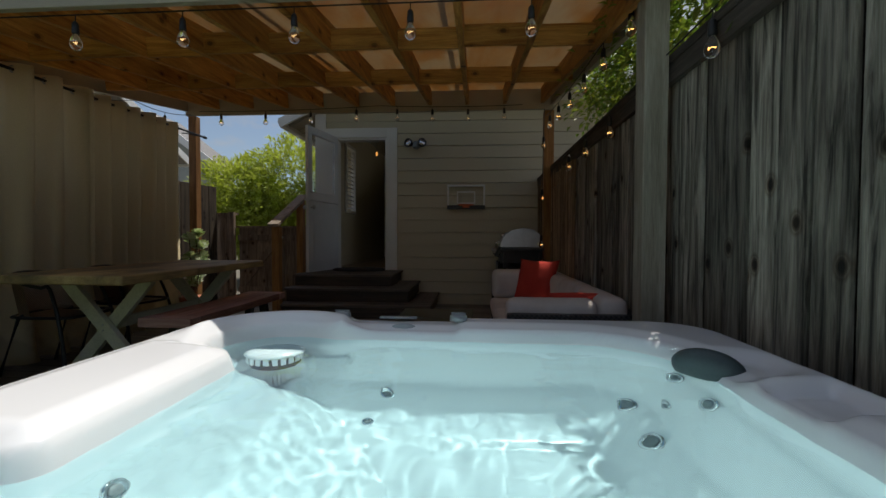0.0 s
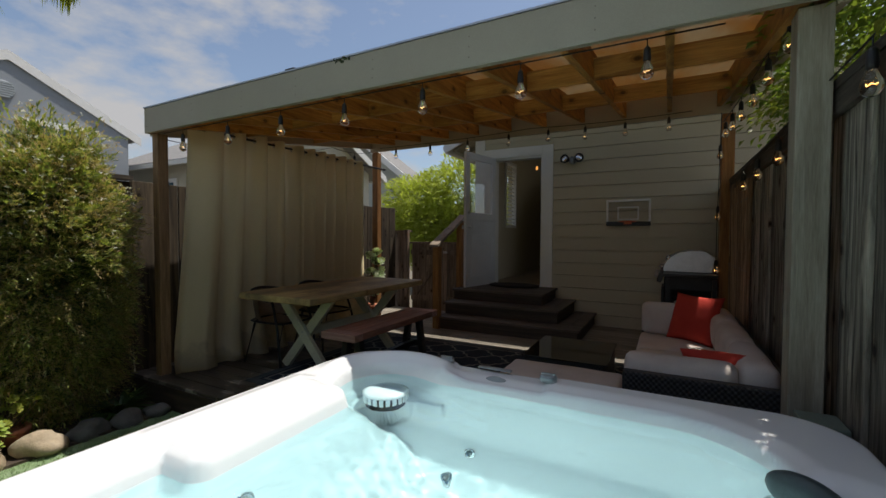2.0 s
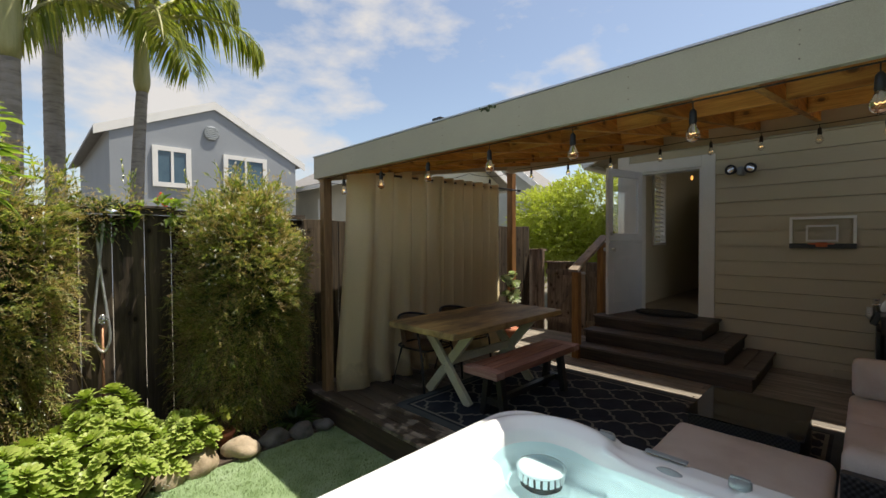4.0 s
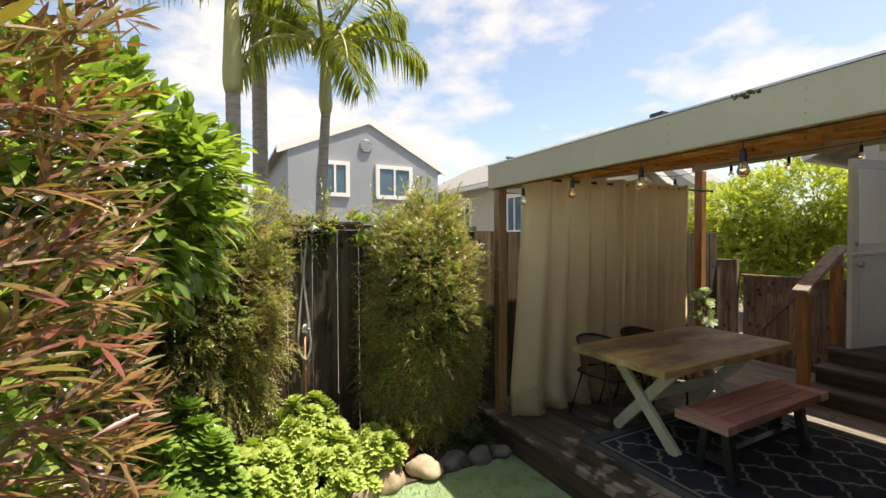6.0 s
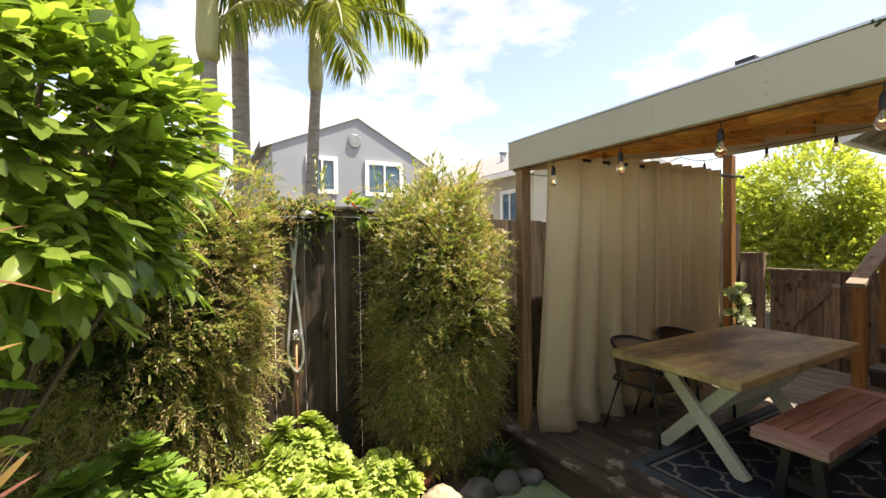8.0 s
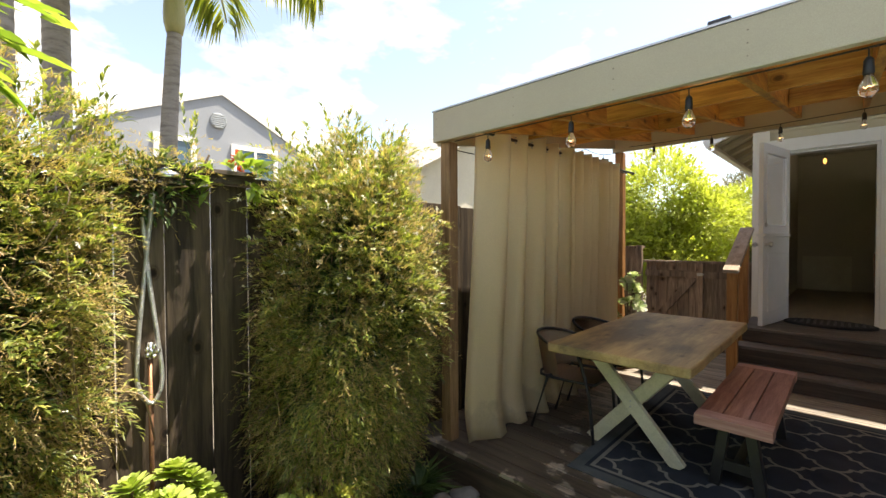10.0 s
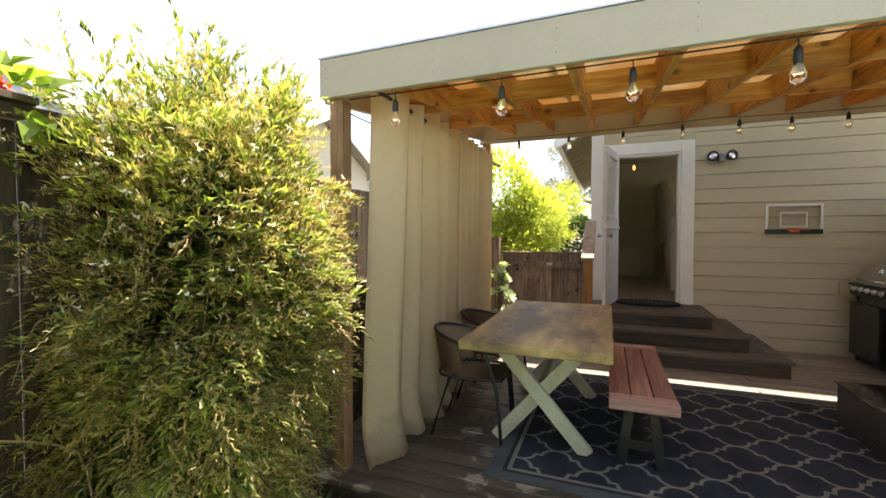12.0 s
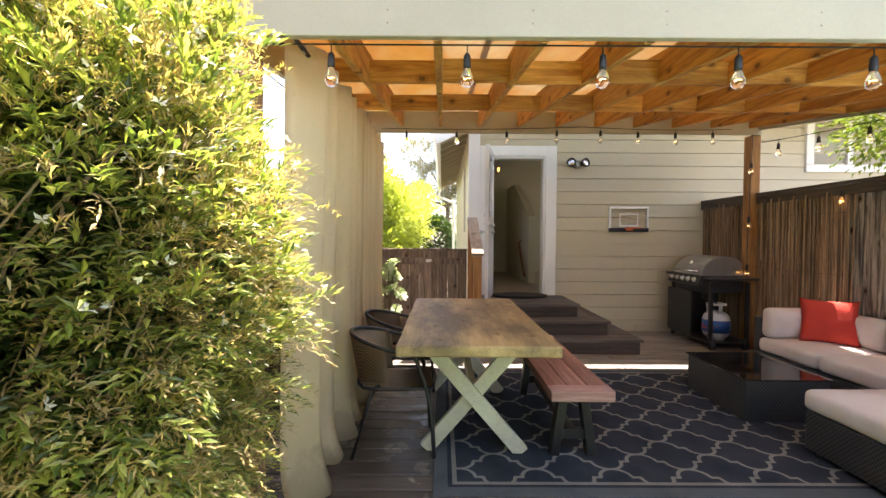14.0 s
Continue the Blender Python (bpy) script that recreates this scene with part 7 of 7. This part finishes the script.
for k in range(5):
    bm.faces.new((lo[k], lo[(k + 1) % 5], hi[(k + 1) % 5], hi[k]))
part("wall", bm, M_TANST, nh)
for s in (-1, 1):
    bm = bmesh.new()
    a, b = Vector((0.5, 3, 5.86)), Vector((0.5, 3 + s * 3.6, 4.06))
    v = [bm.verts.new(p) for p in (a, b, b + Vector((0, 0, 0.14)), a + Vector((0, 0, 0.14)))]
    w = [bm.verts.new(p.co + Vector((-10, 0, 0))) for p in v]
    bm.faces.new(v), bm.faces.new(w[::-1])
    for k in range(4):
        bm.faces.new((v[k], v[(k + 1) % 4], w[(k + 1) % 4], w[k]))
    nr = part("roof", bm, M_SHINGLE, nh, "grey shingle roof slope")
    bm = bmesh.new()
    v = [bm.verts.new(p + Vector((0.005, 0, 0))) for p in (a - Vector((0, 0, 0.12)), b - Vector((0, 0, 0.12)), b + Vector((0, 0, 0.16)), a + Vector((0, 0, 0.16)))]
    w = [bm.verts.new(p.co + Vector((0.05, 0, 0))) for p in v]
    bm.faces.new(v), bm.faces.new(w[::-1])
    for k in range(4):
        bm.faces.new((v[k], v[(k + 1) % 4], w[(k + 1) % 4], w[k]))
    part("bargeboard", bm, M_WHITE, nr, "white bargeboard")
    one_box("gutter", (-9.5, 3 + s * 3.66 - 0.06, 3.98), (0.5, 3 + s * 3.66 + 0.06, 4.13), M_WHITE, nh)
bm = bmesh.new()
cyl(bm, (-3.2, 1.2, 4.7), (-3.2, 1.2, 5.4), 0.12, seg=12)
cyl(bm, (-3.2, 1.2, 5.4), (-3.2, 1.2, 5.46), 0.17, seg=12)
part("roof_vent", bm, M_GREYPL, nr, "grey roof vent pipe", True)
for x in (-1.6, -5.2):
    wn = one_box("window", (x, -0.05, 2.3), (x + 0.8, 0.0, 3.5), M_WINDOW, nh)
    for c0, c1 in (((x - 0.14, 2.16), (x + 0.94, 2.3)), ((x - 0.14, 3.5), (x + 0.94, 3.64)), ((x - 0.14, 2.3), (x, 3.5)), ((x + 0.8, 2.3), (x + 0.94, 3.5)), ((x + 0.37, 2.3), (x + 0.43, 3.5))):
        one_box("frame", (c0[0], -0.09, c0[1]), (c1[0], -0.01, c1[1]), M_WHITE, wn)
lh = thing("grey_green_house", (-14.35, 24.0, GROUND_Z), "pale grey-green house with a sloping white rake", "house")
bm = bmesh.new()
prof = [(-8, 0), (-0.6, 0), (-0.6, 5.2), (-4.3, 8.0), (-8, 5.2)]
lo = [bm.verts.new((x, 0, z)) for x, z in prof]
hi = [bm.verts.new((x, 1.4, z)) for x, z in prof]
bm.faces.new(lo), bm.faces.new(hi[::-1])
for k in range(5):
    bm.faces.new((lo[k], lo[(k + 1) % 5], hi[(k + 1) % 5], hi[k]))
part("wall", bm, surf("sage_stucco", [(0.36, 0.38, 0.34), (0.44, 0.46, 0.41)], 0.8, 0.85, 0.2, 40), lh)
for s in (-1, 1):
    bm = bmesh.new()
    a, b = Vector((-4.3, -0.6, 8.05)), Vector((-4.3 + s * 4.3, -0.6, 4.8))
    v = [bm.verts.new(p) for p in (a, b, b + Vector((0, 0, 0.35)), a + Vector((0, 0, 0.35)))]
    w = [bm.verts.new(p.co + Vector((0, 2.4, 0))) for p in v]
    bm.faces.new(v), bm.faces.new(w[::-1])
    for k in range(4):
        bm.faces.new((v[k], v[(k + 1) % 4], w[(k + 1) % 4], w[k]))
    lr = part("roof", bm, M_SHINGLE, lh, "grey shingle roof slope")
    bm = bmesh.new()
    v = [bm.verts.new(p + Vector((0, -0.01, 0))) for p in (a - Vector((0, 0, 0.1)), b - Vector((0, 0, 0.1)), b + Vector((0, 0, 0.37)), a + Vector((0, 0, 0.37)))]
    w = [bm.verts.new(p.co + Vector((0, -0.08, 0))) for p in v]
    bm.faces.new(v), bm.faces.new(w[::-1])
    for k in range(4):
        bm.faces.new((v[k], v[(k + 1) % 4], w[(k + 1) % 4], w[k]))
    part("rake_board", bm, M_WHITE, lr, "white rake board")


# ---- background trees ----
def tree(name, x, y, h, crown, n, seed, mat, label, leaf=(0.09, 0.04), trunk_r=0.12, per=6, spray=0.3):
    rng = np.random.default_rng(seed)
    random.seed(seed)
    t = thing(name, (x, y, GROUND_Z), label, "tree")
    bm = bmesh.new()
    zc = crown[0][2]
    tube(bm, smooth_line([(0, 0, 0), (0.05, 0.03, zc * 0.5), (0.0, 0.0, zc * 1.1)], 5), [trunk_r * (1 - 0.05 * k) for k in range(11)], 9)
    part("trunk", bm, M_BARK, t, smooth=True)
    for c in crown:
        bm = bmesh.new()
        tube(bm, smooth_line([(0, 0, zc * 0.55), (c[0] * 0.4, c[1] * 0.4, (zc * 0.55 + c[2]) / 2 + 0.1), (c[0], c[1], c[2])], 4), [trunk_r * 0.45 * (1 - 0.09 * k) for k in range(9)], 6)
        part("limb", bm, M_BARK, t, smooth=True)
    tot = sum(c[3] ** 2 for c in crown)
    Ps, Os = [], []
    for c in crown:
        P, o = blob_points(rng, int(n * c[3] ** 2 / tot), c[:3], (c[3], c[3], c[3] * c[4]), 0.45, 0.35)
        Ps.append(P), Os.append(o)
    g = sprays(rng, np.concatenate(Ps), np.concatenate(Os), per, spray, leaf[0], leaf[1], 0.3)
    plant_part("crown", leaf_mesh("crown", *g, mat), t, "uneven crown of small leaves")
    return t


tree("yellow_green_tree", -5.6, 11.6, 4, [(-0.9, 0, 2.3, 1.15, 1.0), (0.5, 0.2, 2.75, 1.15, 1.05), (1.4, 0.4, 2.0, 0.95, 1.0), (-0.2, -0.2, 1.5, 1.1, 0.9), (-1.7, 0.4, 1.7, 0.9, 1.0), (0.9, 0, 1.2, 1.0, 0.8)], 11500, 51, L_TREE, "yellow-green leafy tree beyond the gate", (0.085, 0.05))
tree("yellow_green_tree", -3.9, 16.5, 4, [(-0.9, 0, 2.2, 1.0, 1.1), (0.0, 0.2, 2.7, 0.8, 1.1), (-1.6, 0, 1.5, 1.0, 1.0)], 3600, 52, L_TREE, "slender light green tree further back", (0.1, 0.05))
tree("pine_tree", -2.6, 21.0, 7, [(-1.4, 0, 5.6, 0.9, 0.6), (0.3, 0, 6.6, 1.0, 0.6), (-0.2, 0, 4.4, 1.2, 0.6), (1.4, 0, 5.2, 1.0, 0.6), (-2.0, 0, 3.4, 1.2, 0.7), (0.9, 0, 3.2, 1.2, 0.8)], 4200, 53, L_PINE, "sparse olive-brown pine far beyond the gate", (0.16, 0.032), 0.14, 7, 0.4)
hd = thing("hedge_shrub", (-3.0, 14.0, GROUND_Z), "clipped dark green rounded hedge shrub", "hedge")
rng = np.random.default_rng(54)
P, o = blob_points(rng, 1800, (0, 0, 1.2), (0.62, 0.6, 1.05), 0.8, 0.1)
plant_part("foliage", leaf_mesh("foliage", *sprays(rng, P, o, 5, 0.12, 0.07, 0.04), L_HEDGE), hd, "dense dark leaves")
P, o = blob_points(rng, 700, (0, 0, 1.2), (0.5, 0.48, 0.92), 0.6, 0.1)
plant_part("inner_foliage", leaf_mesh("inner_foliage", *sprays(rng, P, o, 4, 0.1, 0.1, 0.07), L_HEDGE), hd)
tree("fence_tree", 1.75, 3.4, 3.6, [(-0.25, -0.6, 2.75, 0.45, 0.8), (-0.25, 0.1, 2.7, 0.45, 0.8), (-0.25, -1.3, 2.8, 0.45, 0.8), (-0.25, 0.75, 2.75, 0.42, 0.8), (-0.1, 1.3, 2.85, 0.25, 0.8), (-0.3, -1.9, 2.6, 0.5, 0.9)], 2900, 55, leafy("fence_tree_leaf", [(0.1, 0.17, 0.03), (0.2, 0.27, 0.05), (0.3, 0.32, 0.06)], 0.45), "thin-branched leafy tree leaning over the fence", (0.065, 0.038), 0.05, 4, 0.3)
fr_ = thing("red_flower_plant", (-4.0, 0.68, 1.86), "red flowering plant on the fence shelf", "plant")
rng = np.random.default_rng(56)
P, o = blob_points(rng, 13, (0.04, 0.15, -0.04), (0.05, 0.16, 0.06), 0.4)
plant_part("leaves", leaf_mesh("leaves", *sprays(rng, P, o, 3, 0.06, 0.1, 0.06), L_CIT), fr_, "green leaves")
P, o = blob_points(rng, 10, (0.02, 0.2, 0.06), (0.04, 0.06, 0.03), 0.4)
plant_part("petals", leaf_mesh("petals", *sprays(rng, P, o, 4, 0.03, 0.03, 0.02), leafy("red_petal", [(0.75, 0.06, 0.02), (0.8, 0.14, 0.04)], 0.3)), fr_, "red petals")
bm = bmesh.new()
tube(bm, [(0, 0, -0.05), (0, 0.05, 0.08)], 0.006, 5)
part("stem", bm, M_BARK, fr_)

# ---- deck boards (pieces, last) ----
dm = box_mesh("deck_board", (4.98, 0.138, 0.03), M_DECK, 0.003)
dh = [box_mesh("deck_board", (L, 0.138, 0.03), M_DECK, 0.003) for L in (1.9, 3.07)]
y = 2.13 + 0.07
i = 0
while y < WALL_Y - 0.05:
    if i % 3 == 0:
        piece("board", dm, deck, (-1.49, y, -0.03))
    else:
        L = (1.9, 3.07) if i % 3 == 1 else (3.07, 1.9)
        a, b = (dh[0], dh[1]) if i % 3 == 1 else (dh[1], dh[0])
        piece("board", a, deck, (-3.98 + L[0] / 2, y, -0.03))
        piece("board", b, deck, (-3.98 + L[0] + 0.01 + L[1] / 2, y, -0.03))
    y += 0.144
    i += 1
